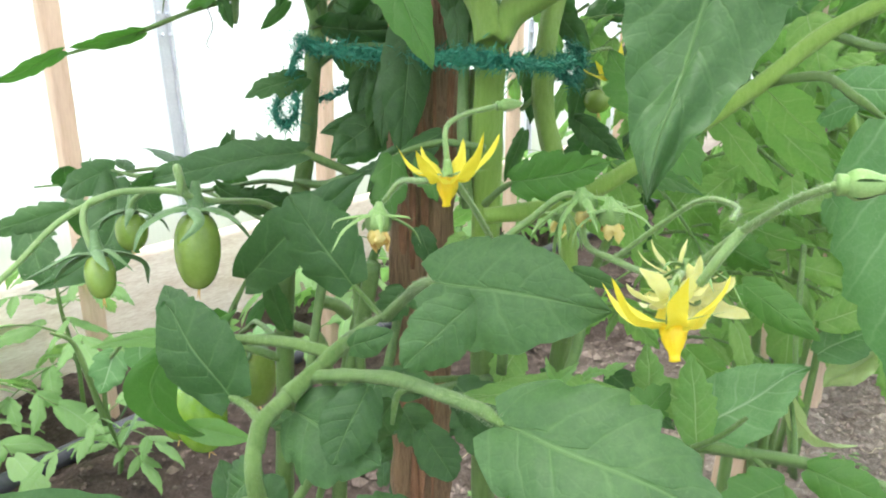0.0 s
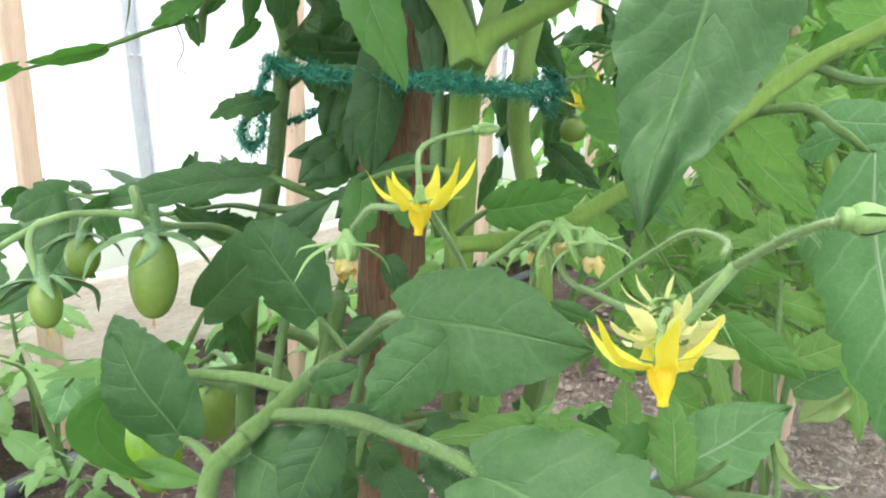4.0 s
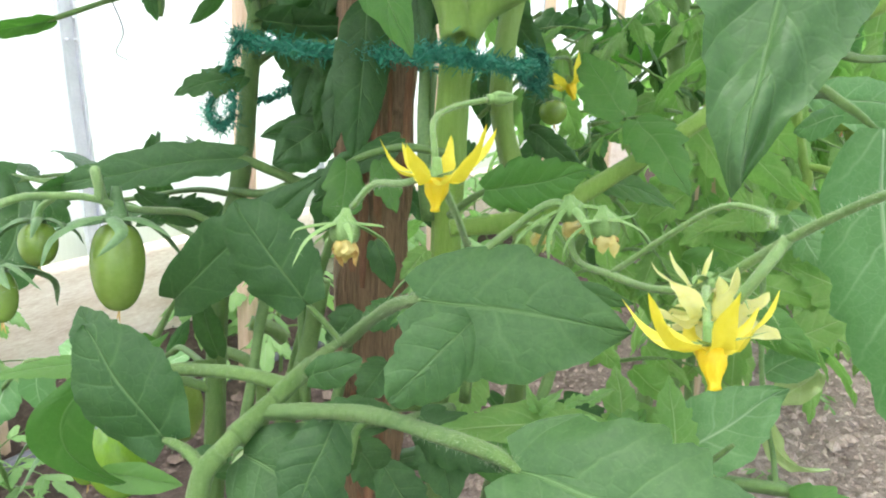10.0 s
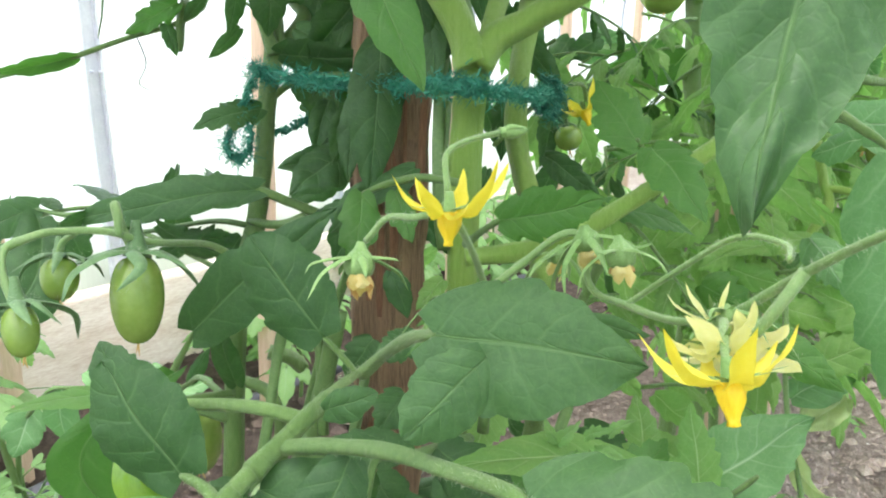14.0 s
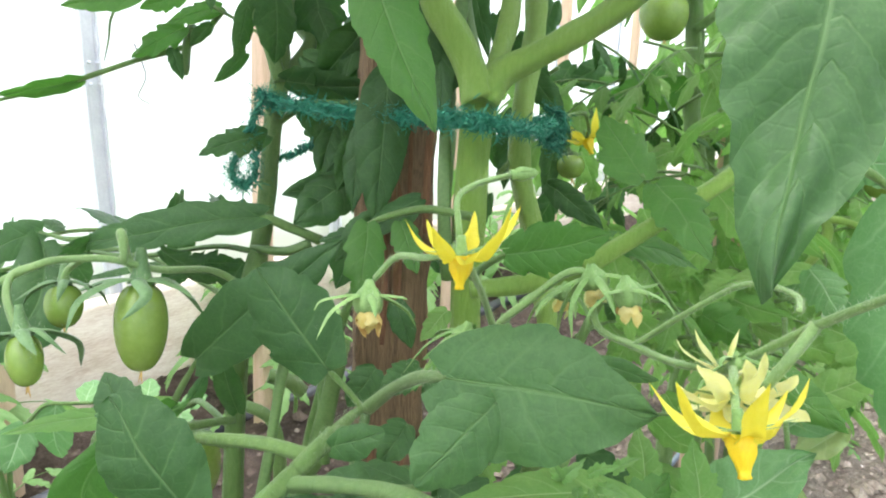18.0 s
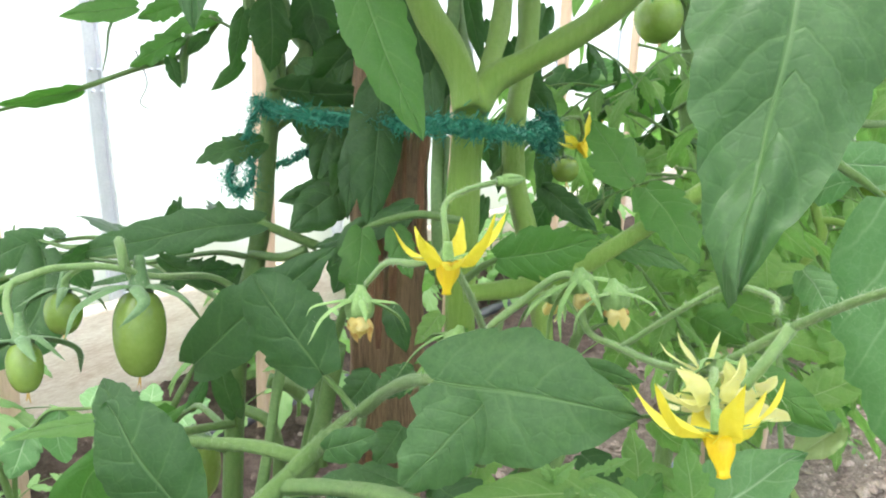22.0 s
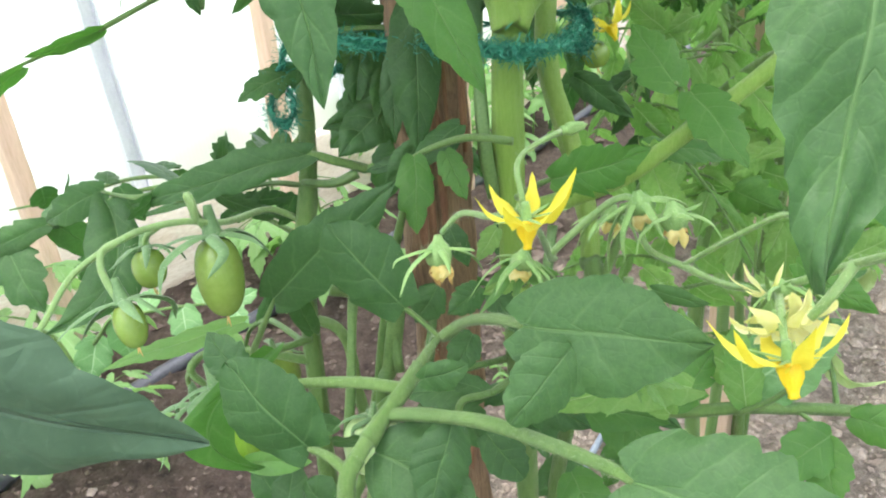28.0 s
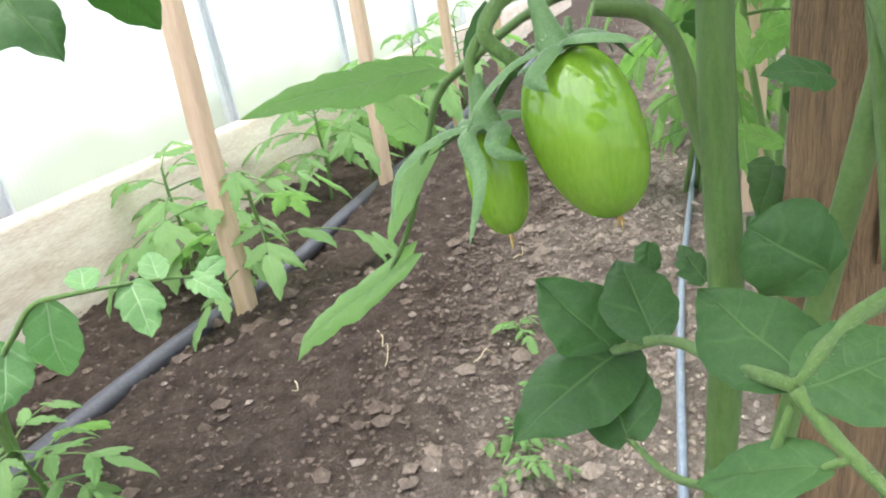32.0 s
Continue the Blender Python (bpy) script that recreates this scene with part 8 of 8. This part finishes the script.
leaflet(back_leaf, (0.1627, 0.5088, 0.5806), (0.1326, 0.4991, 0.5922), 0.0180, (-0.3196, -0.8619, 0.3936), lobes=4, depth=0.1, fold=0.2, puff=0.14, seed=257, mat=LEAF_FRESH)
leaflet(back_leaf, (0.2416, 0.4312, 0.6181), (0.2530, 0.3732, 0.5987), 0.0268, (-0.4810, -0.6796, 0.5540), lobes=4, depth=0.1, fold=0.25, puff=0.14, seed=258, mat=LEAF_SOFT)
leaflet(back_leaf, (0.2855, 0.4076, 0.6541), (0.2574, 0.3855, 0.6141), 0.0349, (-0.8584, -0.4618, 0.2232), lobes=3, depth=0.06, fold=0.9, puff=0.14, curl=0.1, seed=259, mat=LEAF_FAR)
leaflet(back_leaf, (0.2341, 0.4193, 0.5479), (0.1715, 0.4019, 0.5429), 0.0230, (-0.3350, -0.6028, 0.7241), lobes=4, depth=0.14, fold=0.2, puff=0.14, seed=261, mat=LEAF_FAR)
stalk(back_leaf, "petiolule", [(0.2542, 0.4664, 0.6063), (0.2606, 0.4590, 0.5760), (0.2633, 0.4547, 0.5609), (0.2509, 0.4574, 0.5359)], 0.0032, 0.0028, mat=STEM_MAIN)
stalk(back_leaf, "petiolule", [(0.2617, 0.4577, 0.5720), (0.2724, 0.4503, 0.5714), (0.2920, 0.4348, 0.5643)], 0.0024, 0.0024, mat=STEM_MAIN)
side_shoot = stalk(stem_right, "truss", [(0.045, 0.41, 0.6), (0.075, 0.43, 0.625), (0.1, 0.452, 0.632), (0.106, 0.457, 0.622)], 0.0014, 0.001, hairy=80)
flower(side_shoot, (0.105, 0.457, 0.617), (0.3, -0.3, -0.8), 0.034, seed=41)
fruit(side_shoot, (0.0949, 0.4553, 0.6076), (0.0963, 0.4513, 0.5937), 0.0088, seed=42, span=0.011, label="pea-sized green fruit")
rng = random.Random(55)
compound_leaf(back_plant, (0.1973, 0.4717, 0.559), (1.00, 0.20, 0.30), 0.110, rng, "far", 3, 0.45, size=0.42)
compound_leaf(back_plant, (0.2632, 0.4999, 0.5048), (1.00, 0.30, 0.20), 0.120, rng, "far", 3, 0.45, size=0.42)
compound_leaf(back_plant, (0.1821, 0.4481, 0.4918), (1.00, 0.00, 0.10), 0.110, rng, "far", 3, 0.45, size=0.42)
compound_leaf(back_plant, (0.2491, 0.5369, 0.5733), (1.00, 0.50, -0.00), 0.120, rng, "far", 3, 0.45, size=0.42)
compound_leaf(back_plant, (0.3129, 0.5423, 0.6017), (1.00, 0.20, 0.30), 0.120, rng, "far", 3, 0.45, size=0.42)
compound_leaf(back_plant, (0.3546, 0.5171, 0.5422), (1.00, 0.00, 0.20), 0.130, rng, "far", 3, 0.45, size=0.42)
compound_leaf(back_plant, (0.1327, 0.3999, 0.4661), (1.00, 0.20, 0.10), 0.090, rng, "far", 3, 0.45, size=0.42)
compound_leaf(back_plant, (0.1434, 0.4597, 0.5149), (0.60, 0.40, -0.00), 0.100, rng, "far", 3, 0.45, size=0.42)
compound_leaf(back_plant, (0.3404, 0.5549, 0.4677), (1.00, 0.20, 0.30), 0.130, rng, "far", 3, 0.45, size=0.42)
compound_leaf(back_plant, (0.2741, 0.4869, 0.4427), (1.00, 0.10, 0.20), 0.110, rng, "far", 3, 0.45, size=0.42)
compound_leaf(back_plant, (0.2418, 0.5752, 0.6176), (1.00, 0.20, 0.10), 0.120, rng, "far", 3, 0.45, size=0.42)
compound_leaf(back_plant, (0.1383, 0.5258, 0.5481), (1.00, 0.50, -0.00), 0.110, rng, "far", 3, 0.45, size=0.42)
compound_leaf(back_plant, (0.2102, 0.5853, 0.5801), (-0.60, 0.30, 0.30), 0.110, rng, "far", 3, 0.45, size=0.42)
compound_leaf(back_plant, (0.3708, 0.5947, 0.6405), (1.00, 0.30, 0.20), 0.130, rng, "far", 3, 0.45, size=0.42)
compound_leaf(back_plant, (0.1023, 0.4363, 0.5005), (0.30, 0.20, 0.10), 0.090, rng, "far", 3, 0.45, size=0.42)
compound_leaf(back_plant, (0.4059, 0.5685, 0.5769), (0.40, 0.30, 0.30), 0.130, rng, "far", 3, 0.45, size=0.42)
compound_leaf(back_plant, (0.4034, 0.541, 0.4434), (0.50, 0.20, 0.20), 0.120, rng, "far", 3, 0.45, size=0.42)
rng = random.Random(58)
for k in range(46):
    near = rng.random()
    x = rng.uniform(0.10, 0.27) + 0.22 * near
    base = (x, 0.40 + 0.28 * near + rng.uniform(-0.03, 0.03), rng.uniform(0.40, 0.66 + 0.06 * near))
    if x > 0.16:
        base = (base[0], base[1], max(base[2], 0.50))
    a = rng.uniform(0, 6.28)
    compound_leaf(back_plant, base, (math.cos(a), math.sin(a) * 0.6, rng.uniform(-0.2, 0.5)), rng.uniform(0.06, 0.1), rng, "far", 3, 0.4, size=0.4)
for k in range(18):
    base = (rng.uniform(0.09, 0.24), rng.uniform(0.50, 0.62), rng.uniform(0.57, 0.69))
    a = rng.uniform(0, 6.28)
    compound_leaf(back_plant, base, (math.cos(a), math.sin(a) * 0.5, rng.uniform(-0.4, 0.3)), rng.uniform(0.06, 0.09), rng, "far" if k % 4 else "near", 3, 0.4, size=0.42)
# tops of the two plants, above eye height, mostly unseen and added for shade
rng = random.Random(91)
stalk(stem_right, "stem", [(-0.0045, 0.3391, 0.7359), (-0.0195, 0.3341, 0.9279), (-0.0545, 0.3091, 1.12)], 0.0045, 0.0025)
for k in range(9):
    compound_leaf(stem_right, V((-0.0045, 0.3391, 0.7359)).lerp(V((-0.0545, 0.3091, 1.12)), 0.12 + 0.1 * k), (math.cos(k * 2.4 + 0), math.sin(k * 2.4 + 0), rng.uniform(0.25, 0.6)), rng.uniform(0.12, 0.18), rng, "near", 3, 0.3)
stalk(stem_right, "stem", [(0.0463, 0.393, 0.719), (0.0663, 0.418, 0.9195), (0.0663, 0.423, 1.12)], 0.0045, 0.0025)
for k in range(9):
    compound_leaf(stem_right, V((0.0463, 0.393, 0.719)).lerp(V((0.0663, 0.423, 1.12)), 0.12 + 0.1 * k), (math.cos(k * 2.4 + 1), math.sin(k * 2.4 + 1), rng.uniform(0.25, 0.6)), rng.uniform(0.12, 0.18), rng, "near", 3, 0.3)
stalk(stem_right, "stem", [(0.0694, 0.4638, 0.7132), (0.1094, 0.4738, 0.9166), (0.1294, 0.4638, 1.12)], 0.0045, 0.0025)
for k in range(9):
    compound_leaf(stem_right, V((0.0694, 0.4638, 0.7132)).lerp(V((0.1294, 0.4638, 1.12)), 0.12 + 0.1 * k), (math.cos(k * 2.4 + 2), math.sin(k * 2.4 + 2), rng.uniform(0.25, 0.6)), rng.uniform(0.12, 0.18), rng, "near", 3, 0.3)
stalk(stem_left, "stem", [(-0.073, 0.4575, 0.7233), (-0.088, 0.4675, 0.9216), (-0.123, 0.4575, 1.12)], 0.0045, 0.0025)
for k in range(9):
    compound_leaf(stem_left, V((-0.073, 0.4575, 0.7233)).lerp(V((-0.123, 0.4575, 1.12)), 0.12 + 0.1 * k), (math.cos(k * 2.4 + 3), math.sin(k * 2.4 + 3), rng.uniform(0.25, 0.6)), rng.uniform(0.12, 0.18), rng, "near", 3, 0.3)
stalk(stem_right, "stem", [(0.0969, 0.3264, 0.6942), (0.1569, 0.3064, 0.9071), (0.1969, 0.2664, 1.12)], 0.0045, 0.0025)
for k in range(9):
    compound_leaf(stem_right, V((0.0969, 0.3264, 0.6942)).lerp(V((0.1969, 0.2664, 1.12)), 0.12 + 0.1 * k), (math.cos(k * 2.4 + 4), math.sin(k * 2.4 + 4), rng.uniform(0.25, 0.6)), rng.uniform(0.12, 0.18), rng, "near", 3, 0.3)
stalk(stem_left, "stem", [(-0.0876, 0.4443, 0.7135), (-0.1376, 0.4293, 0.9167), (-0.2076, 0.3943, 1.12)], 0.0045, 0.0025)
for k in range(9):
    compound_leaf(stem_left, V((-0.0876, 0.4443, 0.7135)).lerp(V((-0.2076, 0.3943, 1.12)), 0.12 + 0.1 * k), (math.cos(k * 2.4 + 5), math.sin(k * 2.4 + 5), rng.uniform(0.25, 0.6)), rng.uniform(0.12, 0.18), rng, "near", 3, 0.3)

# ---------------------------------------------------------------- stake, twine
stake_foot, stake_top = V((-0.0125, 0.392, -0.05)), V((-0.0063, 0.394, 1.25))
stake = thing("stake", stake_foot, "rough reddish-brown wooden stake with peeling bark between the stems", "stake")
g = Geo()
box(g, stake_foot - V((0.0155, 0.0175, 0)), V((0.034, 0.003, 0)), V((-0.004, 0.032, 0)), stake_top - stake_foot, 0.003, 8, 130)
part("shaft", g, STAKE, stake)
rng = random.Random(17)
for k in range(26):
    f = rng.uniform(0.3, 0.75)
    p = stake_foot.lerp(stake_top, f) + V((rng.uniform(-0.015, 0.015), -0.0182 + rng.uniform(-0.001, 0.001), 0))
    way = (stake_top - stake_foot).normalized()
    ln = rng.uniform(0.03, 0.10)
    g = Geo()
    ribbon(g, [p, p + way * ln * 0.4 + V((0, -0.001, 0)), p + way * ln * 0.8 + V((rng.uniform(-0.002, 0.002), -0.0015, 0)), p + way * ln + V((rng.uniform(-0.004, 0.004), rng.uniform(-0.007, -0.001), 0))], rng.uniform(0.002, 0.007), V((1, 0, 0)))
    part("bark_strip", g, BARK, stake)

# ---------------------------------------------------------------- young plants along the wall
def seedling(foot, height, leaves, seed, lean=(0, 0), length=0.12, key="young"):
    rng = random.Random(seed)
    foot = V((foot[0], foot[1], ground_height(*foot) - 0.005))
    ob = thing("young_tomato_plant", foot, "young light green tomato plant in the wall-side row", "tomato plant", "young tomato plants")
    top = foot + V((lean[0], lean[1], height))
    pts = [foot, foot.lerp(top, 0.4) + V((0.006, 0.004, 0)), foot.lerp(top, 0.75), top]
    g = Geo()
    line = tube(g, pts, 0.0042, 0.0026, 8, 5)
    part("stem", g, STEM, ob)
    for k in range(leaves):
        f = 0.35 + 0.65 * k / max(1, leaves - 1)
        p = line[min(len(line) - 1, int(f * (len(line) - 1)))]
        a = k * 2.4 + rng.uniform(-0.4, 0.4) + seed
        up = rng.uniform(0.1, 0.5) if f < 0.8 else rng.uniform(0.5, 1.2)
        compound_leaf(ob, p, (math.cos(a), math.sin(a), up), length * rng.uniform(0.75, 1.2) * (1.0 if f < 0.8 else 0.7), rng, key, 2, 0.4, size=0.6, hang=0.55)
    return ob


seedling((-0.62, 1.07), 0.26, 9, 2, (-0.01, 0.0), 0.15)
near_plant = seedling((-0.465, 0.872), 0.11, 8, 3, (0.003, -0.012), 0.085)
stalk(near_plant, "petiole", [(-0.4629, 0.8533, 0.1196), (-0.4527, 0.8498, 0.1999), (-0.4185, 0.8346, 0.2468), (-0.3986, 0.8307, 0.2665), (-0.3739, 0.8315, 0.2677), (-0.3199, 0.8767, 0.2476), (-0.2554, 0.9176, 0.2217)], 0.0034, 0.0016)
stalk(near_plant, "petiole", [(-0.4629, 0.8533, 0.1196), (-0.4679, 0.8402, 0.1899), (-0.4807, 0.8372, 0.2482), (-0.4958, 0.8173, 0.2716)], 0.0047, 0.0024)
leaflet(near_plant, (-0.3893, 0.8329, 0.2661), (-0.3994, 0.8577, 0.1836), 0.0586, (0.0030, -0.8192, 0.5735), lobes=3, depth=0.14, fold=0.3, seed=410, mat=LEAF_SOFT, label="drooping grey-green leaflet")
leaflet(near_plant, (-0.3271, 0.8716, 0.2509), (-0.3188, 0.8312, 0.2090), 0.0518, (0.2971, -0.7590, 0.5794), lobes=3, depth=0.14, fold=0.3, seed=411, mat=LEAF_SOFT, label="drooping grey-green leaflet")
leaflet(near_plant, (-0.4318, 0.8476, 0.2330), (-0.4476, 0.8209, 0.1834), 0.0592, (0.3805, -0.6432, 0.6645), lobes=3, depth=0.14, fold=0.3, seed=412, mat=LEAF_SOFT, label="drooping grey-green leaflet")
leaflet(near_plant, (-0.3590, 0.8437, 0.2630), (-0.3695, 0.8971, 0.2682), 0.0340, (0.2047, -0.6112, 0.7645), lobes=3, depth=0.14, fold=0.3, seed=413, mat=LEAF_SOFT)
leaflet(near_plant, (-0.3048, 0.8870, 0.2414), (-0.3099, 0.9245, 0.2594), 0.0321, (0.1526, -0.6174, 0.7717), lobes=3, depth=0.14, fold=0.3, seed=414, mat=LEAF_SOFT)
leaflet(near_plant, (-0.2783, 0.9064, 0.2296), (-0.2495, 0.8773, 0.2063), 0.0332, (0.1291, -0.6176, 0.7758), lobes=3, depth=0.14, fold=0.3, seed=415, mat=LEAF_SOFT)
leaflet(near_plant, (-0.2669, 0.9112, 0.2263), (-0.2408, 0.9305, 0.2327), 0.0289, (0.1195, -0.6179, 0.7772), lobes=3, depth=0.14, fold=0.3, seed=416, mat=LEAF_SOFT)
seedling((-0.74, 0.95), 0.22, 8, 12, (-0.02, 0.0), 0.16)
seedling((-0.175, 1.309), 0.22, 9, 4, (-0.01, 0.01), 0.15)
seedling((-0.311, 1.57), 0.23, 10, 5, (0.0, 0.0), 0.16)
seedling((0.03, 1.86), 0.24, 10, 6, (0.0, 0.0), 0.16)
seedling((0.17, 2.01), 0.26, 9, 7, (0.0, 0.0), 0.17)
seedling((0.45, 2.36), 0.3, 10, 8, (0.0, 0.0), 0.17)
seedling((0.32, 2.19), 0.28, 9, 9, (0.0, 0.0), 0.17)
seedling((0.72, 2.68), 0.35, 10, 10, (0.0, 0.0), 0.18)


# ---------------------------------------------------------------- grown plants further along the rows
def grown(foot, height, seed, stems=3, leaves=26, length=0.2, low=0.1, key="far"):
    rng = random.Random(seed)
    foot = V((foot[0], foot[1], -0.01))
    ob = thing("tomato_plant", foot, "grown leafy tomato plant further along the row", "tomato plant", "background tomato plants")
    lines = []
    for k in range(stems):
        a = rng.uniform(0, 6.28)
        top = foot + V((math.cos(a) * 0.09, math.sin(a) * 0.09, height * rng.uniform(0.85, 1.05)))
        g = Geo()
        lines.append(tube(g, [foot + V((rng.uniform(-0.02, 0.02), rng.uniform(-0.02, 0.02), 0)), foot.lerp(top, 0.4) + V((rng.uniform(-0.02, 0.02), rng.uniform(-0.02, 0.02), 0)), foot.lerp(top, 0.75), top], 0.006, 0.003, 8, 6))
        part("stem", g, STEM, ob)
    for k in range(leaves):
        line = lines[k % stems]
        f = low + (1 - low) * (k + rng.random()) / leaves
        p = line[min(len(line) - 1, int(f * (len(line) - 1)))]
        a = k * 2.4 + rng.uniform(-0.5, 0.5)
        compound_leaf(ob, p, (math.cos(a), math.sin(a), rng.uniform(-0.1, 0.6)), length * rng.uniform(0.7, 1.2), rng, key, 3, rng.uniform(0.3, 0.8))
    return ob


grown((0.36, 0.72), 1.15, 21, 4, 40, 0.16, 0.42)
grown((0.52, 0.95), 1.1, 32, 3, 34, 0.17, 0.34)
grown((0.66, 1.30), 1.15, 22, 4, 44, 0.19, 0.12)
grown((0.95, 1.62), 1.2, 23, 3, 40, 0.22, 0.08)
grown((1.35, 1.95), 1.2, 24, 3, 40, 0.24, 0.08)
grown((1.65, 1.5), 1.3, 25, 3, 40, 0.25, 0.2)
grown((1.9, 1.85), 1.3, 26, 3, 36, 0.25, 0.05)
build_post((0.335, 0.72, -0.05), (0.345, 0.73, 1.2), 0.034, WOOD, "pale wooden stake among tomato foliage", 6, "row stakes")
build_post((0.66, 1.16, -0.05), (0.66, 1.16, 1.2), 0.034, WOOD, "pale wooden stake among tomato foliage", 7, "row stakes")


for x, y in ((0.0, 0.78), (0.05, 0.82), (-0.02, 0.72), (0.62, 0.95), (0.85, 1.2), (0.1, 0.98)):
    weed = seedling((x, y), 0.025, 5, int(x * 50 + y * 91), (0, 0), 0.04)
    tagged(weed, "tiny green weed seedling growing on the soil", "weed", "weeds")
    weed.name = "weed"


# ---------------------------------------------------------------- fuzzy twine round the stems
def twine(pts, fuzz, seed, name="twine_strand"):
    rng = random.Random(seed)
    g, fz = Geo(), Geo()
    line = spline(pts, 14)
    for k in range(3):
        off = [p + V((math.sin(i * 0.9 + k * 2.1), math.cos(i * 0.9 + k * 2.1), math.sin(i * 0.7 + k * 2.1 + 1))) * (0.0012 + 0.0012 * noise.noise(p * 90 + V((k * 7.0, 0, 0)))) + V((0, 0, 0.0022 * noise.noise(p * 70 + V((0, k * 5.0, seed))))) for i, p in enumerate(line)]
        tube(g, off, 0.0008, 0.0008, 6, 2)
    for _ in range(fuzz):
        i = rng.randrange(len(line) - 1)
        p = line[i].lerp(line[i + 1], rng.random())
        p = p + V((rng.gauss(0, 1), rng.gauss(0, 1), rng.gauss(0, 1))) * 0.0016 * (1 + noise.noise(p * 130))
        run = (line[i + 1] - line[i]).normalized()
        d = (V((rng.gauss(0, 1), rng.gauss(0, 1), rng.gauss(0, 1))) + run * rng.gauss(0, 1.6)).normalized()
        e = V((rng.gauss(0, 1), rng.gauss(0, 1), rng.gauss(0, 1))).normalized()
        s = d.cross(e).normalized() * rng.uniform(0.00012, 0.00026)
        q = p + d * 0.0012
        ln = rng.uniform(0.0014, 0.0046)
        mid, end = q + d * ln * 0.5 + e * ln * 0.3, q + d * ln * 0.75 + e * ln * 0.75
        fz.add([q - s, q + s, mid + s, mid - s, end + s * 0.5, end - s * 0.5], [(0, 1, 2, 3), (3, 2, 4, 5)])
    return g, fz



twine_tie = thing("twine_tie", (0, 0.38, 0.63), "shaggy dark green twine tied round stems and stake", "twine")
cord, fuzz = twine([(-0.0775, 0.4205, 0.6362), (-0.0711, 0.4152, 0.632), (-0.0495, 0.394, 0.6301), (-0.0239, 0.370, 0.629), (-0.0053, 0.3605, 0.6286), (0.0107, 0.328, 0.6307), (0.0232, 0.3212, 0.6293), (0.0376, 0.3336, 0.6285), (0.0564, 0.369, 0.6269), (0.0743, 0.4109, 0.6286), (0.0727, 0.4532, 0.627), (0.0384, 0.4753, 0.6217), (-0.0137, 0.4696, 0.6238), (-0.0562, 0.4642, 0.6291), (-0.08, 0.4412, 0.634), (-0.0775, 0.4205, 0.6362)], 3800, 1)
strand = part("strand", cord, TWINE, twine_tie)
part("fibre", fuzz, TWINE, strand)
cord, fuzz = twine([(-0.0759, 0.4177, 0.6349), (-0.0492, 0.393, 0.6327), (-0.0237, 0.369, 0.6312), (-0.005, 0.3595, 0.631), (0.0107, 0.3277, 0.6328), (0.0233, 0.3211, 0.6319), (0.047, 0.3434, 0.6281), (0.0689, 0.3893, 0.6268)], 2600, 2)
strand = part("strand", cord, TWINE, twine_tie)
part("fibre", fuzz, TWINE, strand)
cord, fuzz = twine([(-0.077, 0.4147, 0.6353), (-0.0807, 0.4106, 0.6234), (-0.0878, 0.4057, 0.6085), (-0.09, 0.4004, 0.5993), (-0.0853, 0.3945, 0.5931), (-0.0788, 0.3956, 0.5974), (-0.0798, 0.4056, 0.6098)], 1500, 3)
strand = part("strand", cord, TWINE, twine_tie)
part("fibre", fuzz, TWINE, strand)
cord, fuzz = twine([(0.0707, 0.3999, 0.6269), (0.0616, 0.3827, 0.6218), (0.07, 0.386, 0.618), (0.0756, 0.4006, 0.6298), (0.0697, 0.4136, 0.6348)], 1400, 4)
strand = part("strand", cord, TWINE, twine_tie)
part("fibre", fuzz, TWINE, strand)
cord, fuzz = twine([(-0.0705, 0.4237, 0.6029), (-0.0631, 0.4454, 0.6056), (-0.0498, 0.4575, 0.6121)], 250, 5)
strand = part("strand", cord, TWINE, twine_tie)
part("fibre", fuzz, TWINE, strand)
